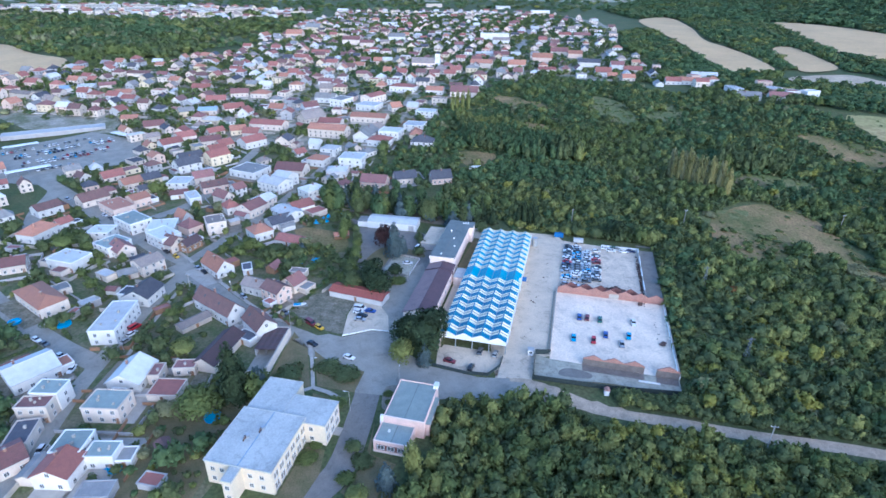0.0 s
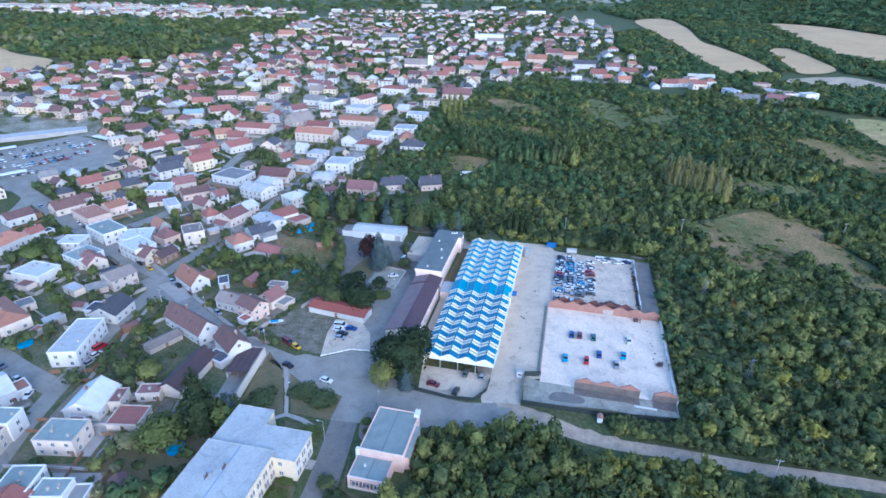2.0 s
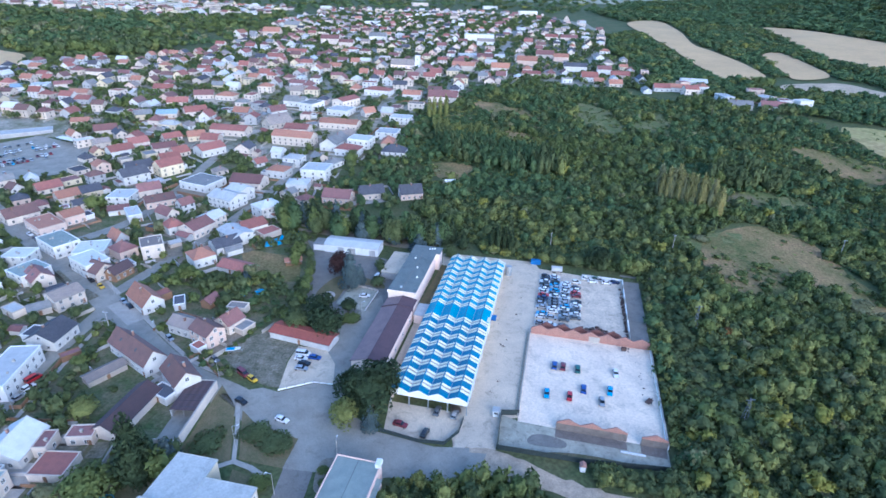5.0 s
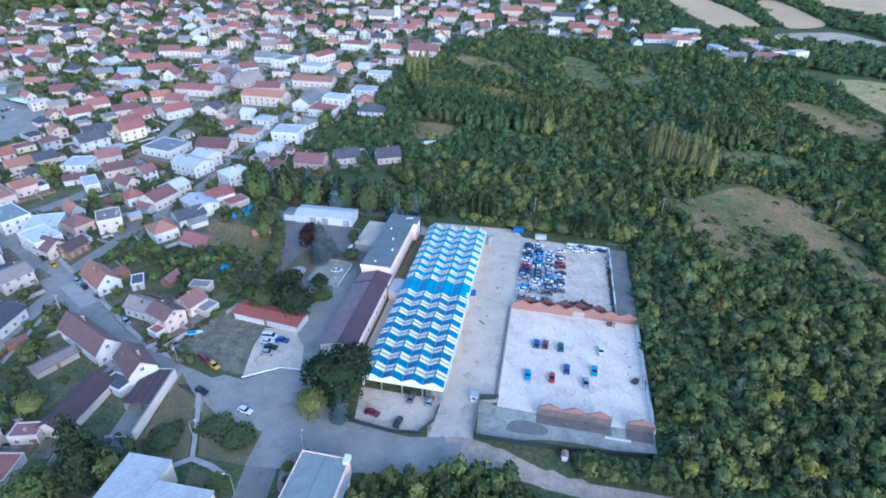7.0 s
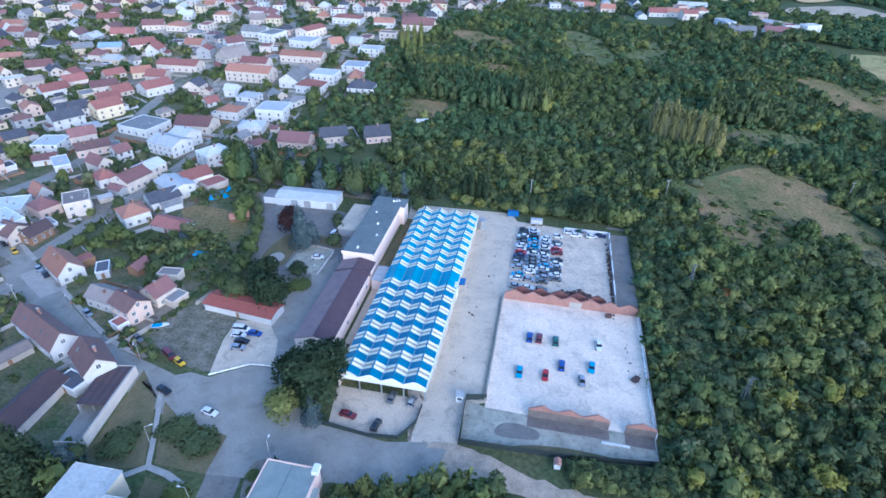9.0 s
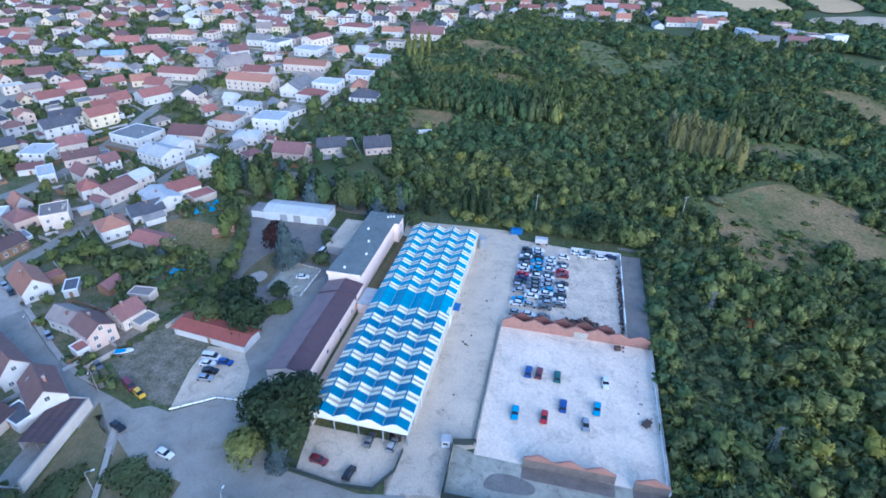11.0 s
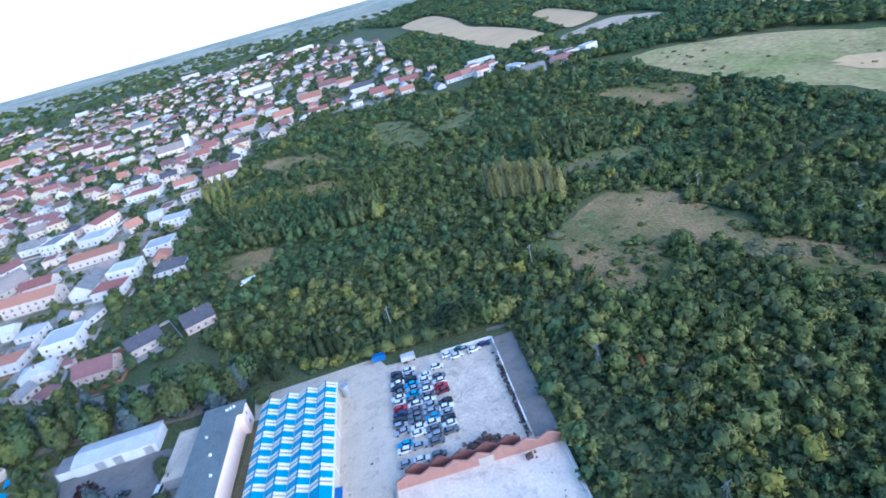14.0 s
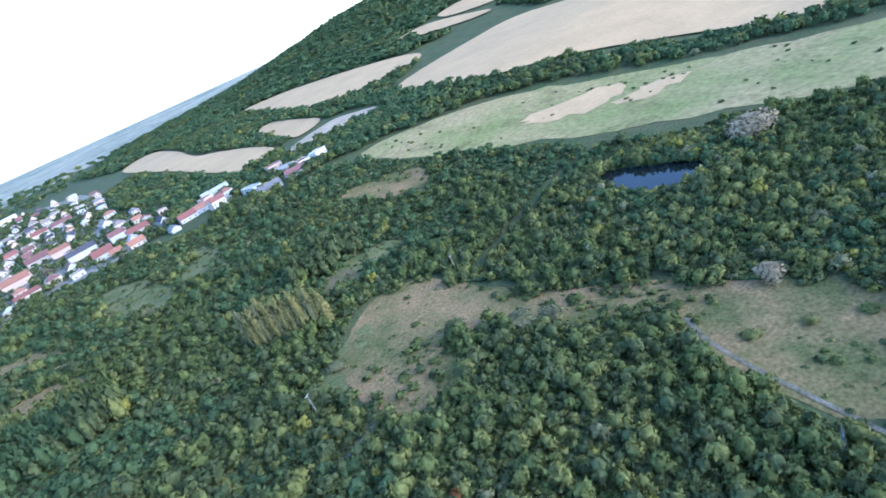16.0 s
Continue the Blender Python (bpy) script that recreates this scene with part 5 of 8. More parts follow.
def car_meshes(kind, colour):
    key = (kind, colour)
    if key in CAR_MESH:
        return CAR_MESH[key]
    if kind == "van":
        stations = [(-2.35, 0.55, 0.9), (-2.3, 0.4, 1.15), (-1.5, 0.3, 1.2), (1.4, 0.3, 1.2), (2.2, 0.34, 1.0), (2.4, 0.5, 0.8)]
        glass = [(-2.28, 1.15), (-2.2, 1.9), (1.0, 1.95), (1.75, 1.15)]
        half = 0.95
    elif kind == "saloon":
        stations = [(-2.2, 0.5, 0.78), (-2.12, 0.35, 0.88), (-1.2, 0.26, 0.92), (0.9, 0.26, 0.9), (1.9, 0.3, 0.76), (2.18, 0.45, 0.62)]
        glass = [(-1.7, 0.88), (-1.15, 1.38), (0.3, 1.4), (0.95, 0.88)]
        half = 0.86
    else:
        stations = [(-1.95, 0.5, 0.85), (-1.9, 0.35, 0.92), (-1.1, 0.26, 0.94), (0.8, 0.26, 0.92), (1.65, 0.3, 0.78), (1.95, 0.45, 0.64)]
        glass = [(-1.88, 0.9), (-1.5, 1.42), (0.1, 1.46), (0.95, 0.9)]
        half = 0.84
    secs = []
    for i, (x, lo, hi) in enumerate(stations):
        w = half * (0.84 if i in (0, len(stations) - 1) else 0.95 if i in (1, len(stations) - 2) else 1.0)
        secs.append([(x, -w, lo), (x, -w * 1.0, (lo + hi) / 2), (x, -w * 0.93, hi), (x, w * 0.93, hi), (x, w, (lo + hi) / 2), (x, w, lo)])
    body = mesh_of("body", loft(secs), PAINT[colour])
    g = half * 0.9
    cab = loft([[(x, -g * (0.82 if z > 1.2 else 1), z), (x, g * (0.82 if z > 1.2 else 1), z), (x, g, 0.86), (x, -g, 0.86)] for x, z in glass])
    glassy = mesh_of("cabin_glass", cab, M["car_glass"])
    (x0, z0), (x1, z1) = glass[1], glass[2]
    top = loft([[(x, -g * 0.86, z - 0.02), (x, g * 0.86, z - 0.02), (x, g * 0.78, z + 0.06), (x, -g * 0.78, z + 0.06)] for x, z in ((x0 - 0.05, z0), ((x0 + x1) / 2, (z0 + z1) / 2 + 0.03), (x1 + 0.05, z1))])
    roof = mesh_of("roof", top, PAINT[colour])
    CAR_MESH[key] = (body, glassy, roof, (stations[1][0] + 0.55, stations[-2][0] - 0.45, half))
    return CAR_MESH[key]


def wheel_mesh():
    bm = bmesh.new()
    n = 10
    a = [bm.verts.new((0.31 * math.cos(k * 6.2832 / n), -0.1, 0.31 * math.sin(k * 6.2832 / n))) for k in range(n)]
    b = [bm.verts.new((v.co.x, 0.1, v.co.z)) for v in a]
    bm.faces.new(a)
    bm.faces.new(b[::-1])
    for k in range(n):
        bm.faces.new((a[(k + 1) % n], a[k], b[k], b[(k + 1) % n]))
    bmesh.ops.recalc_face_normals(bm, faces=bm.faces[:])
    return mesh_of("wheel", bm, M["black"])


WHEEL = wheel_mesh()
SPOTS = []


def car(x, y, turn, colour, kind="hatch", where="parked on asphalt", group="", lift=0.12):
    body, glassy, roof, (back, front, half) = car_meshes(kind, colour)
    c = thing("van" if kind == "van" else "car", x, y, gz(x, y) + lift, turn, f"{colour} {'delivery van' if kind == 'van' else kind if kind == 'saloon' else 'hatchback car'} {where}", "van" if kind == "van" else "car", group)
    part("body", body, None, c)
    part("cabin_glass", glassy, None, c)
    part("roof", roof, None, c)
    for wx in (back, front):
        for wy in (-half + 0.06, half - 0.06):
            w = part("wheel", WHEEL, None, c)
            w.location = (wx, wy, 0.31)
    return c


on_floor = "standing on the pale hall floor"
car(24.5, 31.0, 88, "blue", "saloon", on_floor, lift=0.17)
car(27.3, 31.2, 86, "maroon", "saloon", on_floor, lift=0.17)
car(32.1, 31.0, 90, "green", "saloon", on_floor, lift=0.17)
car(44.4, 31.8, -86, "white", "saloon", on_floor, lift=0.17)
car(22.7, 16.2, -90, "light blue", "saloon", on_floor, lift=0.17)
car(29.7, 16.4, -92, "red", "hatch", on_floor, lift=0.17)
car(34.0, 21.2, 88, "blue", "saloon", on_floor, lift=0.17)
car(42.2, 22.2, -95, "light blue", "saloon", on_floor, lift=0.17)
car(39.5, 16.4, -88, "silver", "hatch", on_floor, lift=0.17)
car(-8.8, 0.2, 85, "grey", "saloon", "under the hall's front roof")
car(-3.4, 0.0, 84, "silver", "hatch", "beside the hall's front corner")
car(-10.2, -9.2, 80, "black", "hatch", "in the front court")
car(-17.9, -7.6, -8, "maroon", "saloon", "by the dark fence")
gate_hut = thing("gate_hut", 8.4, 3.4, 0.1, 4, "small white porter's hut at the yard gate", "hut")
part("wall", boxes((-0.9, -0.9, 0, 0.9, 0.9, 2.2)), M["white"], gate_hut)
part("roof", boxes((-1.1, -1.1, 2.2, 1.1, 1.1, 2.34)), ROOF["pale"], gate_hut, "pale flat roof")
part("pane", boxes((-0.6, -0.93, 1.0, 0.6, -0.9, 1.8)), M["glass"], gate_hut)
part("door", boxes((0.9, -0.45, 0.05, 0.93, 0.4, 2.0)), WALL["grey"], gate_hut)
car(-59.2, 15.8, 4, "white", "van", "in the parking lot")
car(-58.8, 13.4, 4, "white", "saloon", "in the parking lot")
car(-56.6, 11.2, 4, "black", "saloon", "in the parking lot")
car(-54.6, 15.0, 2, "blue", "saloon", "in the parking lot")
car(-56.4, 8.6, 4, "silver", "saloon", "in the parking lot")
car(-51.6, -14.2, -12, "white", "saloon", "driving place on the junction asphalt")
car(-67.0, -10.2, -18, "black", "saloon", "at the kerb")
car(-73.3, 1.6, -28, "maroon", "van", "at the kerb")
car(-69.0, -0.2, -26, "yellow", "hatch", "at the kerb")
car(-91.0, 8.0, -28, "black", "saloon", "at the kerb")
car(-86.2, 5.8, -28, "grey", "saloon", "at the kerb")
car(-107.9, 12.4, -30, "silver", "hatch", "on the street")
car(-140.4, 29.0, -30, "silver", "saloon", "on the street corner")
car(-135.6, 26.6, -32, "black", "saloon", "on the street corner")
car(-134.6, -17.0, 78, "red", "van", "at the kerb of a side street")
car(-131.6, -24.9, 78, "silver", "saloon", "at the kerb of a side street")
car(-132.6, -20.6, 78, "white", "hatch", "at the kerb of a side street")
car(-162.6, -32.0, -16, "white", "saloon", "at the kerb of a side street")
car(-157.7, -33.4, -16, "grey", "saloon", "at the kerb of a side street")
car(-146.6, -37.6, -16, "white", "saloon", "at the kerb of a side street")
car(-142.0, -39.2, -16, "silver", "hatch", "at the kerb of a side street")
car(-117.2, -73.4, -72, "white", "hatch", "on the narrow street")
car(-137.2, -42.6, -70, "white", "saloon", "on the narrow street")
car(-164.5, 39.6, -28, "black", "saloon", "at the kerb")
car(-157.2, 36.4, -30, "yellow", "saloon", "at the kerb")
car(-174.9, 44.6, -25, "silver", "saloon", "at the kerb")
car(-181.0, 47.5, -25, "black", "saloon", "at the kerb")
car(-219.0, 66.0, -25, "grey", "saloon", "at the kerb")
car(-225.5, 69.0, -25, "white", "saloon", "at the kerb")
car(-263.7, 83.5, -25, "silver", "saloon", "at the kerb")
car(-158.3, 50.6, 20, "white", "saloon", "on a grassy corner")
car(-52.1, 57.0, 15, "white", "saloon", "in the small walled car park")
car(-49.4, 80.3, 60, "white", "hatch", "by the loading canopy")
car(-64.0, 76.5, 5, "black", "saloon", "in the works yard")
car(-52.0, 73.2, 85, "white", "van", "by the loading canopy")
car(-92.5, 86.0, 20, "navy", "saloon", "beside the white shed")
for x, y, turn, colour in ((35.5, 95.4, 8, "white"), (38.0, 93.6, 5, "white"), (41.0, 95.6, 4, "silver"), (44.0, 94.0, 6, "white"), (47.2, 95.2, 4, "navy"), (39.8, 96.3, 3, "green")):
    car(x, y, turn, colour, "saloon", "parked by the white lot wall")



def boat(x, y, turn):
    """A small open boat on a trailer."""
    ob = thing("boat", x, y, gz(x, y) + 0.08, turn, "small white boat on a trailer in a garden", "boat")
    secs = []
    for q, half, low, high in ((-2.4, 0.8, 0.75, 1.35), (-1.0, 0.95, 0.65, 1.35), (0.8, 0.9, 0.65, 1.4), (2.0, 0.5, 0.8, 1.5), (2.6, 0.08, 1.2, 1.6)):
        secs.append([(q, -half, high), (q, -half * 0.75, (low + high) / 2), (q, 0, low), (q, half * 0.75, (low + high) / 2), (q, half, high)])
    part("hull", loft(secs), M["white"], ob, "white hull")
    part("cover", boxes((-2.2, -0.72, 1.36, 0.6, 0.72, 1.46)), M["tarp"], ob, "faded blue boat cover")
    part("trailer_frame", boxes((-2.0, -0.5, 0.4, 3.2, -0.4, 0.5), (-2.0, 0.4, 0.4, 3.2, 0.5, 0.5), (-0.9, -0.9, 0.38, -0.7, 0.9, 0.46)), M["steel"], ob)
    for wy in (-0.95, 0.95):
        part("wheel", WHEEL, None, ob).location = (-0.8, wy, 0.31)


boat(-82.8, 11.5, 25)

# packed rows of stored cars
stock = random.Random(5)
tones = ["white"] * 6 + ["silver"] * 5 + ["grey"] * 3 + ["black", "black", "navy", "maroon", "red", "light blue"]
for row in range(17):
    for col in range(4):
        if row == 1 or (row == 0 and col == 3) or (row in (9,) and col == 3) or stock.random() < 0.04:
            continue
        x = 18.0 + col * 4.3 + stock.uniform(-0.3, 0.3)
        y = 55.6 + row * 2.35 + stock.uniform(-0.2, 0.2)
        if row > 13 and col > 1 and stock.random() < 0.5:
            continue
        car(x, y, stock.choice((0, 180)) + stock.uniform(-4, 4), stock.choice(tones), stock.choice(("hatch", "saloon", "saloon")), "packed in a row of stored cars", "stored cars", 0.13)
hut = thing("site_trailer", -46.5, 193.5, gz(-46.5, 193.5), 20, "long white trailer at the edge of a clearing", "trailer")
part("body", boxes((-4, -1.2, 0.6, 4, 1.2, 2.8)), M["white"], hut)
for wx in (-2.2, 2.2):
    for wy in (-1.1, 1.1):
        part("wheel", WHEEL, None, hut).location = (wx, wy, 0.31)
box = thing("box_trailer", 22.5, 99.2, 0.1, 3, "white box trailer behind the stored cars", "trailer")
part("body", boxes((-2.2, -1.05, 0.7, 2.4, 1.05, 2.4)), ROOF["pale"], box)
for wx in (-1.5, -0.7, 2.0):
    for wy in (-1.1, 1.1):
        part("wheel", WHEEL, None, box).location = (wx, wy, 0.31)

# car park of the supermarket in the town
patch("big_car_park", [(-392, 152), (-360, 207), (-306, 195), (-276, 155), (-304, 122), (-297, 107), (-330, 98), (-364, 124)], M["asphalt"], 0.12, curved=False, label="wide worn asphalt car park", category="car park")
u = Vector((0.53, 0.85, 0))
for r, (x, y, n) in enumerate(((-383, 137, 24), (-372, 131, 26), (-366, 128, 26), (-352, 122, 22), (-346, 119, 20), (-330, 112, 9))):
    for k in range(n):
        if stock.random() < 0.3:
            continue
        car(x + u.x * (8 + 2.6 * k), y + u.y * (8 + 2.6 * k), -32 + stock.choice((0, 180)), stock.choice(tones), stock.choice(("hatch", "saloon")), "in the wide car park", "cars in the wide car park", 0.14)
for x, y, length, turn in ((-384, 149, 22, 58), (-332, 105, 25, 58), (-336, 201, 24, -14)):
    c = thing("car_park_canopy", x, y, gz(x, y) + 0.1, turn, "long white flat canopy in the car park", "canopy")
    part("roof", boxes((0, -2.5, 3.0, length, 2.5, 3.3)), M["white"], c)
    for k in range(5):
        part("post", boxes((0.3 + k * (length - 0.8) / 4, -0.1, 0, 0.5 + k * (length - 0.8) / 4, 0.1, 3.0)), M["steel"], c)

# ---- yard furniture ----


def open_box(x, y, turn, length, width, height, material, name, label, category, lift=0.08):
    b = thing(name, x, y, gz(x, y) + lift, turn, label, category)
    t = 0.08
    part("shell", boxes((0, 0, 0, length, width, 0.1), (0, 0, 0.1, length, t, height), (0, width - t, 0.1, length, width, height), (0, t, 0.1, t, width - t, height), (length - t, t, 0.1, length, width - t, height)), material, b)
    for k in range(int(length)):
        part("rib", boxes((0.4 + k, -0.05, 0.1, 0.5 + k, 0.0, height)), material, b)
    part("lid", boxes((0, 0, height, length, width * 0.55, height + 0.06)), material, b)
    return b


open_box(10.8, 103.4, 4, 4.4, 2.0, 2.0, M["dumpster"], "waste_container", "blue steel waste container by the hedge", "container")
open_box(47.2, 45.6, 10, 1.6, 1.1, 1.2, M["rust"], "waste_bin", "small rusty bin against the brick wall", "bin", 0.17)
trailer = thing("flat_trailer", 53.8, 20.4, 0.17, 55, "small dark flat trailer on the hall floor", "trailer")
part("bed", boxes((-1.4, -0.8, 0.5, 1.4, 0.8, 0.62)), M["rust"], trailer)
part("drawbar", boxes((1.4, -0.06, 0.45, 2.6, 0.06, 0.55)), M["rust"], trailer)
for wy in (-0.85, 0.85):
    part("wheel", WHEEL, None, trailer).location = (0, wy, 0.31)
kiosk = thing("meter_hut", 33.6, -11.4, 0.05, 5, "tiny white hut with orange roof beside the track", "hut")
part("wall", boxes((-0.7, -0.7, 0, 0.7, 0.7, 2.0)), M["white"], kiosk)
part("roof", prism([(-0.9, 1.95), (0.9, 1.95), (0, 2.6)], -0.9, 0.9, "y"), M["brick"], kiosk)


def rubble(name, cx, cy, w, d, count, size, seed, label, tall=1.0, lift=0.1):
    rnd = random.Random(seed)
    quads = []
    for _ in range(count):
        x, y = cx + rnd.gauss(0, w / 2.6), cy + rnd.gauss(0, d / 2.6)
        s = Vector((rnd.uniform(0.3, 1), rnd.uniform(0.2, 0.7), rnd.uniform(0.2, 0.6))) * size
        m = pose(x, y, gz(x, y) + lift + abs(s.z) * 0.4 + rnd.random() ** 2 * tall, rnd.uniform(-25, 25), rnd.uniform(-25, 25), rnd.uniform(0, 360))
        c = [m @ Vector((a * s.x, b * s.y, e * s.z)) for e in (-0.5, 0.5) for a, b in ((-0.5, -0.5), (0.5, -0.5), (0.5, 0.5), (-0.5, 0.5))]
        for f in ((0, 3, 2, 1), (4, 5, 6, 7), (0, 1, 5, 4), (1, 2, 6, 5), (2, 3, 7, 6), (3, 0, 4, 7)):
            quads.append([c[i] for i in f])
    tagged(new(name, quad_mesh(name, np.array(quads), np.zeros(len(quads)), [M["rust"]])), label, "scrap", kind="stuff")


rubble("scrap_heap", 38.5, 54.8, 6.5, 2.4, 150, 1.3, 3, "heap of rusty scrap behind the brick wall", 1.3)
rubble("scrap_line", 49.6, 64, 0.7, 22, 110, 0.8, 4, "line of rusty scrap along the lot wall", 0.7)
rubble("scrap_line", 49.6, 80, 0.9, 14, 50, 0.9, 6, "scattered scrap along the lot wall", 0.5)
rubble("weeds_and_rubbish", 52.5, 30, 1.6, 22, 9, 0.5, 8, "scattered dark rubbish by the parapet", 0.1, 0.17)
rubble("drain_covers", 6, 45, 9, 80, 12, 0.8, 9, "scattered dark drain covers and rubbish in the yard", 0.0, 0.0)


def disc(x, y, r, h, material, name, label, category):
    p = thing(name, x, y, gz(x, y) + 0.02, 0, label, category)
    ring = [(r * math.cos(k * 0.3927), r * math.sin(k * 0.3927)) for k in range(16)]
    bm = bmesh.new()
    outer = [bm.verts.new((a, b, z)) for z in (0, h) for a, b in ring]
    inner = [bm.verts.new((a * 0.95, b * 0.95, z)) for z in (h, h - 0.25) for a, b in ring]
    for k in range(16):
        j = (k + 1) % 16
        bm.faces.new((outer[k], outer[j], outer[16 + j], outer[16 + k]))
        bm.faces.new((outer[16 + k], outer[16 + j], inner[j], inner[k]))
        bm.faces.new((inner[k], inner[j], inner[16 + j], inner[16 + k]))
    part("pool_wall", bm, M["tarp"], p, "blue pool wall")
    bm = bmesh.new()
    bm.faces.new([bm.verts.new((a * 0.95, b * 0.95, h - 0.2)) for a, b in ring])
    part("water", bm, material, p, "clear blue pool water")


for x, y, r in ((-161.6, -21.5, 2.6), (-118.5, -24.8, 2.0), (-79.7, -50.5, 2.4), (-93.3, -73.5, 1.9), (-180, -25, 2.2), (-104.4, 104.2, 2.2)):
    disc(x, y, r, 1.0, M["pool_water"], "garden_pool", "round blue above-ground garden pool", "pool")


def tarp(x, y, w, d, h, turn):
    t = thing("tarp_cover", x, y, gz(x, y) + 0.05, turn, "bright blue tarpaulin over a garden stack", "tarpaulin")
    rnd = random.Random(int(x))
    bm = bmesh.new()
    g = [[bm.verts.new((w * (i / 4 - 0.5), d * (j / 4 - 0.5), h * (0.0 if i in (0, 4) or j in (0, 4) else rnd.uniform(0.7, 1)))) for j in range(5)] for i in range(5)]
    for i in range(4):
        for j in range(4):
            bm.faces.new((g[i][j], g[i + 1][j], g[i + 1][j + 1], g[i][j + 1]))
    part("sheet", bm, M["tarp"], t)


for x, y, w, d, h, turn in ((-93.6, 49.1, 5, 4, 1.6, 20), (-108, 98, 5, 4, 2, 0), (-112, 90, 4, 4, 1.5, 30), (-100, 46, 3, 2, 1.4, 10), (-96, -73, 3, 3, 1.6, 0), (-109, 93, 3, 5, 2, 60)):
    tarp(x, y, w, d, h, turn)


def power_pole(x, y, h, turn, label="grey concrete power pole with cross arm"):
    p = thing("power_pole", x, y, gz(x, y) - 0.05, turn, label, "pole")
    bm = bmesh.new()
    add_tube(bm, (0, 0, 0), (0, 0, h), 0.2, 0.13, 8)
    part("post", bm, M["wood_pole"], p)
    part("cross_arm", boxes((-0.95, -0.06, h - 0.55, 0.95, 0.06, h - 0.42)), M["steel"], p)
    for k in (-0.85, 0, 0.85):
        part("insulator", boxes((k - 0.06, -0.06, h - 0.42, k + 0.06, 0.06, h - 0.15)), M["white"], p)


for x, y, h, turn in ((76.3, -24.6, 9.5, 0), (18.6, 121.5, 9, 70), (76.3, 135.5, 9, 30), (164, 168.5, 8.5, 30), (192, 112, 8, 0), (-132, 12, 8, 0), (-154, 70, 8, 0)):
    power_pole(x, y, h, turn)


def lattice_mast(x, y, h, turn):
    p = thing("lattice_mast", x, y, gz(x, y) - 0.05, turn, "slim grey lattice power mast in the trees", "mast")
    for sx in (-1, 1):
        for sy in (-1, 1):
            bm = bmesh.new()
            add_tube(bm, (sx * 0.7, sy * 0.7, 0), (sx * 0.16, sy * 0.16, h), 0.075, 0.05, 4)
            part("leg", bm, M["dull_steel"], p)
    n = 7
    for k in range(n):
        a, b = k / n, (k + 1) / n
        ra, rb = 0.7 - 0.54 * a, 0.7 - 0.54 * b
        for s in (-1, 1):
            bm = bmesh.new()
            add_tube(bm, (s * ra, ra, a * h), (s * rb, -rb, b * h), 0.05, 0.05, 4)
            add_tube(bm, (ra, s * ra, a * h), (-rb, s * rb, b * h), 0.05, 0.05, 4)
            part("brace", bm, M["dull_steel"], p)
    part("cross_arm", boxes((-1.5, -0.07, h - 0.8, 1.5, 0.07, h - 0.66)), M["dull_steel"], p)


for x, y, h, turn in ((74.6, 66.5, 11, 20), (80.5, 18.5, 9.5, 20), (143.5, 5.5, 9, 30)):
    lattice_mast(x, y, h, turn)


def street_lamp(x, y, h, turn):
    p = thing("street_lamp", x, y, gz(x, y), turn, "tall pale street lamp with curved arm", "lamp")
    bm = bmesh.new()
    add_tube(bm, (0, 0, 0), (0, 0, h), 0.1, 0.06, 6)
    part("post", bm, M["wood_pole"], p)
    part("arm", boxes((0, -0.04, h - 0.08, 1.3, 0.04, h)), M["steel"], p)
    part("lamp_head", boxes((1.1, -0.14, h - 0.14, 1.8, 0.14, h - 0.02)), M["white"], p)


for x, y, turn in ((-59.2, -26.3, 40), (-30.5, -24.0, 100), (-41.5, -38, 180), (-47.5, 41.5, 60), (-148, 33, -60), (-113, 12.5, -60), (-80, -1.5, -60), (-128, -30, 160), (-190, 58, -60), (-135, 70, 180)):
    street_lamp(x, y, 7.5, turn)


def church():
    c = thing("church", -152, 512, gz(-152, 512) - 0.3, 5, "white church with tall slim tower and tan roof", "church")
    part("tower", boxes((-2.6, -2.6, 0, 2.6, 2.6, 17)), M["white"], c)
    bm = bmesh.new()
    a = [bm.verts.new(q) for q in ((-2.8, -2.8, 17), (2.8, -2.8, 17), (2.8, 2.8, 17), (-2.8, 2.8, 17))]
    t = bm.verts.new((0, 0, 20))
    for k in range(4):
        bm.faces.new((a[k], a[(k + 1) % 4], t))
    part("spire", bm, ROOF["dark"], c)
    part("nave", prism([(-6, 0), (6, 0), (6, 7), (0, 12), (-6, 7)], -30, -2.7, "x"), M["pink"], c)
    for s in (-1, 1):
        part("nave_roof", prism([(0, 12), (s * 6.5, 6.6), (s * 6.5, 6.9), (0, 12.3)], -30.4, -2.65, "x"), ROOF["tan"], c)
    for z in (6, 12.5):
        window(c, 0, -2.6, z, 0)
        window(c, 2.6, 0, z, 90)
    for k in range(5):
        window(c, -27 + k * 5, -6, 4.2, 0)


church()


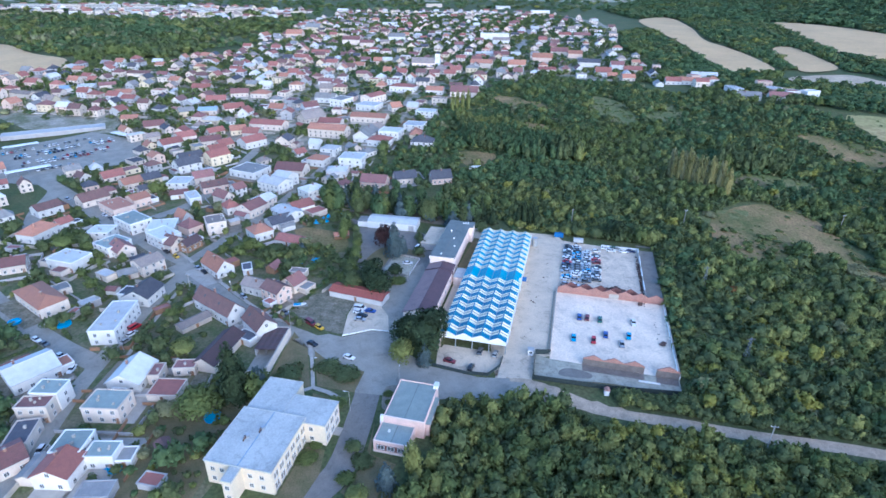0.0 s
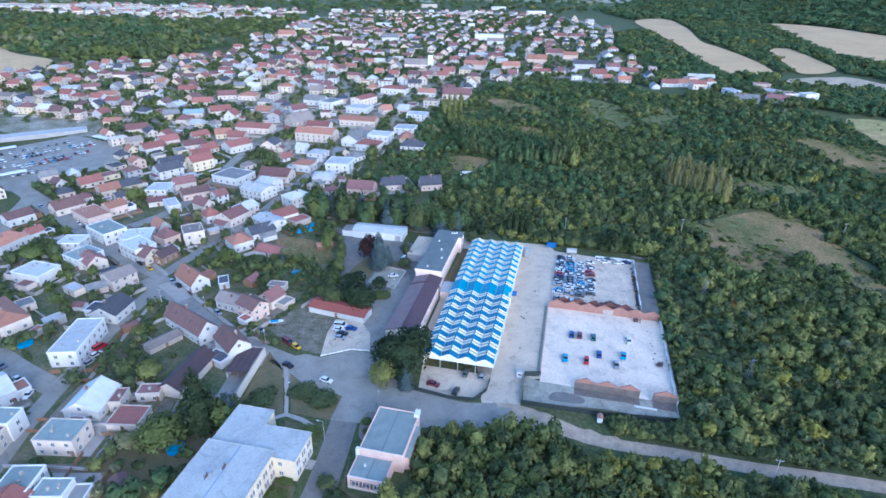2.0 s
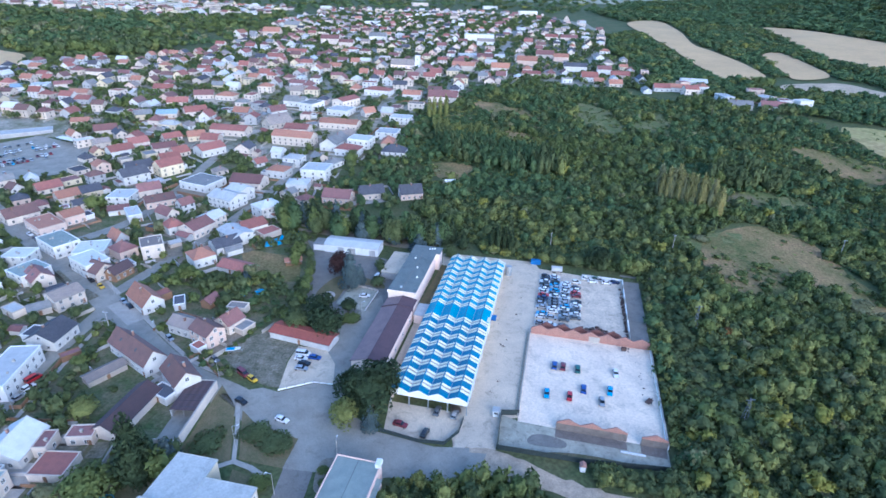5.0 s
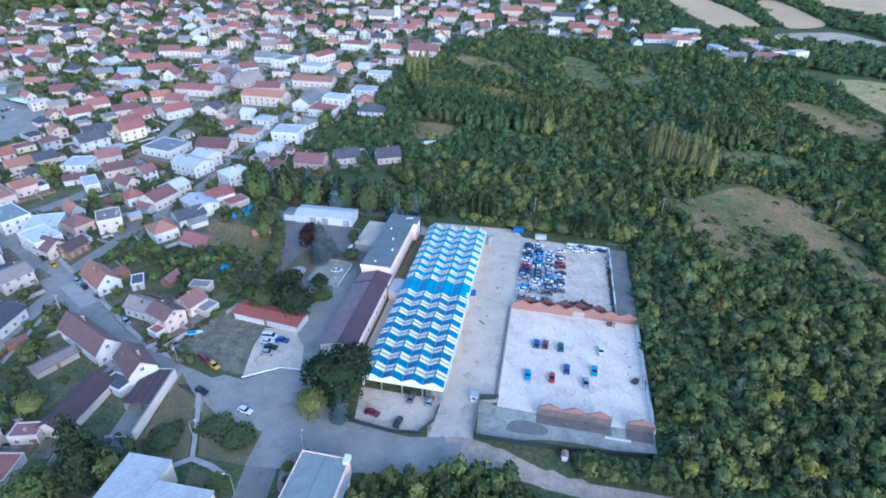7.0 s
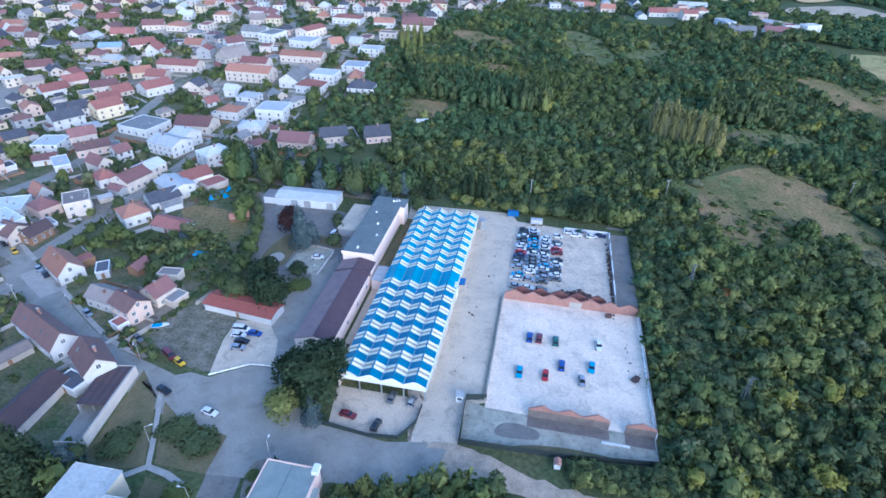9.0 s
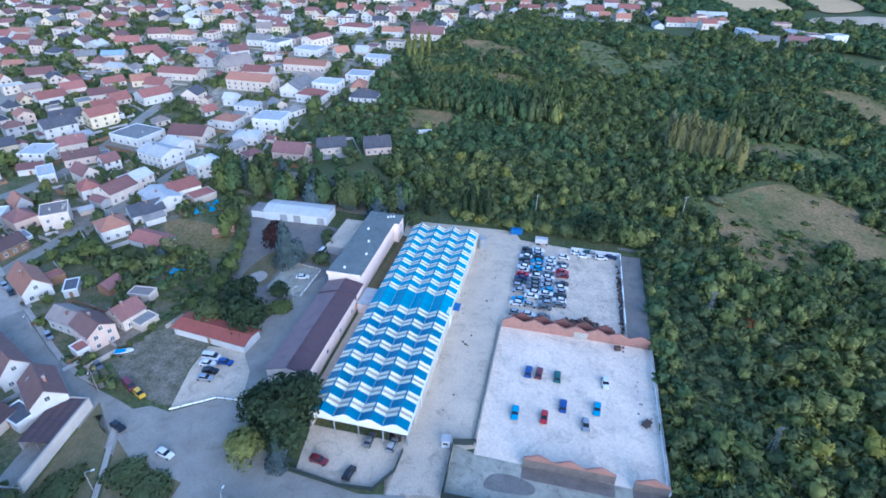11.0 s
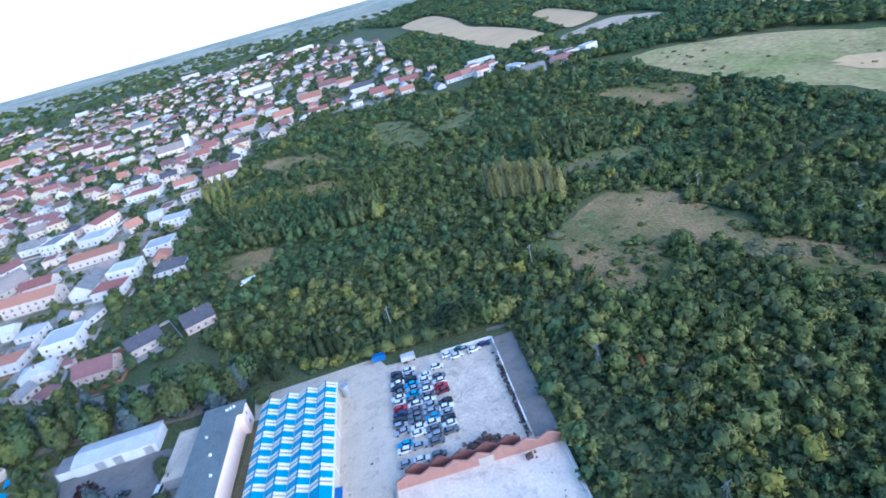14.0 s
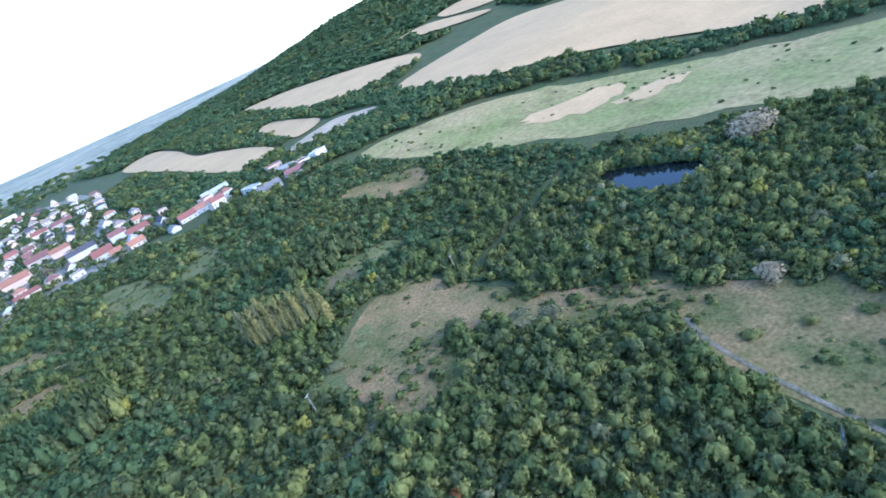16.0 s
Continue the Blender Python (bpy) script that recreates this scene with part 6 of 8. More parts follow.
def walled_yard(x, y, turn, L, W, roofed):
    """A yard with a long pale street wall; its north part lies under a dark shallow roof."""
    HOUSES.append((x, y, max(L, W) * 0.45))
    ob = thing("walled_yard", x, y, gz(x, y), turn, "dark roofed lean-to and yard behind a long pale wall", "yard")
    part("floor", boxes((-L / 2, -W / 2, 0.02, L / 2, W / 2, 0.2)), M["asphalt"], ob, "grey asphalt floor")
    part("street_wall", boxes((L / 2, -W / 2, 0, L / 2 + 0.35, W / 2, 3.3)), WALL["cream"], ob, "long pale rendered wall")
    part("coping", boxes((L / 2 - 0.05, -W / 2 - 0.05, 3.3, L / 2 + 0.4, W / 2 + 0.05, 3.4)), M["paving"], ob)
    part("end_wall", boxes((-L / 2, W / 2, 0, L / 2 + 0.35, W / 2 + 0.3, 3.2)), WALL["cream"], ob, "pale rendered wall")
    part("back_wall", boxes((-L / 2 - 0.3, W / 2 - roofed, 0, -L / 2, W / 2 + 0.3, 2.6)), WALL["grey"], ob, "grey rendered wall")
    part("garden_wall", boxes((-L / 2, -W / 2 - 0.25, 0, L / 2 + 0.35, -W / 2, 1.6)), WALL["cream"], ob, "low pale rendered wall")
    part("lean_to_roof", prism([(L / 2 - 0.02, 3.0), (-L / 2 - 0.5, 2.62), (-L / 2 - 0.5, 2.8), (L / 2 - 0.02, 3.2)], W / 2 - roofed, W / 2 - 0.02, "y"), ROOF["dkbrown"], ob, "dark brown sheet roof")
    for k in range(5):
        yy = W / 2 - roofed + (k + 0.5) * roofed / 5
        part("roof_batten", prism([(L / 2 - 0.05, 3.2), (-L / 2 - 0.5, 2.8), (-L / 2 - 0.5, 2.86), (L / 2 - 0.05, 3.26)], yy, yy + 0.09, "y"), ROOF["dark"], ob)
    for k in range(3):
        px = -L / 2 + 0.2 + k * (L - 0.6) / 2
        part("post", boxes((px, W / 2 - roofed + 0.1, 0.2, px + 0.15, W / 2 - roofed + 0.25, 2.7 + 0.05 * k)), M["wood_pole"], ob)


walled_yard(-79.6, -18.4, 8.5, 7.4, 22.9, 13.0)

# houses at the foot of the fields
house('flat', 131.7, 498.1, 29, 11, 9, 7.8, 7.8, 'red', 'peach', 1)
house('hip', 147.2, 482.8, 15, 10, 11, 7.0, 9.8, 'orange', 'white', 1)
house('flat', 196.4, 483.1, 1, 14, 10, 7.0, 7.0, 'red', 'peach', 1)
house('flat', 208.1, 437.1, 13, 12, 11, 7.0, 7.0, 'red', 'white', 1)
house('flat', 224.1, 436.0, 26, 14, 9, 7.8, 7.8, 'pale', 'white', 1)
house('gable', 133.6, 464.8, 12, 13, 11, 7.0, 9.8, 'red', 'cream', 1)

# ---- houses of the town ----
house('flat', -140.7, -18.7, -72.2, 20, 9.1, 6.1, 6.1, 'pale', 'white')
house('gable', -145.5, 1.9, -83.5, 11.3, 10.5, 4.0, 6.8, 'dark', 'white')
house('gable', -160.5, 22.9, 68.9, 10.3, 9.7, 5.2, 7, 'tan', 'cream')
house('hip', -181.0, -11.7, -21.6, 23.0, 10.1, 4.6, 7, 'orange', 'cream')
house('flat', -196.8, 18.0, -2.9, 14.5, 10.7, 5, 5, 'white', 'white')
house('gable', -114.0, -41.7, -79.2, 11.7, 10.5, 3.6, 6.8, 'white', 'white')
house('flat', -107.0, -39.1, 16.5, 3.6, 6.3, 4, 4, 'maroon', 'cream')
house('flat', -100.3, -33.9, 17.1, 7.0, 4.5, 3.5, 3.5, 'maroon', 'cream')
house('flat', -99.3, -44.5, 11.4, 9.2, 7.8, 2.8, 2.8, 'red', 'cream')
house('gable', -95.1, -23.2, -88.7, 18.9, 7.8, 3.2, 5.6, 'dkbrown', 'cream')
house('gable', -110.5, 0.3, -23.2, 22.1, 7.5, 4.6, 8.4, 'brown', 'white')
house('gable', -88.9, -7.3, -34.2, 11.9, 7.8, 5, 8.4, 'brown', 'white')
house('flat', -90.3, -13.8, -14.6, 7.3, 4.8, 3, 3, 'dark', 'white')
house('gable', -104.1, 18.3, -10.1, 12.7, 6.8, 4.0, 6.0, 'tan', 'white')
house('gable', -94.4, 15.1, -21.2, 9.5, 7.4, 5.6, 7.8, 'brown', 'peach')
house('gable', -115.0, -9.5, 66.1, 11.8, 4.7, 2.3, 3.3, 'tan', 'cream')
house('gable', -91.6, 24.2, 73.7, 7.4, 7.5, 4.2, 6.8, 'maroon', 'cream')
house('flat', -94.7, 34.8, 4.9, 7.2, 4.1, 3, 3, 'tan', 'cream')
house('gable', -130.9, 29.9, -28.8, 14.2, 8.0, 3.8, 7.6, 'orange', 'white')
house('gable', -107.3, 36.2, 83.8, 6.0, 4.3, 2.8, 4.4, 'maroon', 'wood')
house('gable', -246.1, 83.6, 67.0, 14.8, 10.5, 3.8, 7.2, 'brown', 'cream')
house('gable', -257.7, 64.5, 70.5, 12.4, 9.4, 4.2, 6.6, 'brown', 'white')
house('hip', -235.7, 38.7, -89.5, 15.3, 10.5, 4.6, 8, 'orange', 'white')
house('gable', -232.9, 50.5, 77.0, 7.2, 6.4, 4, 6, 'red', 'white')
house('gable', -243.4, 111.1, 60.6, 11.8, 10.5, 4.2, 6.8, 'orange', 'cream')
house('gable', -237.4, 120.3, 57.6, 10.2, 10.5, 4.4, 7, 'dark', 'yellow')
house('gable', -219.5, 88.0, 65.4, 9.3, 10.5, 5, 6.8, 'orange', 'peach')
house('flat', -223.8, 76.8, -24.5, 18.5, 11.6, 4.6, 4.6, 'orange', 'peach')
house('flat', -199.2, 59.9, -22.5, 17.3, 11.0, 6, 6, 'green', 'white')
house('flat', -171.2, 47.4, -21.7, 14.4, 9.8, 6.4, 6.4, 'white', 'white')
house('gable', -163.7, 44.3, -15.3, 8.1, 8.8, 4.2, 7, 'brown', 'cream')
house('gable', -156.3, 46.3, 80.9, 9.3, 5.3, 3.6, 6, 'dkbrown', 'wood')
house('flat', -157.0, 67.8, -47.5, 11.0, 9.2, 6.6, 6.6, 'tan', 'cream')
house('hip', -131.6, 66.5, 55.1, 9.6, 10.5, 4.6, 7.4, 'orange', 'white')
house('gable', -129.0, 81.2, 53.7, 11.8, 10.5, 3.8, 6.2, 'dark', 'white')
house('gable', -129.2, 90.6, -28.2, 14.8, 10.2, 5.2, 6.6, 'pale', 'white')
house('gable', -127.2, 101.7, 56.2, 12.0, 10.5, 4.6, 6.8, 'red', 'white')
house('flat', -117.3, 99.9, -29.4, 7.6, 9.7, 3, 3, 'red', 'cream')
house('hip', -130.6, 123.5, 61.3, 12.4, 10.5, 6.3, 8.6, 'white', 'white')
house('gable', -157.7, 130.0, -15.0, 16.4, 12.5, 6, 8, 'pale', 'white')
house('gable', -156.0, 140.0, -18.2, 11.4, 10.5, 6.4, 8.4, 'white', 'white')
house('gable', -151.4, 92.5, 77.2, 12.6, 10.5, 5, 7.6, 'maroon', 'cream')
house('gable', -149.9, 102.7, 75.6, 10.6, 9.4, 5.6, 7.4, 'white', 'cream')
house('gable', -161.8, 159.6, 3.6, 19.0, 12.5, 4.2, 7.6, 'maroon', 'cream')
house('hip', -152.8, 179.8, -2.5, 12.7, 10.5, 5, 7.2, 'orange', 'white')
house('hip', -131.7, 163.2, 12.6, 12.5, 10.5, 4.6, 6.6, 'white', 'white')
house('flat', -129.5, 184.8, 5.1, 15.9, 14.9, 6.6, 6.6, 'pale', 'white')
house('hip', -152.6, 200.7, -3.3, 11.5, 10.5, 5.6, 7.4, 'pale', 'white')
house('hip', -124.9, 228.2, -2.6, 16.6, 11.5, 5, 7.6, 'red', 'white')
house('flat', -122.2, 245.5, -0.9, 16.1, 13.6, 6.6, 6.6, 'white', 'white')
house('gable', -102.0, 152.0, 3.3, 15.9, 10.5, 3.8, 7.2, 'maroon', 'peach')
house('gable', -220.8, 165.6, 63.1, 14.5, 10.5, 6.6, 9.8, 'red', 'yellow')
house('gable', -231.4, 147.5, 61.7, 15.3, 10.5, 5.6, 9.2, 'dark', 'white')
house('gable', -272.8, 186.1, 61.1, 15.3, 10.5, 5, 8, 'red', 'white')
house('gable', -272.6, 202.9, 57.4, 12.9, 10.5, 5, 8, 'red', 'cream')
house('gable', -250.1, 200.9, 48.3, 14.9, 10.5, 4.2, 6.8, 'maroon', 'cream')
house('gable', -217.8, 205.1, 63.4, 17.4, 12.5, 5, 8, 'red', 'white')
house('flat', -187.2, 151.3, -10.1, 19.5, 17, 4.6, 4.6, 'grey', 'white')
house('gable', -197.7, 265.5, 59.3, 20.2, 12.5, 6, 10, 'tan', 'cream')
house('gable', -170.8, 239.2, -0.2, 30, 12.5, 6.6, 9.6, 'orange', 'cream')
house('gable', -152.8, 281.6, 2.1, 30, 12.5, 4.6, 7, 'orange', 'cream')
house('gable', -178.3, 260.6, 6.3, 18.0, 12.5, 5, 7.6, 'red', 'cream')
house('gable', -140.3, 239.4, 89.2, 22.9, 12.5, 5, 9, 'grey', 'white')
house('gable', -226.7, 246.8, 3.3, 27.9, 12.5, 4.6, 7.2, 'red', 'cream')
house('hip', -280.5, 330.6, 1.2, 17.2, 12.5, 4.2, 7, 'orange', 'cream')
house('flat', -193.6, 319.0, -14.0, 13.9, 17, 7, 7, 'grey', 'white')
house('hip', -154.1, 381.3, -2.5, 25.0, 12.5, 5, 7.2, 'red', 'white')
house('gable', -168.7, 334.7, 69.8, 21.6, 12.5, 7, 9, 'red', 'cream')
house('flat', -164.9, 314.1, -6.1, 18.3, 17, 5, 5, 'pale', 'white')
house('flat', -129.6, -56.5, 12.1, 8.5, 6.3, 6.6, 6.6, 'green', 'white')
house('flat', -128.9, -62.5, 16.7, 9.0, 5.0, 6, 6, 'maroon', 'cream')
house('flat', -110.0, -56.1, 11.3, 11.0, 8.2, 5.6, 5.6, 'green', 'cream')
house('flat', -106.6, -72.0, 15.2, 8.0, 8.0, 5.6, 5.6, 'green', 'white')
house('flat', -97.4, -71.8, 14.0, 7.7, 5.5, 4.8, 4.8, 'green', 'white')
house('gable', -104.3, -78.9, -78.7, 8.3, 9.5, 4.6, 7, 'red', 'white')
house('flat', -91.9, -70.1, 16.7, 4.3, 4.9, 2.8, 2.8, 'grey', 'white')
house('flat', -91.2, -81.6, 16.4, 8.2, 5.1, 2.8, 2.8, 'grey', 'grey')
house('flat', -189.5, 35.2, -15.5, 11.5, 11.7, 5.2, 5.2, 'green', 'white')
house('gable', -182.1, 32.5, -27.6, 10.7, 8.0, 4.4, 7.4, 'maroon', 'cream')
house('flat', -204.7, 45.5, 14.6, 10.7, 9.4, 5.2, 5.2, 'white', 'white')
house('gable', -217.0, 9.0, 39.1, 9.2, 9.0, 3.9, 6.2, 'maroon', 'cream')
house('gable', -165.0, 15.5, 50.4, 7.2, 6.0, 2.8, 4.0, 'grey', 'cream')
house('flat', -181.4, -2.1, 60.2, 5.6, 6.4, 3.0, 3.0, 'grey', 'cream')
house('flat', -162.1, -8.1, 64.1, 6.7, 4.0, 3.0, 3.0, 'pale', 'grey')
house('flat', -172.8, 12.1, -16.2, 7.6, 4.6, 3.0, 3.0, 'pale', 'cream')
house('flat', -124.5, -71.5, 25.5, 6.0, 9.7, 4.0, 4.0, 'dark', 'cream')
house('gable', -120.7, -78.9, 60.0, 7.0, 9.0, 3.9, 5.7, 'maroon', 'cream')
house('gable', -146.5, -48.4, 63.7, 13.5, 13.0, 4.4, 6.8, 'white', 'white')
house('flat', -118.1, 32.4, 35.3, 4.0, 6.7, 3.0, 3.0, 'dark', 'white')
house('gable', -62.9, 24.5, -5.8, 23.4, 7.0, 2.8, 3.6, 'scarlet', 'white')
house('gable', -92.4, 76.0, 31.3, 7.0, 4.0, 2.2, 3.0, 'orange', 'wood')
house('flat', -181.9, 60.2, 26.9, 12.9, 12.1, 4.3, 4.3, 'white', 'white')
house('gable', -237.1, 159.4, 53.6, 15.3, 9.5, 5.4, 8.9, 'dark', 'white')
house('gable', -229.0, 178.2, 53.0, 11.9, 9.5, 5.4, 8.9, 'red', 'yellow')
house('gable', -316.8, 224.3, 41.6, 15.4, 9.0, 3.9, 7.4, 'maroon', 'cream')
house('gable', -298.7, 198.3, 56.5, 10.3, 9.0, 3.9, 6.2, 'tan', 'cream')
house('gable', -283.7, 214.2, -81.0, 9.3, 9.0, 4.4, 7.4, 'red', 'cream')
house('gable', -208.4, 131.4, 49.2, 11.9, 9.0, 4.4, 7.4, 'maroon', 'cream')
house('flat', -213.9, 117.7, 15.0, 12.3, 13.3, 5.2, 5.2, 'pale', 'white')
house('gable', -192.8, 119.7, 49.1, 14.8, 9.0, 3.9, 6.2, 'brown', 'peach')
house('gable', -205.3, 104.1, 37.2, 9.7, 7.0, 3.0, 4.5, 'maroon', 'white')
house('flat', -193.2, 100.0, 48.5, 6.4, 12.8, 4.3, 4.3, 'pale', 'white')
house('flat', -386.0, 196.0, 44.0, 70.0, 13.0, 3.2, 3.2, 'pale', 'grey')
house('gable', -349.7, 236.9, 27.3, 13.1, 9.0, 3.9, 6.2, 'orange', 'yellow')
house('gable', -315.0, 263.3, 45.8, 12.5, 9.0, 4.4, 7.4, 'grey', 'yellow')
house('gable', -298.6, 271.7, 24.3, 15.5, 10.0, 3.9, 6.2, 'blue', 'cream')
house('gable', -169.5, 211.6, 1.0, 7.7, 8.0, 4.4, 6.8, 'white', 'white')
house('gable', -204.0, 277.0, 60.0, 17.7, 10.0, 4.8, 8.4, 'tan', 'cream')
house('gable', -244.0, 229.0, 40.6, 12.0, 9.0, 3.9, 6.9, 'orange', 'yellow')
house('hip', -92.8, 230.2, 5.0, 16.0, 12.0, 5.4, 9.5, 'dark', 'white')
house('flat', -109.5, 268.6, 2.2, 15.6, 14.6, 5.2, 5.2, 'pale', 'white')
house('flat', -109.8, 304.4, 0.7, 16.2, 13.2, 5.2, 5.2, 'pale', 'white')
house('gable', -85.9, 162.3, 31.0, 13.9, 9.0, 3.9, 7.4, 'dark', 'cream')
house('gable', -64.1, 168.0, 28.1, 12.8, 9.0, 3.9, 8.0, 'dark', 'peach')
house('gable', -113.3, 64.0, -8.6, 13.1, 8.0, 2.6, 4.3, 'red', 'white')
house('gable', -510.0, 283.2, -5.2, 26.0, 9.0, 3.9, 6.2, 'tan', 'cream')
house('gable', -482.9, 308.2, 47.4, 12.2, 9.0, 3.9, 6.2, 'blue', 'white')
house('flat', -470.3, 319.9, 30.4, 14.9, 16.0, 4.3, 4.3, 'white', 'white')
house('gable', -452.2, 328.1, 44.5, 15.4, 9.0, 3.9, 6.2, 'maroon', 'cream')
house('gable', -414.7, 307.6, 13.4, 16.5, 9.0, 3.9, 6.2, 'orange', 'peach')
house('gable', -455.9, 380.3, 11.0, 26.0, 9.0, 3.9, 6.2, 'brown', 'cream')
house('gable', -349.8, 338.2, 11.0, 18.7, 9.0, 3.9, 7.4, 'red', 'cream')
house('gable', -310.7, 302.6, 24.7, 17.4, 9.0, 3.9, 7.4, 'red', 'cream')
house('gable', -302.3, 328.6, 26.5, 16.6, 9.0, 3.9, 7.4, 'maroon', 'cream')
house('gable', -280.9, 282.8, 48.2, 17.4, 10.0, 3.9, 7.4, 'red', 'cream')
house('gable', -338.6, 378.5, -81.0, 19.2, 9.0, 3.9, 6.2, 'dark', 'cream')
house('gable', -365.6, 426.6, 7.0, 14.1, 8.0, 3.9, 6.2, 'red', 'white')
house('gable', -335.5, 528.0, 7.0, 20.1, 10.0, 3.9, 7.4, 'red', 'white')
house('gable', -328.2, 572.0, 3.0, 26.0, 10.0, 3.9, 7.4, 'red', 'white')
house('gable', -393.0, 554.3, -85.0, 22.0, 9.0, 3.9, 7.4, 'maroon', 'cream')
house('gable', -217.7, 435.0, 9.0, 11.8, 8.0, 3.9, 6.2, 'maroon', 'yellow')
house('gable', -239.8, 389.9, 3.0, 15.0, 9.0, 3.9, 6.2, 'maroon', 'white')
house('gable', -120.5, 375.9, 5.0, 16.4, 10.0, 4.4, 7.4, 'orange', 'white')
house('gable', -91.1, 374.8, 5.0, 26.0, 13.0, 4.8, 9.5, 'maroon', 'cream')
house('gable', -141.3, 314.6, 44.7, 10.0, 9.0, 3.9, 7.4, 'orange', 'cream')
house('gable', -212.0, 327.5, -0.1, 19.7, 10.0, 4.8, 8.4, 'grey', 'white')
house('gable', -214.9, 297.8, 51.9, 13.6, 9.0, 4.8, 8.4, 'maroon', 'white')
house('gable', -442.8, 722.6, 9.0, 26.0, 16.0, 6.8, 12.6, 'orange', 'peach')
house('gable', -448.7, 807.4, 1.0, 26.0, 16.0, 6.8, 12.6, 'grey', 'yellow')
house('gable', -325.9, 675.0, 11.0, 26.0, 14.0, 7.8, 12.4, 'maroon', 'cream')
house('gable', -294.4, 657.0, 7.0, 20.3, 12.0, 6.8, 10.3, 'maroon', 'cream')
house('gable', -487.9, 704.4, -87.0, 23.4, 12.0, 4.8, 9.5, 'orange', 'white')
house('gable', -102.7, 533.9, 1.0, 26.0, 12.0, 5.8, 9.3, 'orange', 'cream')
house('gable', -61.0, 540.0, 3.0, 20.6, 10.0, 4.8, 9.5, 'orange', 'cream')
house('gable', -35.1, 595.1, 1.0, 24.4, 11.0, 5.8, 10.5, 'orange', 'peach')
house('gable', -17.1, 656.6, 3.0, 23.2, 10.0, 4.8, 9.5, 'maroon', 'cream')
house('gable', 4.3, 636.9, 7.0, 18.7, 11.0, 5.8, 9.3, 'orange', 'peach')
house('gable', 23.0, 572.3, 7.0, 26.0, 11.0, 5.8, 9.3, 'dark', 'white')
house('gable', 38.7, 513.3, 7.0, 17.2, 11.0, 4.8, 9.5, 'red', 'white')
house('gable', 55.8, 563.1, 7.0, 15.4, 10.0, 5.8, 9.3, 'maroon', 'white')
house('gable', 72.6, 543.4, 5.0, 20.3, 10.0, 3.9, 7.4, 'red', 'cream')
house('gable', 52.1, 662.3, -83.0, 26.0, 10.0, 4.8, 8.4, 'tan', 'white')
house('gable', -23.9, 518.3, 11.0, 20.0, 9.0, 3.9, 6.2, 'red', 'cream')
house('gable', -90.0, 611.7, 9.0, 20.3, 10.0, 4.8, 8.4, 'maroon', 'cream')
house('flat', -112.1, 619.8, 17.9, 26.4, 16.0, 5.2, 5.2, 'white', 'grey')
house('flat', -125.8, 783.4, 11.9, 45.0, 16.0, 8.7, 8.7, 'white', 'white')
house('gable', 9.9, 828.5, 1.0, 26.0, 11.0, 4.8, 8.4, 'maroon', 'cream')
house('gable', -17.1, 828.1, 5.0, 19.9, 10.0, 4.8, 8.4, 'red', 'cream')
house('flat', -100.2, 1360.7, 20.4, 45.0, 16.0, 7.8, 7.8, 'white', 'white')
house('flat', -214.5, 1506.2, 19.5, 39.2, 16.0, 7.8, 7.8, 'white', 'white')
house('flat', -413.4, 1513.5, 26.1, 45.0, 16.0, 8.7, 8.7, 'white', 'cream')
house('hip', -328.5, 1095.6, 5.0, 16.0, 14.0, 5.8, 10.5, 'red', 'cream')
house('gable', -307.0, 907.7, 89.0, 25.5, 9.0, 4.8, 8.4, 'red', 'peach')
house('flat', -345.4, 916.0, 10.0, 26.4, 16.0, 6.1, 6.1, 'white', 'white')
house('gable', -572.5, 1233.0, 1.0, 26.0, 12.0, 4.8, 8.4, 'white', 'cream')
house('gable', -108.2, 737.6, 5.0, 26.0, 12.0, 5.8, 9.3, 'tan', 'white')
house('gable', -274.3, 736.7, 11.0, 25.4, 14.0, 5.8, 10.5, 'grey', 'white')
house('hip', -228.1, 1090.4, 5.0, 16.0, 12.0, 8.7, 14.6, 'tan', 'cream')
house('gable', 93.4, 525.1, -83.0, 17.6, 8.0, 3.9, 7.4, 'dark', 'white')
house('gable', 108.9, 480.2, 7.0, 15.5, 9.0, 3.9, 7.4, 'red', 'white')
house('gable', 125.5, 483.6, 1.0, 18.1, 9.0, 4.4, 7.4, 'orange', 'white')
house('gable', 145.1, 517.2, -1.0, 26.0, 11.0, 5.8, 8.2, 'white', 'white')
house('flat', 161.8, 449.5, -72.8, 18.8, 9.6, 5.2, 5.2, 'pale', 'white')
house('flat', 196.2, 451.7, -51.3, 13.9, 16.0, 6.1, 6.1, 'pale', 'peach')
house('gable', 168.8, 420.7, -1.0, 19.8, 10.0, 3.9, 7.4, 'grey', 'white')
house('gable', 196.3, 424.8, -1.0, 20.0, 9.0, 3.9, 7.4, 'maroon', 'white')
house('gable', 93.6, 465.9, -83.0, 13.7, 8.0, 3.0, 5.2, 'grey', 'white')

# ---- far town: houses on plots along the streets ----
town = random.Random(21)
TOWN = [(-620, 290), (-540, 250), (-420, 240), (-330, 225), (-250, 215), (-160, 195), (-100, 235), (-95, 340), (-70, 430), (-20, 500), (60, 480), (95, 520), (110, 600), (60, 720), (70, 900), (40, 1150), (-80, 1350), (-300, 1400), (-560, 1250), (-520, 900), (-470, 700), (-450, 520), (-540, 420), (-600, 350)]
far_roofs = ["orange", "red", "maroon", "brown", "tan", "grey", "pale", "white", "dark", "red", "maroon", "brown", "orange", "red", "maroon", "brown", "tan", "grey", "dark"]
far_walls = ["cream", "white", "cream", "cream", "peach", "yellow", "white", "cream", "grey"]
FAR_WOODS = [(-800, 560), (-640, 470), (-515, 480), (-520, 560), (-590, 690), (-800, 800), (-920, 720)]


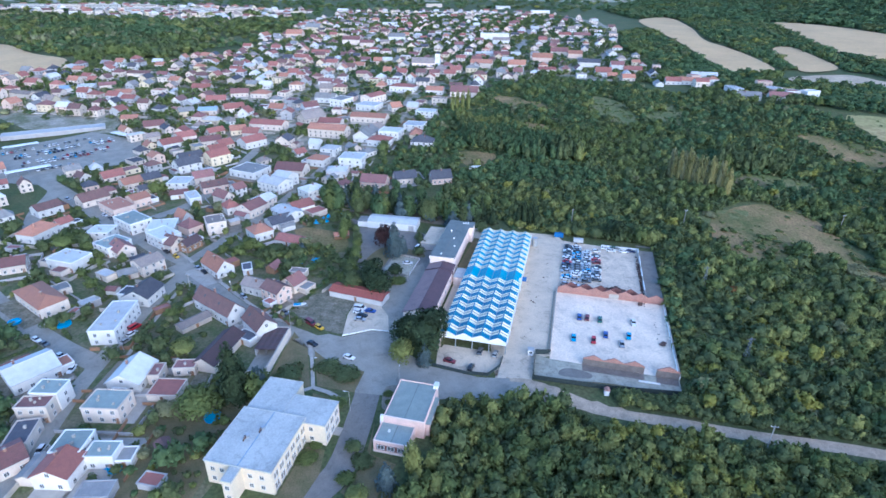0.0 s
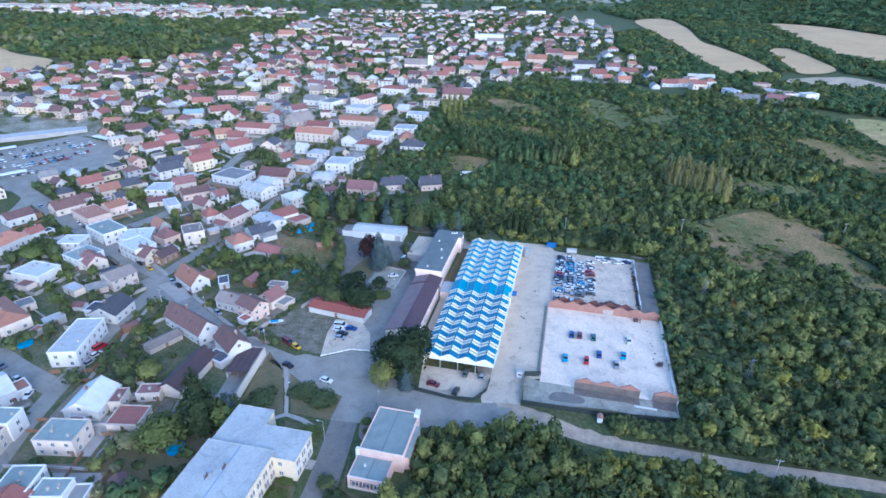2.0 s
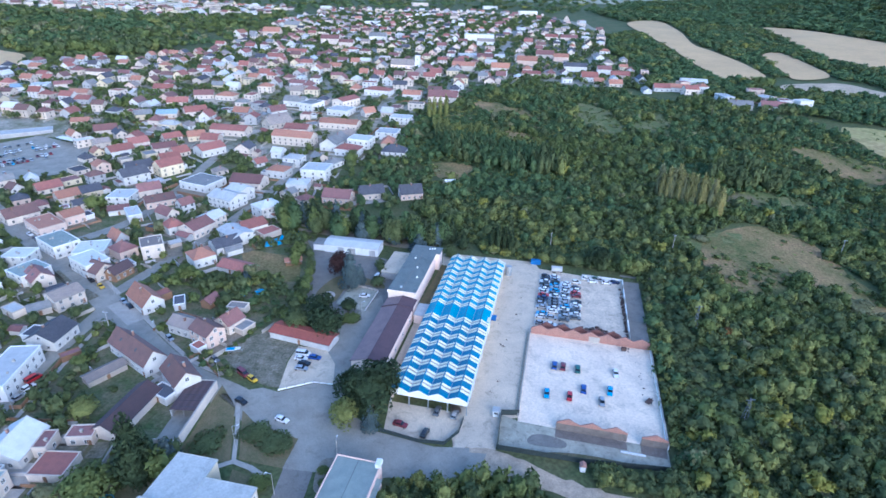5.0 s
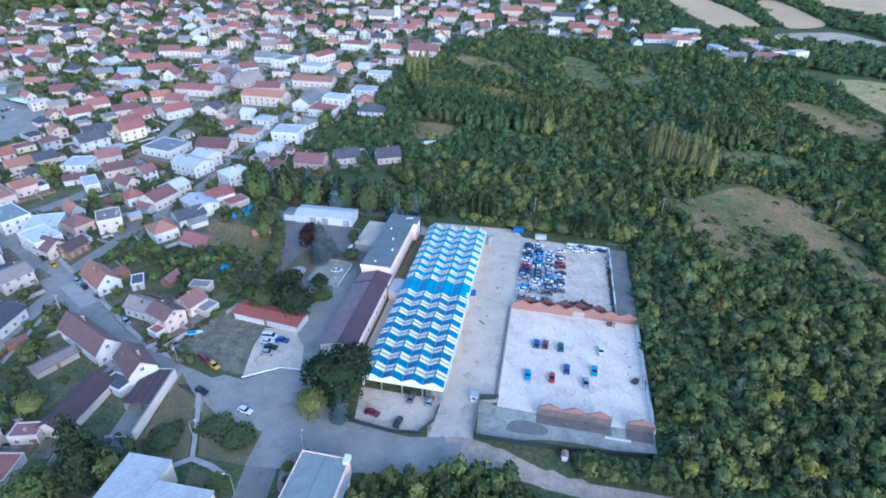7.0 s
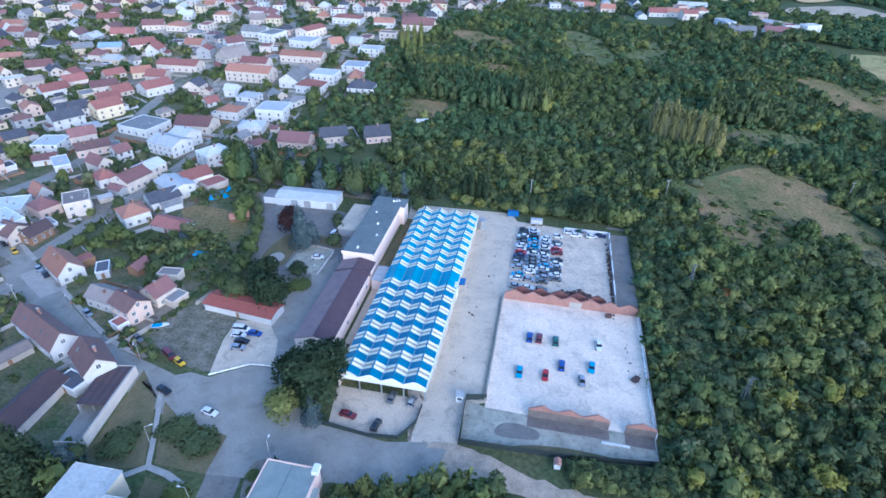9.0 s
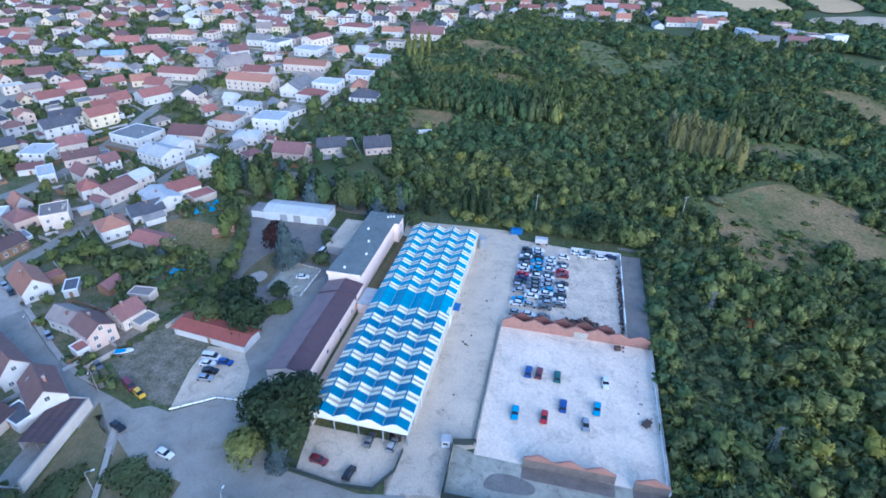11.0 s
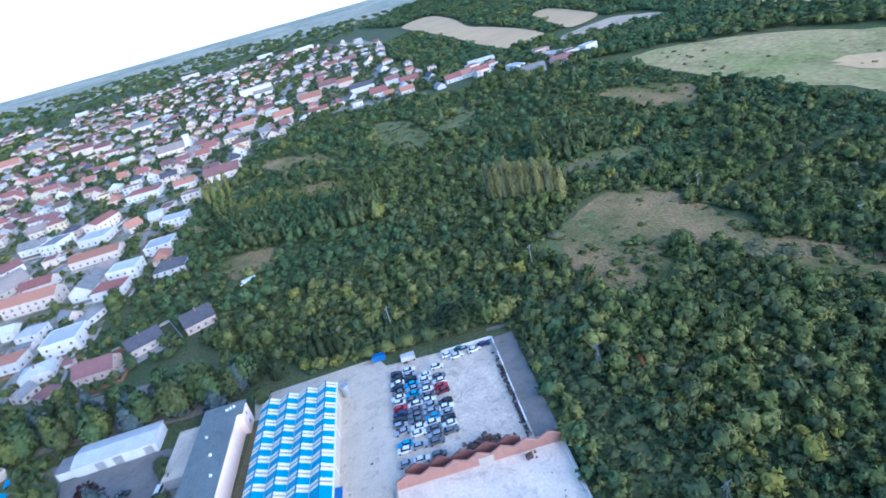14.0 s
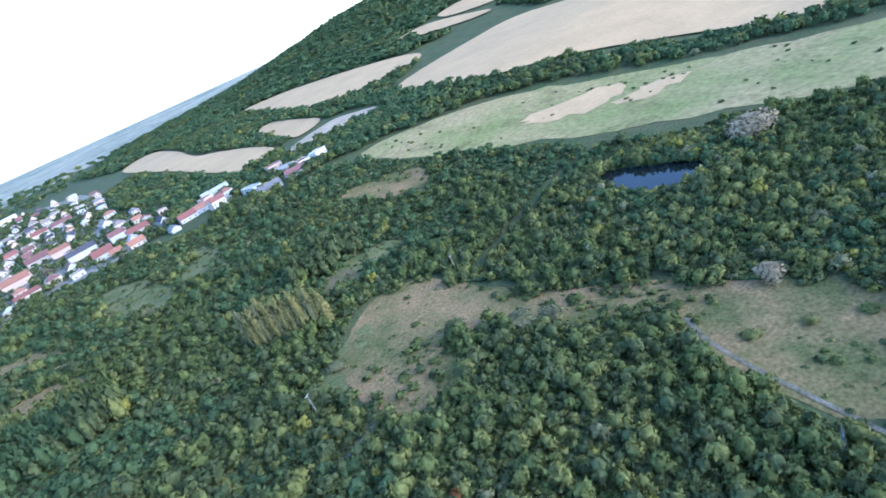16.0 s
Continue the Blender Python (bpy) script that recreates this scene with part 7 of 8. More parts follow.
FAR_MATS = list(dict.fromkeys(far_roofs)), list(dict.fromkeys(far_walls))


def far_block(out, kind, x, y, turn, L, W, he, hr, roof, wall):
    """Adds a far house to the lists of quads and material numbers."""
    quads, index = out
    m = pose(x, y, gz(x, y) - 0.2, 0, 0, turn)
    nr = len(FAR_MATS[0])
    wi, ri = nr + FAR_MATS[1].index(wall), FAR_MATS[0].index(roof)

    def add(pts, k):
        quads.append([m @ Vector(p) for p in pts])
        index.append(k)

    a, b = L / 2, W / 2
    c = ((-a, -b), (a, -b), (a, b), (-a, b))
    for i in range(4):
        (x0, y0), (x1, y1) = c[i], c[(i + 1) % 4]
        add(((x0, y0, 0), (x1, y1, 0), (x1, y1, he), (x0, y0, he)), wi)
    e = 0.35
    if kind == "gable":
        for s in (-1, 1):
            zl = he - (hr - he) / b * e
            pts = ((-a - e, s * (b + e), zl), (a + e, s * (b + e), zl), (a + e, 0, hr), (-a - e, 0, hr))
            add(pts if s < 0 else pts[::-1], ri)
            low = tuple((p[0], p[1], p[2] - 0.2) for p in pts)
            add(low[::-1] if s < 0 else low, ri)
            add((pts[0], pts[1], low[1], low[0]), ri)
            add(((s * a, -b, he), (s * a, b, he), (s * a, 0, hr - 0.1), (s * a, 0, hr - 0.1)), wi)
    elif kind == "hip":
        g = max(0.5, (L - W) / 2)
        add(((-a - e, -b - e, he), (a + e, -b - e, he), (g, 0, hr), (-g, 0, hr)), ri)
        add(((a + e, b + e, he), (-a - e, b + e, he), (-g, 0, hr), (g, 0, hr)), ri)
        add(((a + e, -b - e, he), (a + e, b + e, he), (g, 0, hr), (g, 0, hr)), ri)
        add(((-a - e, b + e, he), (-a - e, -b - e, he), (-g, 0, hr), (-g, 0, hr)), ri)
    else:
        add(((-a, -b, he - 0.3), (a, -b, he - 0.3), (a, b, he - 0.3), (-a, b, he - 0.3)), ri)
    glass = nr + len(FAR_MATS[1])
    for z in ([1.6] if he < 5 else [1.5, 4.2]):
        n = max(2, int(L / 3.5))
        for k in range(n):
            q = -a + (k + 0.5) * L / n
            add(((q - 0.6, -b - 0.05, z - 0.7), (q + 0.6, -b - 0.05, z - 0.7), (q + 0.6, -b - 0.05, z + 0.7), (q - 0.6, -b - 0.05, z + 0.7)), glass)
        for s in (-1, 1):
            for q in (-b / 2, b / 2):
                add(((s * (a + 0.05), q - 0.6, z - 0.7), (s * (a + 0.05), q + 0.6, z - 0.7), (s * (a + 0.05), q + 0.6, z + 0.7), (s * (a + 0.05), q - 0.6, z + 0.7)), glass)
    if kind != "flat" and town.random() < 0.7:
        q = town.uniform(-a / 2, a / 2)
        for dx0, dy0, dx1, dy1 in ((-0.3, -0.3, 0.3, -0.3), (0.3, -0.3, 0.3, 0.3), (0.3, 0.3, -0.3, 0.3), (-0.3, 0.3, -0.3, -0.3)):
            add(((q + dx0, dy0, he), (q + dx1, dy1, he), (q + dx1, dy1, hr + 0.8), (q + dx0, dy0, hr + 0.8)), glass + 1)


def far_town():
    """Plots along the streets: houses of their own near by, the rest of the town as one mesh."""
    out = ([], [])
    singles = 0
    y = 205.0
    while y < 1380:
        dy = 22 if y < 520 else 28 if y < 900 else 40
        x = -600.0
        while x < 110:
            dx = 17 if y < 520 else 22 if y < 900 else 30
            px, py = x + town.uniform(-4, 4), y + town.uniform(-5, 5)
            x += dx
            if not inside(TOWN, np.array([px]), np.array([py]))[0] or inside(FAR_WOODS, np.array([px]), np.array([py]))[0]:
                continue
            if town.random() < 0.14 or any(abs(px - a) < r + 7 and abs(py - b) < r + 7 for a, b, r in HOUSES):
                continue
            if not off_roads(np.array([px]), np.array([py]), 5)[0]:
                continue
            kind = town.choice(("gable", "gable", "gable", "gable", "flat", "hip", "hip"))
            he = town.choice((3.8, 4.4, 5.6, 6.2))
            L, W = town.uniform(9, 14), town.uniform(8, 10.5)
            spec = (kind, px, py, 6 + town.choice((0, 90)) + town.uniform(-6, 6), L, W, he, he + town.uniform(2.6, 4.0) if kind != "flat" else he, town.choice(far_roofs), town.choice(far_walls))
            if y < 330 and singles < 95:
                house(*spec, 1)
                singles += 1
            else:
                HOUSES.append((px, py, max(L, W) * 0.55))
                far_block(out, *spec)
        y += dy
    # the gaps between the nearer streets, and the estate beyond the park wood
    near_fill = [(-430, 225), (-300, 220), (-240, 330), (-150, 300), (-110, 230), (-104, 150), (-150, 120), (-160, 60), (-215, 66), (-250, 10), (-240, -80), (-330, -60), (-420, 90)]
    estate = [(-1420, 960), (-1240, 1200), (-900, 1260), (-620, 1200), (-600, 980), (-760, 900), (-1000, 900)]
    for region, grid, gap, size in ((near_fill, 12.0, 3.6, 1.0), (estate, 34.0, 8.0, 1.5)):
        lo, hi = np.min(region, 0), np.max(region, 0)
        for gx in np.arange(lo[0], hi[0], grid):
            for gy in np.arange(lo[1], hi[1], grid):
                px, py = float(gx) + town.uniform(-4, 4), float(gy) + town.uniform(-4, 4)
                L, W = size * town.uniform(7, 13), size * town.uniform(6, 9)
                r = max(L, W) * 0.55
                here = np.array([px]), np.array([py])
                if not inside(region, *here)[0] or any(abs(px - a) < q + r and abs(py - b) < q + r for a, b, q in HOUSES):
                    continue
                if not off_roads(*here, gap + r * 0.6)[0] or any(inside(line, *here)[0] for line, _ in CLEAR):
                    continue
                kind = town.choice(("gable", "gable", "flat", "hip"))
                he = size * town.choice((2.8, 3.4, 4.4, 5.4))
                HOUSES.append((px, py, r))
                far_block(out, kind, px, py, town.choice((62, 152)) + town.uniform(-8, 8), L, W, he, he + size * town.uniform(1.8, 3.4) if kind != "flat" else he, town.choice(far_roofs), town.choice(far_walls))
    mats = [ROOF[r] for r in FAR_MATS[0]] + [WALL[w] for w in FAR_MATS[1]] + [M["glass"], M["chimney"]]
    tagged(new("far_houses", quad_mesh("far_houses", np.array(out[0]), out[1], mats)), "crowded far houses with red, brown and white roofs", "houses", kind="stuff")


far_town()
# long slabs of flats on the estate
for x, y, turn, L in ((-1250, 985, 20, 70), (-1180, 1020, 22, 60), (-1105, 1050, 20, 75), (-1020, 1085, 18, 60), (-960, 1010, 20, 80), (-850, 1040, 16, 90), (-760, 1075, 14, 60)):
    flats = thing("apartment_building", x, y, gz(x, y) - 0.3, turn, "long pale flat roofed apartment slab", "apartment building")
    part("wall", boxes((-L / 2, -6, 0, L / 2, 6, 13)), WALL["cream" if L < 70 else "white"], flats)
    part("roof", boxes((-L / 2 - 0.3, -6.3, 13, L / 2 + 0.3, 6.3, 13.6)), ROOF["grey"], flats)
    for k in range(4):
        part("window_band", boxes((-L / 2 + 1, -6.12, 1.4 + 3 * k, L / 2 - 1, -6.0, 2.8 + 3 * k)), M["glass"], flats)

# outbuildings, paved yards and garden walls round the houses
yards = random.Random(77)
NEAR_TOWN = [(-72, 6), (-76, 62), (-100, 104), (-104, 200), (-150, 300), (-300, 300), (-290, 60), (-236, -80), (-110, -100), (-72, -70), (-80, -6)]


def open_plot(x, y, gap, own=None):
    """True where nothing is built and no street runs."""
    p, q = np.array([x]), np.array([y])
    if any((a, b) != own and abs(x - a) < r + gap and abs(y - b) < r + gap for a, b, r in HOUSES):
        return False
    return bool(off_roads(p, q, gap)[0]) and not any(inside(line, p, q)[0] for line, _ in CLEAR)


def annexes():
    """Low lean-tos and garages built against the houses."""
    left = 75
    for x, y, turn, L, W, he in list(PLOTS):
        if he < 3.3 or left <= 0 or not inside(NEAR_TOWN, np.array([x]), np.array([y]))[0]:
            continue
        for _ in range(2):
            if yards.random() < 0.3:
                continue
            l, w = yards.uniform(4, 8.5), yards.uniform(3.2, 5.5)
            if yards.random() < 0.6:
                dx, dy, t = yards.uniform(-L / 4, L / 4), yards.choice((-1, 1)) * (W / 2 + w / 2 - 0.15), 0
            else:
                dx, dy, t = yards.choice((-1, 1)) * (L / 2 + w / 2 - 0.15), yards.uniform(-W / 5, W / 5), 90
            p = pose(x, y, 0, 0, 0, turn) @ Vector((dx, dy, 0))
            if not open_plot(p.x, p.y, 2.2, (x, y)):
                continue
            kind = yards.choice(("gable", "flat", "flat"))
            low = yards.uniform(2.3, 3.1)
            house(kind, p.x, p.y, turn + t, l, w, low, low + 1.1 if kind == "gable" else low + 0.1, yards.choice(("grey", "maroon", "brown", "grey", "tan", "dark", "red", "orange", "dark")), yards.choice(("cream", "wood", "grey", "white", "white")), 0)
            left -= 1


annexes()
for _ in range(260):
    x, y = yards.uniform(-240, -75), yards.uniform(-85, 205)
    if yards.random() > 0.38 or not inside(NEAR_TOWN, np.array([x]), np.array([y]))[0] or not open_plot(x, y, 3):
        continue
    kind = yards.choice(("gable", "flat", "flat"))
    house(kind, x, y, yards.choice((60, 150, 5, 95)) + yards.uniform(-8, 8), yards.uniform(3.2, 7.5), yards.uniform(2.8, 4.2), 2.3, 3.1 if kind == "gable" else 2.5, yards.choice(("grey", "maroon", "brown", "pale", "tan", "dark", "red")), yards.choice(("cream", "wood", "grey", "white")), 0)


def paved_yards():
    """Concrete and gravel yards, vegetable beds and low walls on the plots, following the ground."""
    quads, index, walls, tone = [], [], [], []

    def cell(m, x0, y0, x1, y1, lift, k):
        pts = [m @ Vector((a, b, 0)) for a, b in ((x0, y0), (x1, y0), (x1, y1), (x0, y1))]
        quads.append([(p.x, p.y, gz(p.x, p.y) + lift) for p in pts])
        index.append(k)

    for n, (x, y, turn, L, W, he) in enumerate(PLOTS):
        if he < 3.3 or x > -70 or y > 420:
            continue
        m = pose(x, y, 0, 0, 0, turn)
        lift = 0.2 + 0.004 * (n % 12)
        s = yards.choice((-1, 1))
        d = yards.uniform(4, 8)
        a = L / 2 + yards.uniform(1, 4)
        y0, y1 = sorted((s * (W / 2 - 1), s * (W / 2 + d)))
        if off_roads(np.array([x]), np.array([y]), 3)[0]:
            cell(m, -a, y0, a, y1, lift, yards.choice((0, 2, 5, 5, 2)))
            cell(m, *(lambda e: (min(e), -W / 2, max(e), W / 2))((s * (L / 2 - 1), s * (L / 2 + yards.uniform(2, 5)))), lift, yards.choice((0, 5, 2)))
        if yards.random() < 0.6:
            for k in range(yards.randint(3, 6)):
                b0 = -s * (W / 2 + 2.5 + k * 1.9)
                c0 = m @ Vector((0, b0, 0))
                if open_plot(c0.x, c0.y, 0.5, (x, y)):
                    cell(m, -L / 3, min(b0, b0 - s * 1.3), L / 3, max(b0, b0 - s * 1.3), lift + 0.05, yards.choice((2, 3, 3, 4)))
        h = yards.uniform(1.0, 1.7)
        u, v = L / 2 + yards.uniform(3, 6), W / 2 + yards.uniform(4, 9)
        k = yards.choice((0, 0, 1, 2))
        for p, q in (((-u, -v), (u, -v)), ((u, -v), (u, v)), ((u, v), (-u, v)), ((-u, v), (-u, -v))):
            if yards.random() < 0.35:
                continue
            steps = 6
            for i in range(steps):
                ends = [m @ Vector((p[0] + (q[0] - p[0]) * t, p[1] + (q[1] - p[1]) * t, 0)) for t in (i / steps, (i + 1) / steps)]
                mid = (ends[0] + ends[1]) / 2
                if not open_plot(mid.x, mid.y, 0.6, (x, y)):
                    continue
                side = (ends[1] - ends[0]).normalized().orthogonal()
                side = Vector((-(ends[1] - ends[0]).y, (ends[1] - ends[0]).x, 0)).normalized() * 0.11
                e, f = ends
                za, zb = gz(e.x, e.y), gz(f.x, f.y)
                for w in (-1, 1):
                    walls.append([(e.x + w * side.x, e.y + w * side.y, za - 0.1), (f.x + w * side.x, f.y + w * side.y, zb - 0.1), (f.x + w * side.x, f.y + w * side.y, zb + h), (e.x + w * side.x, e.y + w * side.y, za + h)])
                    tone.append(k)
                walls.append([(e.x - side.x, e.y - side.y, za + h), (f.x - side.x, f.y - side.y, zb + h), (f.x + side.x, f.y + side.y, zb + h), (e.x + side.x, e.y + side.y, za + h)])
                tone.append(k)
    tagged(new("paved_yards", quad_mesh("paved_yards", np.array(quads), index, [M["paving"], M["concrete"], M["dirt"], M["lawn"], M["garden"], M["rubble"]])), "concrete yards and dug vegetable beds between houses", "yards", kind="stuff")
    tagged(new("garden_walls", quad_mesh("garden_walls", np.array(walls), tone, [M["paving"], WALL["grey"], WALL["wood"]])), "low rendered walls and board fences round plots", "walls", kind="stuff")


paved_yards()

# ---- single trees ----
tree("broad", "pine", -28.6, -1.6, 8.8, 16.5, "large dark pine beside the striped hall", "tree", 0.4, detail=2600)
tree("broad", "pine", -35.0, 1.0, 5.6, 12.0, "dark spreading pine by the workshop", "tree", 0.4, detail=1600)
tree("broad", "light", -33.6, -10.6, 4.4, 9.0, "rounded green lime at the street", "tree", 0.4, detail=1400)
tree("cone", "spruce", -26.0, -10.6, 2.8, 8.0, "small blue spruce by the court", "spruce", 0.2, detail=1200)
tree("cone", "spruce", -60.3, 63.0, 4.2, 17.5, "tall blue spruce in the works yard", "spruce", 0.3, detail=2200)
tree("cone", "spruce", -57.4, 66.0, 2.8, 10.0, "blue spruce beside a taller one", "spruce", 0.3, detail=700)
tree("broad", "red", -67.6, 70.5, 4.6, 13.0, "copper-leaved plum tree beside the works road", "tree", 1.0, detail=1500)
tree("broad", "pine", -54.6, 45.0, 3.4, 6.5, "dark round tree by the small car park", "tree", 0.8, detail=450)
tree("bush", "mid", -51.5, 40.5, 4.0, 2.2, "low round clipped hedge", "hedge", 0.05, "hedge", 500)
tree("broad", "dark", -49.6, 67.5, 2.8, 5.0, "dark shrub at the car park corner", "shrub", 0.1, "shrub", 350)
for x, y in ((-52.5, 79), (-50.5, 76), (-54.0, 82.5)):
    tree("broad", "dark", x, y, 2.2, 4.8, "dark shrub by the canopy", "shrub", 0.4, "shrub", 300)
tree("broad", "dark", -68.0, 30.0, 4.6, 9.5, "rounded dull green willow behind the red garages", "tree", 0.8, detail=1500)
tree("broad", "pine", -57.0, 30.5, 6.4, 13.0, "broad dark conifer group behind the red garages", "tree", 0.3, detail=1800)
tree("broad", "pine", -63.0, 37.5, 5.2, 12.5, "dark conifer behind the red garages", "tree", 0.3, detail=1400)
for x, y in ((-74, 33), (-73, 39), (-74, 44), (-75, 49), (-76, 54), (-78, 60), (-80, 66), (-83, 73), (-87, 82)):
    tree("broad", "dark" if x % 2 else "mid", x, y, 2.5, 6.0 + (x * 7 + y * 3) % 3, "dark hedge tree along the works road", "tree", 0.3, detail=350)
tree("column", "mid", -90.5, 74.5, 2.4, 9.0, "slim green tree beside the allotments", "tree", 0.5, detail=450)
tree("column", "mid", -92.0, 80.0, 2.2, 8.0, "slim green tree beside the allotments", "tree", 0.5, detail=450)
tree("broad", "light", -106.5, -26.5, 4.2, 7.5, "pale green round tree in a garden", "tree", 0.8, detail=700)
tree("broad", "mid", -84.5, -50.0, 6.2, 10.5, "large rounded green garden tree", "tree", 0.6, detail=1500)
tree("cone", "pine", -79.5, -39.5, 5.2, 20.0, "tall dark spruce in a garden", "spruce", 0.3, detail=1800)
tree("cone", "pine", -76.6, -43.0, 4.6, 15.0, "tall dark spruce in a garden", "spruce", 0.3, detail=1500)
tree("cone", "spruce", -73.6, -35.0, 3.2, 8.5, "blue spruce behind the school", "spruce", 0.3, detail=700)
tree("broad", "grey", -92.5, -53.0, 3.2, 6.0, "small grey-green garden tree", "tree", 0.6, detail=450)
tree("broad", "mid", -128.5, 50.5, 4.2, 8.5, "round dark green garden tree", "tree", 0.5, detail=1200)
for x, y, r, h, k in ((-133, 47, 2.8, 4.0, "dark"), (-123, 52, 3.0, 5.0, "mid"), (-120, 46, 2.6, 3.6, "dark"), (-114, 53, 3.4, 5.0, "dark"), (-111, 48, 2.6, 4.2, "mid"), (-105, 52, 2.4, 3.6, "light"), (-104, 60, 3.0, 4.2, "dark"), (-98, 60, 3.0, 4.4, "mid"), (-109, 58, 2.6, 4.0, "mid")):
    tree("broad", k, x, y, r, h, "leafy green fruit tree in a garden", "tree", 0.3, detail=500)
tree("broad", "mid", -213.0, 31.0, 6.0, 9.0, "large round green garden tree", "tree", 0.8, detail=700)
tree("cone", "spruce", -103.0, 55.0, 2.2, 5.5, "small blue spruce in a garden", "spruce", 0.2, detail=350)
tree("broad", "dark", -34.5, -52, 2.6, 4.2, "dark shrub beside the drive", "shrub", 0.2, "shrub", 400)
for x, y, r, h, k in ((-67.5, -26.5, 4.6, 2.0, "dark"), (-56.5, -20.8, 4.2, 2.0, "dark"), (-49.5, -22.2, 4.6, 2.2, "dark"), (-47.0, -36.5, 3.0, 1.8, "mid"), (-46.2, -58, 2.8, 2.0, "mid"), (-45.6, -53, 2.0, 1.6, "mid"), (-30.6, -56, 3.0, 2.4, "dark"), (-33, -62, 2.6, 2.6, "mid"), (-33.0, -28, 1.6, 1.2, "mid"), (-31, -32, 1.4, 1.1, "mid")):
    tree("bush", k, x, y, r, h, "low dense clipped shrub on the lawn", "shrub", 0.02, "shrub", 1100)
tree("cone", "pine", -29.2, -24.4, 0.9, 3.2, "slim young conifer in a flower bed", "conifer", 0.1, detail=250)
tree("cone", "spruce", -22.0, -62.0, 2.8, 9.0, "blue spruce below the pink office", "spruce", 0.2, detail=700)
tree("column", "light", -16.6, -56.5, 2.4, 11.0, "tall narrow birch by the pink office", "birch", 0.6, detail=600)
tree("broad", "light", -28.0, -68, 3.6, 6.0, "light green tree below the lawn", "tree", 0.5, detail=500)
for x, y, r, h, k in ((-130.7, 11.8, 2.4, 4.5, 'dark'), (-129.3, 8.2, 2.6, 4.4, 'mid'), (-127.7, 3.6, 3.0, 4.2, 'mid'), (-127.7, -0.6, 3.1, 4.0, 'dark'), (-126.3, -4.4, 2.9, 4.5, 'dark'), (-125.3, -7.1, 2.3, 4.5, 'grey'), (-124.5, -10.5, 2.5, 5.0, 'grey'), (-123.3, -14.8, 2.4, 3.1, 'grey'), (-123.4, -17.1, 2.5, 4.6, 'dark')):
    if all(abs(x - a) > q * 0.8 or abs(y - b) > q * 0.8 for a, b, q in HOUSES):
        tree("broad", k, x, y, 0.62 * r, 0.7 * h, "bushy green tree along the side street", "tree", 0.2, detail=500)
# ragged hedge between the gardens and the bare plot
for k in range(13):
    x, y = -79.9 + -4.66 * k / 12, 41.3 + -31.61 * k / 12
    tree("bush", ("dark", "mid", "cool")[k % 3], x + 0.5 * math.sin(5 * k), y, 1.1 + 0.3 * math.sin(3 * k), 1.8 + 0.5 * math.sin(2 * k), "ragged hedge bush beside the bare plot", "hedge", 0.05, "hedge_bush", 260)
# row of birches and firs behind the factory
row = random.Random(8)
for k in range(58):
    x = -120 + k * 1.52 + row.uniform(-1, 1)
    y = 116 + 7 * math.sin(k * 0.7) + row.uniform(-3, 3) - (0.12 * k)
    kind, tint = row.choice((("column", "mid"), ("column", "cool"), ("cone", "spruce"), ("column", "dark"), ("cone", "pine"), ("column", "cool")))
    tree(kind, tint, x, y, row.uniform(2.9, 4.2), row.uniform(9, 14), {"column": "slim birch behind the factory", "cone": "slim fir behind the factory"}[kind], "tree", 1.0, detail=480)
for x, y, k, h in ((-35, 111, "spruce", 12), (-38, 116, "dark", 13), (-31, 113, "pine", 11), (-26, 100, "dark", 6), (-42, 112, "pine", 12), (-48, 116, "pine", 11), (-29, 118, "pine", 12), (-22, 112, "pine", 9)):
    tree("cone" if k != "dark" else "column", k, x, y, 3.0, h, "dark fir behind the office block", "fir", 0.5, detail=480)
# big trees behind the car lot, one turning red in the wood
tree("broad", "rusty", 85.5, 64.3, 2.0, 5.0, "small tree with rust-red leaves in the wood", "tree", 0.3, detail=420)
tree("broad", "pine", 39.5, 107.5, 5.4, 13.0, "broad dark yew behind the car lot", "tree", 0.3, detail=1500)
tree("broad", "dark", 31.0, 106.5, 3.6, 8.0, "dark green tree behind the car lot", "tree", 0.3, detail=800)
for x, y, h in ((-8.5, 113, 11), (-5.5, 112, 13), (-2.5, 113, 12.5), (0.5, 112, 11.5), (-6.5, 115, 12)):
    tree("column", "pine", x, y, 1.7, h, "slim dark conifer behind the striped hall", "conifer", 0.3, detail=480)
for x, y, r in ((9.5, 107.5, 2.8), (16.0, 107.5, 3.2), (23.0, 107.0, 2.6)):
    tree("broad", "light", x, y, r, 5.6, "rounded light green tree at the yard's back edge", "tree", 0.2, detail=600)
# poplars in the wood
for k in range(15):
    x, y = 77 + k * 2.05 + row.uniform(-0.7, 0.7), 205 - k * 1.42 + row.uniform(-1.0, 1.0)
    tree("column", "poplar" if k % 3 else "grey", x, y, row.uniform(1.9, 2.4), row.uniform(16.5, 21.5) - (2.0 if k < 2 else 0.0), "tall yellowing poplar in a row", "poplar", 1.0, detail=700)
for x, y in ((-86, 318), (-82, 322), (-78, 326), (-89, 313)):
    tree("column", "light", x, y, 2.0, 17, "tall green poplar at the town edge", "poplar", 1.0, detail=350)
tree("broad", "grey", 146.0, 104.0, 5.5, 7.0, "large grey-green bush group in the meadow", "bush", 0.1, detail=900)
tree("broad", "grey", 153.0, 98.0, 5.0, 6.5, "large grey-green bush beside another", "bush", 0.1, detail=900)
tree("broad", "dark", 132.5, 126.0, 4.6, 6.2, "lone dark bush in the dry meadow", "bush", 0.1, detail=700)
tree("bush", "pale", 202.0, 48.0, 4.2, 7.5, "pale silvery willow bush", "willow", 0.2, detail=1000)
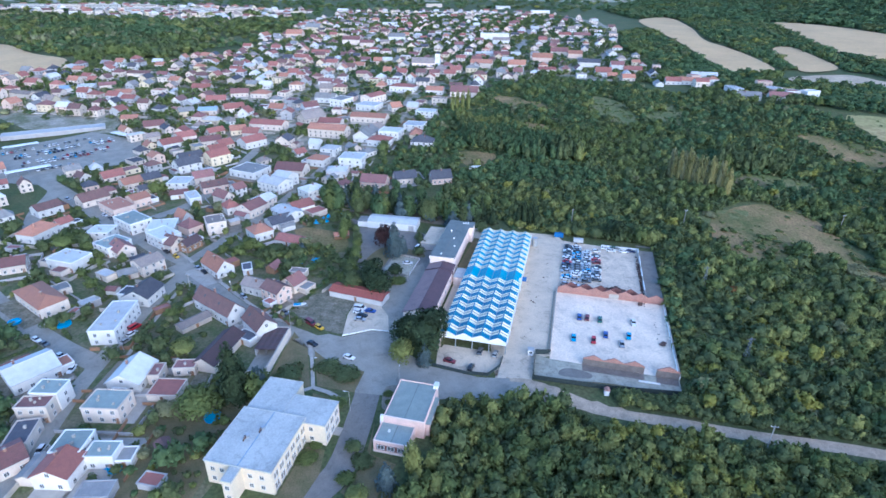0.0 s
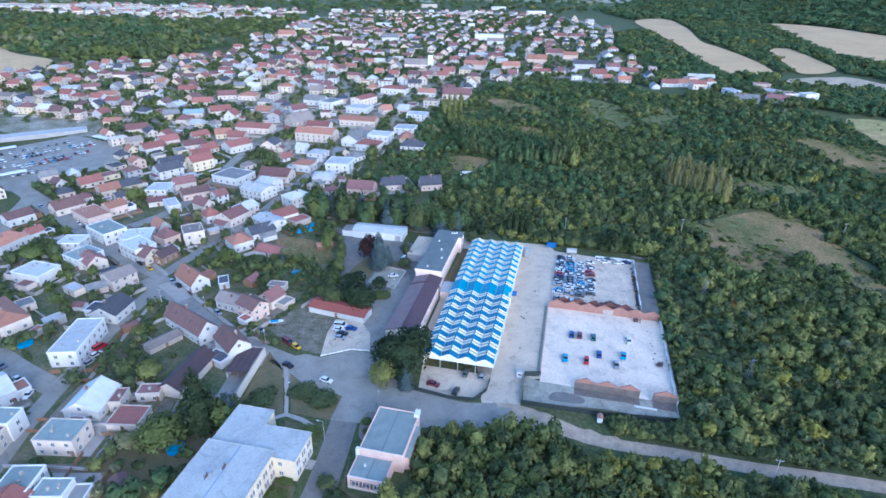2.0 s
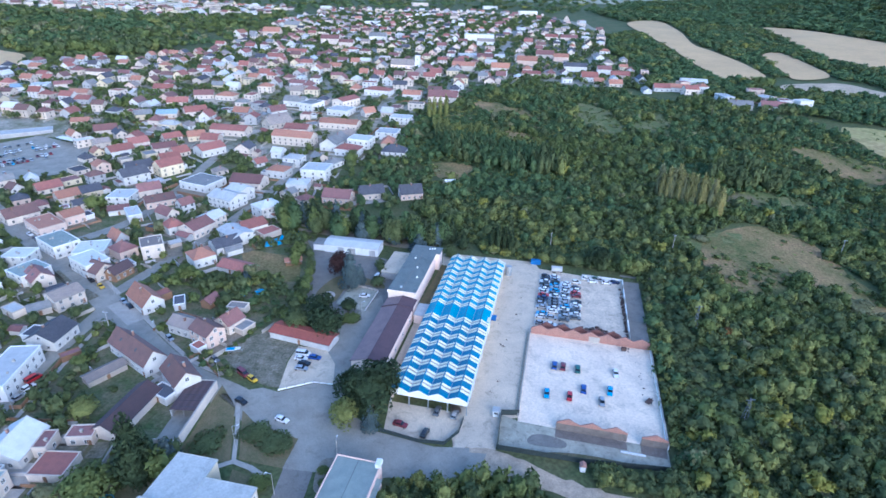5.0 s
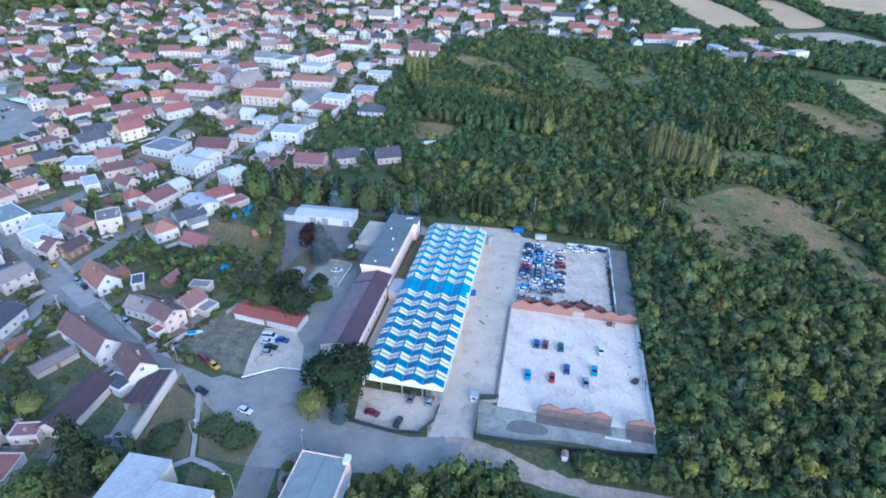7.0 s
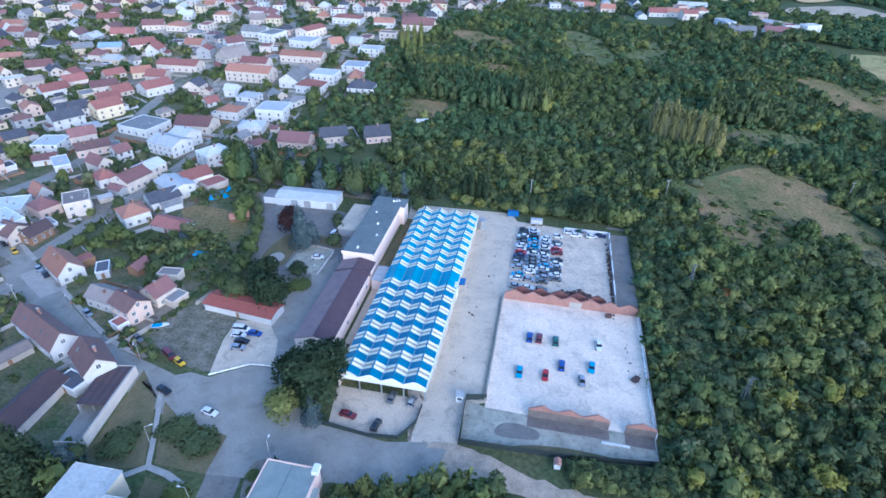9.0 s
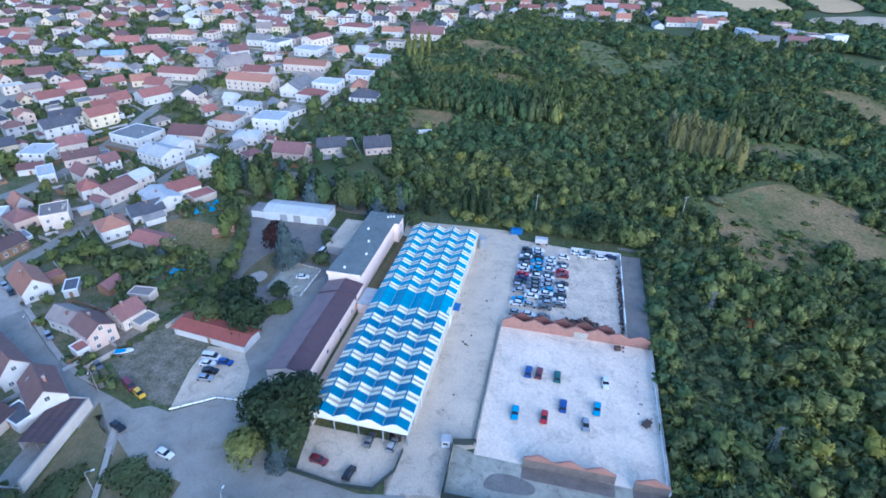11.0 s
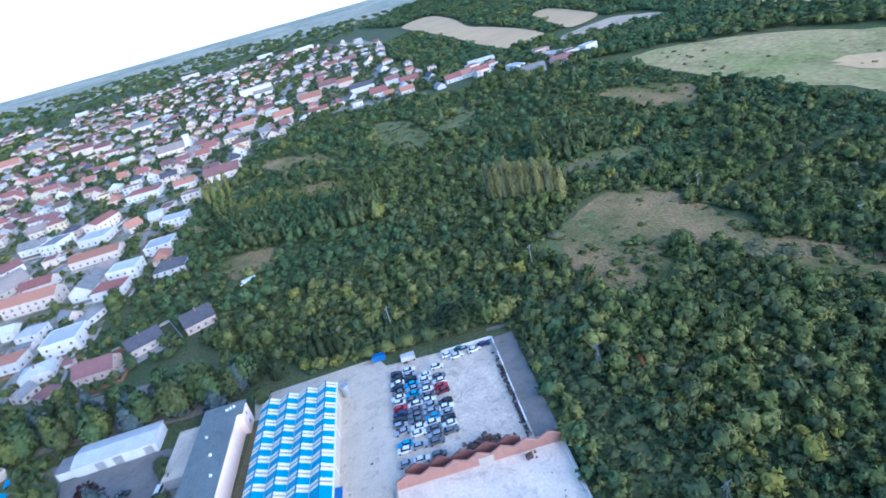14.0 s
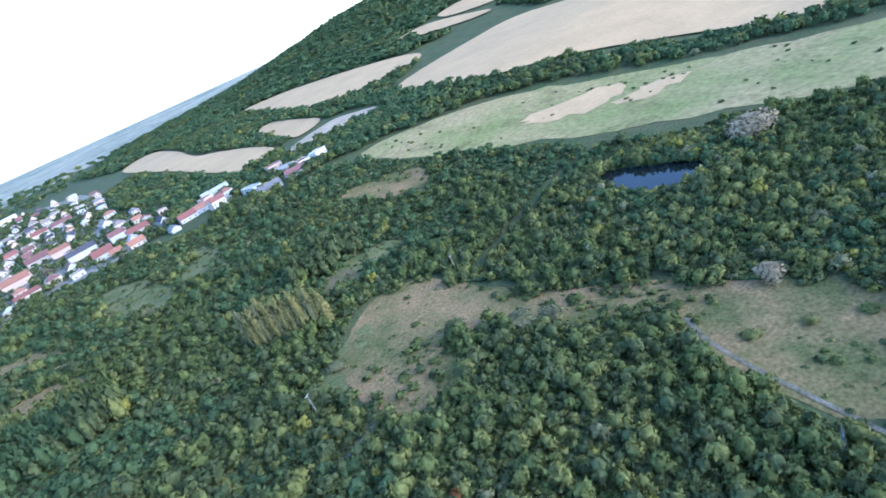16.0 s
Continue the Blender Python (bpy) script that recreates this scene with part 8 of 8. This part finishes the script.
tree("bush", "pale", 306.0, 108.0, 11.0, 13.0, "large silvery willow by the pond", "willow", 0.2, detail=1500)
tree("bush", "grey", 92.5, 152.0, 3.6, 4.5, "grey-green bush at the meadow edge", "bush", 0.1, detail=350)
for x, y, r, h, tint in ((116, 118, 2.2, 2.2, "mid"), (120, 135, 2.0, 2.0, "light"), (126, 146, 1.8, 1.8, "mid"), (104, 120, 2.4, 2.2, "mid"), (174, 40, 2.6, 2.6, "light"), (168, 100, 2.8, 3.0, "mid"), (186, 30, 2.0, 2.2, "light"), (178, 66, 2.5, 2.5, "mid"), (196, 20, 2.6, 2.4, "mid")):
    tree("bush", tint, x, y, r, h, "small bush in the dry meadow", "bush", 0.05, "bush", 260)

# ---- woods ----
rng = np.random.default_rng(4)
BROAD = shapes("broad", 210, 7, 11)
BUSH = shapes("bush", 120, 5, 12)
MIDDLE = shapes("broad", 130, 6, 18)
COARSE = shapes("broad", 70, 5, 13)


def clump_noise(x, y, size, seed):
    return np.array([noise.noise(Vector((a / size, b / size, seed))) for a, b in zip(x, y)])


def free(x, y, gap=1.0):
    ok = np.ones(len(x), bool)
    dx, dy = 10 * clump_noise(x, y, 12, 1.3), 10 * clump_noise(x, y, 12, 5.9)
    for line, ragged in CLEAR:
        ok &= ~(inside(line, x + dx, y + dy) if ragged else inside(line, x, y))
    for a, b, r in HOUSES:
        ok &= (abs(x - a) > r + gap) | (abs(y - b) > r + gap)
    return ok & off_roads(x, y, gap + 0.8)


def spread(region, spacing, jitter=0.45, gap=1.0, wild=True):
    """Jittered places in a region that are free to grow on."""
    lo, hi = np.min(region, 0), np.max(region, 0)
    gx, gy = np.meshgrid(np.arange(lo[0], hi[0], spacing), np.arange(lo[1], hi[1], spacing))
    x = gx.ravel() + rng.uniform(-jitter, jitter, gx.size) * spacing
    y = gy.ravel() + rng.uniform(-jitter, jitter, gx.size) * spacing
    k = inside(list(region), x, y)
    x, y = x[k], y[k]
    if wild:
        k = free(x, y, gap)
        x, y = x[k], y[k]
    return x, y


POWER_CUT = [(62, 84), (72, 84), (74, 60), (80, 34), (84, 14), (72, 10), (66, 24), (64, 50)]


def grow(name, region, spacing, size, tall, label, kinds=None, odds=(0.44, 0.26, 0.22, 0.035, 0.045), gap=1.0, keep=1.0, wild=True, power=1.0):
    """Scatters crowns; power above one makes most of them small and a few large."""
    x, y = spread(region, spacing, gap=gap, wild=wild)
    if keep < 1:
        k = (clump_noise(x, y, 28, 7.7) * 0.8 + rng.uniform(0, 1, len(x))) < keep
        x, y = x[k], y[k]
    n = clump_noise(x, y, 34, 3.1)
    m = clump_noise(x, y, 90, 9.4)
    grown = rng.uniform(0, 1, len(x)) ** power
    r = (size[0] + (size[1] - size[0]) * grown) * (1 + 0.3 * n)
    h = (tall[0] + (tall[1] - tall[0]) * grown) * rng.uniform(0.82, 1.18, len(x)) * (1 + 0.4 * n + 0.2 * m)
    cut = inside(POWER_CUT, x, y)
    h[cut] *= 0.5
    base = np.zeros(9)
    base[: len(odds)] = odds
    base /= base.sum()
    roll = np.clip(rng.uniform(0, 1, len(x)) * 0.55 + 0.45 * (0.5 - m * 1.2 - n * 0.9), 0, 0.9999)
    tint = np.searchsorted(np.cumsum(base), roll).clip(0, 8)
    tint[cut] = np.minimum(tint[cut], 1)
    return woodland(name, kinds or BROAD, x, y, r, h, tint, label)


EAST = [(58.5, -12), (58.5, 98), (51, 106), (14, 108), (-10, 108), (-24, 122), (-60, 150), (-40, 172), (60, 172), (90, 195), (215, 195), (300, 160), (355, 70), (330, -40), (240, -70), (120, -60), (118, -12)]
NORTH = [(-60, 150), (-62, 186), (-80, 250), (-92, 320), (-70, 420), (-20, 480), (60, 455), (160, 400), (215, 405), (240, 330), (280, 250), (300, 160), (215, 195), (90, 195), (60, 172), (-40, 172)]
GREENS = (0.4, 0.22, 0.2, 0.035, 0.015, 0, 0, 0, 0.13)
# more bluish leaves for farther woods, so haze lies in their colour
COOL_HAZE = (0.25, 0.17, 0.05, 0.004, 0.012, 0, 0, 0, 0.52)
UNDER = (0.42, 0.24, 0.13, 0.01, 0.02, 0, 0, 0, 0.18)
LOW = shapes("bush", 30, 6, 33, False)
SHRUB = shapes("broad", 44, 8, 35, False)
grow("east_wood", EAST, 4.1, (1.6, 3.8), (3.8, 9.2), "dense mixed green deciduous wood", shapes("broad", 125, 10, 11), odds=GREENS, keep=0.88, power=1.5)
grow("east_shrubs", EAST, 3.0, (0.95, 1.9), (2.2, 5.0), "young trees and tall shrubs of the wood", SHRUB, odds=GREENS, keep=0.92)
grow("undergrowth", EAST, 3.0, (1.4, 2.5), (1.4, 3.4), "low green bushes and undergrowth of the wood", LOW, odds=UNDER)
grow("north_wood", NORTH, 5.0, (1.7, 4.0), (3.6, 8.8), "mixed green wood and scrub north of the factory", shapes("broad", 95, 9, 18), odds=COOL_HAZE, keep=0.66, power=1.6)
grow("north_shrubs", NORTH, 3.7, (1.1, 2.2), (1.8, 4.4), "young trees and shrubs north of the factory", shapes("broad", 40, 7, 36, False), odds=COOL_HAZE, keep=0.74)
grow("undergrowth", NORTH, 3.5, (1.6, 2.9), (1.3, 3.0), "low green bushes and undergrowth of the wood", LOW, odds=(0.36, 0.2, 0.12, 0.01, 0.03, 0, 0, 0, 0.28))
grow("tall_wood", [(-73, 273), (-44, 271), (-5, 253), (23, 237), (21, 217), (-14, 219), (-46, 226), (-62, 238)], 3.9, (2.3, 3.3), (13.5, 17), "block of tall dark trees", MIDDLE, odds=(0.2, 0.35, 0.03, 0, 0, 0, 0, 0, 0.42))
grow("light_hedge", [(-85, 305), (-63, 296), (-40, 302), (-42, 290), (-1, 278), (25, 255), (-5, 255), (-44, 273), (-73, 276)], 3.4, (1.8, 2.8), (7, 10), "row of light green young trees", MIDDLE, odds=(0.2, 0.0, 0.7, 0.1, 0, 0, 0, 0))
grow("tall_wood", [(111, 236), (128, 233), (150, 236), (158, 250), (140, 264), (114, 258)], 4.6, (3.0, 4.6), (14, 19), "group of tall grey-green trees", MIDDLE, odds=(0.4, 0.5, 0, 0, 0.1, 0, 0, 0))
grow("tall_wood", [(110, 405), (130, 440), (160, 425), (160, 400), (135, 392)], 6.0, (3, 4.5), (9, 12), "group of tall dark trees", MIDDLE, odds=(0.4, 0.6, 0, 0, 0, 0, 0, 0))
grow("tall_wood", [(20, 107), (52, 104), (58, 112), (40, 118), (10, 117)], 3.4, (2.2, 3.2), (6, 9.5), "dark trees behind the car lot", odds=(0.3, 0.7, 0, 0, 0, 0, 0, 0))
grow("town_edge_wood", [(-110, 134), (-62, 150), (-62, 186), (-80, 250), (-92, 320), (-104, 316), (-100, 240), (-104, 190), (-116, 150)], 5.0, (2.0, 3.4), (4.5, 8.5), "garden trees at the edge of the town", MIDDLE, odds=COOL_HAZE, gap=0.3, keep=0.95)
grow("track_wood", [(36, -16.5), (36, -10.5), (60, -8.5), (60, -14), (125, -10), (125, -14)], 1.9, (1.6, 2.6), (3.0, 5.2), "row of dense green trees along the gravel track", odds=(0.4, 0.5, 0.1, 0, 0, 0, 0, 0))
grow("track_wood", [(-15, -22), (2, -19), (18, -20), (34, -24), (110, -24), (150, -20), (160, -60), (140, -100), (20, -100), (-30, -96), (-22, -70), (-14, -54), (-15, -30)], 3.9, (1.6, 3.3), (4.0, 8.2), "dense young green wood south of the track", odds=(0.36, 0.2, 0.28, 0.09, 0.04, 0, 0, 0, 0.03), power=1.4)
grow("track_shrubs", [(-15, -22), (2, -19), (18, -20), (34, -24), (110, -24), (150, -20), (160, -60), (140, -100), (20, -100), (-30, -96), (-22, -70), (-14, -54), (-15, -30)], 2.9, (1.1, 2.2), (2.4, 5.2), "young trees and shrubs south of the track", SHRUB, odds=(0.36, 0.14, 0.32, 0.12, 0.04, 0, 0, 0, 0.02))
grow("meadow_scrub", [(240, 330), (330, 160), (420, 40), (470, 80), (400, 230), (330, 345), (250, 380)], 8, (0.5, 2.0), (0.5, 2.6), "scattered bushes in the green meadow", kinds=LOW, wild=False, keep=0.22)
grow("meadow_scrub", [(92, 106), (107, 101), (124, 106), (137, 124), (150, 100), (168, 74), (168, 54), (160, 30), (158, 8), (178, 0), (204, 22), (188, 82), (168, 118), (160, 146), (150, 180), (120, 178), (97, 156)], 2.6, (0.3, 1.3), (0.2, 0.9), "low scrub and tussocks in the dry meadow", kinds=LOW, odds=(0.5, 0.1, 0.3, 0.05, 0.05, 0, 0, 0), wild=False, keep=0.3)
grow("meadow_bushes", [(90, 138), (96, 156), (120, 180), (150, 182), (160, 146), (168, 118), (189, 84), (206, 22), (180, -4), (156, 8), (158, 30), (166, 54), (166, 76), (150, 98), (136, 122), (124, 104), (107, 100), (92, 104)], 3.4, (0.9, 2.6), (0.9, 3.4), "clumps of bushes creeping into the dry meadow", kinds=LOW, odds=(0.5, 0.3, 0.16, 0.02, 0.02, 0, 0, 0), wild=False, keep=0.07)
grow("pond_trees", [(258, 156), (262, 170), (280, 160), (290, 130), (286, 104), (275, 100), (277, 116), (272, 140)], 4.0, (2.4, 4.0), (6, 9.5), "tall trees round the pond", MIDDLE, odds=GREENS)
for clearing in ([(25, 401), (55, 377), (64, 324), (43, 316), (26, 353)], [(66, 334), (90, 326), (104, 345), (106, 364), (84, 386)], [(133, 236), (167, 236), (168, 222), (134, 214)], [(112, 205), (135, 212), (150, 230), (128, 232)], [(80, 150), (104, 166), (116, 168), (96, 149)], [(188, 330), (206, 326), (238, 300), (226, 276), (204, 284), (188, 310)], [(-63, 383), (-24, 368), (8, 329), (-23, 343), (-52, 354)]):
    grow("clearing_scrub", clearing, 4.2, (0.8, 2.4), (0.7, 2.4), "scattered low bushes in a clearing", kinds=LOW, odds=(0.5, 0.25, 0.2, 0.02, 0.03, 0, 0, 0), wild=False, keep=0.42)
grow("tree_belt", [(160, 400), (215, 408), (300, 372), (345, 350), (390, 300), (440, 190), (500, 60), (520, 70), (470, 220), (430, 330), (390, 382), (380, 460), (400, 575), (340, 590), (345, 510), (310, 500), (240, 520), (150, 480)], 7.5, (3.6, 5.6), (6.5, 10.5), "belt of dark green trees between fields", kinds=COARSE, odds=COOL_HAZE)
grow("tree_belt", [(95, 470), (160, 480), (230, 520), (225, 560), (180, 565), (165, 640), (145, 815), (120, 980), (70, 900), (70, 720), (115, 600)], 8.5, (4.0, 6.0), (6, 10), "belt of green trees beside the grain field", kinds=COARSE, odds=COOL_HAZE)
grow("tree_belt", [(238, 600), (262, 600), (264, 650), (272, 765), (306, 790), (320, 700), (318, 600), (395, 590), (500, 660), (400, 672), (365, 712), (345, 802), (355, 1110), (205, 1270), (210, 1050), (202, 845), (220, 771), (240, 680)], 9.0, (4.2, 6.2), (6, 10), "belt of green trees between grain fields", kinds=COARSE, odds=COOL_HAZE)
# mostly bluish leaves: the hill's haze is carried by its leaf tint
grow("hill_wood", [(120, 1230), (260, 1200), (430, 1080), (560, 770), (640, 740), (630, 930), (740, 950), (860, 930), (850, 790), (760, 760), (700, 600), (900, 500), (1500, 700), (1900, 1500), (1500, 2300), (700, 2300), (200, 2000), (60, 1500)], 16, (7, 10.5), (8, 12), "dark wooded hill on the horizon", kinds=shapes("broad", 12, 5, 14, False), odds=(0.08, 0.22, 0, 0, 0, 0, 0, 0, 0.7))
grow("town_wood", FAR_WOODS, 9.5, (4.0, 8.5), (8, 18), "dense park wood beyond the town", kinds=COARSE, odds=(0.26, 0.22, 0.05, 0, 0.06, 0, 0, 0, 0.41))
grow("far_hedges", [(-1250, 520), (-860, 480), (-620, 430), (-470, 440), (-470, 700), (-540, 1000), (-760, 880), (-1300, 900)], 13, (3.5, 7.5), (5, 13), "scattered trees and copses behind the town", kinds=COARSE, odds=(0.3, 0.22, 0.08, 0, 0.05, 0, 0, 0, 0.35), keep=0.72)
grow("far_hedges", [(-1100, 250), (-640, 330), (-560, 250), (-420, 230), (-420, 120), (-1100, -100)], 19, (4, 7), (5, 9), "scattered trees beyond the town", kinds=COARSE, keep=0.6)
grow("far_trees", [(-1500, 820), (-500, 700), (-560, 1250), (-300, 1420), (60, 1400), (120, 1250), (200, 2000), (-600, 2600), (-1900, 1900)], 34, (7, 12), (8, 13), "far trees and copses on the plain", kinds=shapes("broad", 30, 4, 15, False), keep=0.62, odds=COOL_HAZE)

# greenery of the gardens
GARDENS = [(-70, 5), (-66, 26), (-76, 62), (-96, 100), (-70, 108), (-62, 150), (-62, 190), (-84, 255), (-100, 340), (-60, 430), (0, 500), (100, 470), (110, 600), (60, 720), (60, 900), (-60, 1300), (-540, 1200), (-470, 700), (-450, 520), (-600, 400), (-620, 290), (-420, 100), (-300, 20), (-240, -80), (-110, -110), (-66, -82), (-68, -40), (-80, -4)]
NEARG = [p for p in [(-70, 5), (-66, 26), (-76, 62), (-96, 104), (-100, 150), (-105, 260), (-270, 260), (-300, 120), (-240, 10), (-240, -80), (-110, -110), (-69, -82), (-69, -40), (-80, -4)]]
grow("garden_trees", NEARG, 7.0, (1.8, 4.0), (4.0, 9.0), "rounded green garden trees between the houses", odds=(0.26, 0.4, 0.04, 0.0, 0.04, 0.0, 0.0, 0.0, 0.26), gap=0.4, keep=0.36)


grow("orchard_trees", [(-130, 42), (-104, 30), (-82, 28), (-76, 44), (-78, 60), (-92, 62), (-112, 66), (-126, 58)], 3.4, (1.1, 2.7), (2.2, 6.0), "fruit trees and tall shrubs in the gardens beside the works", SHRUB, odds=(0.28, 0.4, 0.06, 0, 0.03, 0, 0, 0, 0.23), gap=0.2, keep=0.72)
grow("orchard_trees", [(-126, 84), (-98, 83), (-92, 104), (-110, 112), (-124, 106)], 3.6, (1.1, 2.6), (2.0, 5.5), "fruit trees and shrubs round the allotments", SHRUB, odds=(0.28, 0.4, 0.06, 0, 0.03, 0, 0, 0, 0.23), gap=0.2, keep=0.62)


def hedges():
    """Clipped hedges along the plots."""
    rnd = random.Random(31)
    xs, ys = [], []
    for _ in range(70):
        cx, cy = rnd.uniform(-235, -75), rnd.uniform(-85, 200)
        a = radians(rnd.choice((62, 150, 85, 175)) + rnd.uniform(-5, 5))
        n = rnd.randint(10, 24)
        for k in range(n):
            xs.append(cx + math.cos(a) * k * 0.95)
            ys.append(cy + math.sin(a) * k * 0.95)
    x, y = np.array(xs), np.array(ys)
    k = inside(NEARG, x, y)
    x, y = x[k], y[k]
    k = free(x, y, 0.0)
    x, y = x[k], y[k]
    woodland("garden_hedges", shapes("bush", 40, 4, 17), x, y, rng.uniform(0.75, 1.05, len(x)), rng.uniform(1.2, 1.8, len(x)), rng.integers(0, 2, len(x)), "clipped dark green hedges between garden plots", "hedges")


hedges()
grow("garden_shrubs", NEARG, 3.7, (0.9, 2.3), (1.2, 4.6), "garden shrubs, hedges and small fruit trees", kinds=shapes("bush", 64, 5, 20), odds=(0.3, 0.36, 0.08, 0.01, 0.04, 0.0, 0.0, 0.0, 0.21), gap=0.0, keep=0.36)
FARG = [(-100, 250), (-95, 340), (-60, 430), (0, 500), (100, 470), (110, 600), (60, 720), (60, 900), (-60, 1300), (-540, 1200), (-470, 700), (-450, 520), (-600, 400), (-620, 290), (-420, 225), (-270, 200), (-250, 255)]
grow("town_trees", FARG, 7.0, (2.2, 4.4), (3.0, 8), "trees and gardens among the town houses", kinds=shapes("broad", 42, 5, 19, False), odds=(0.3, 0.26, 0.06, 0, 0.04, 0, 0, 0, 0.34), gap=0.5, keep=0.8)
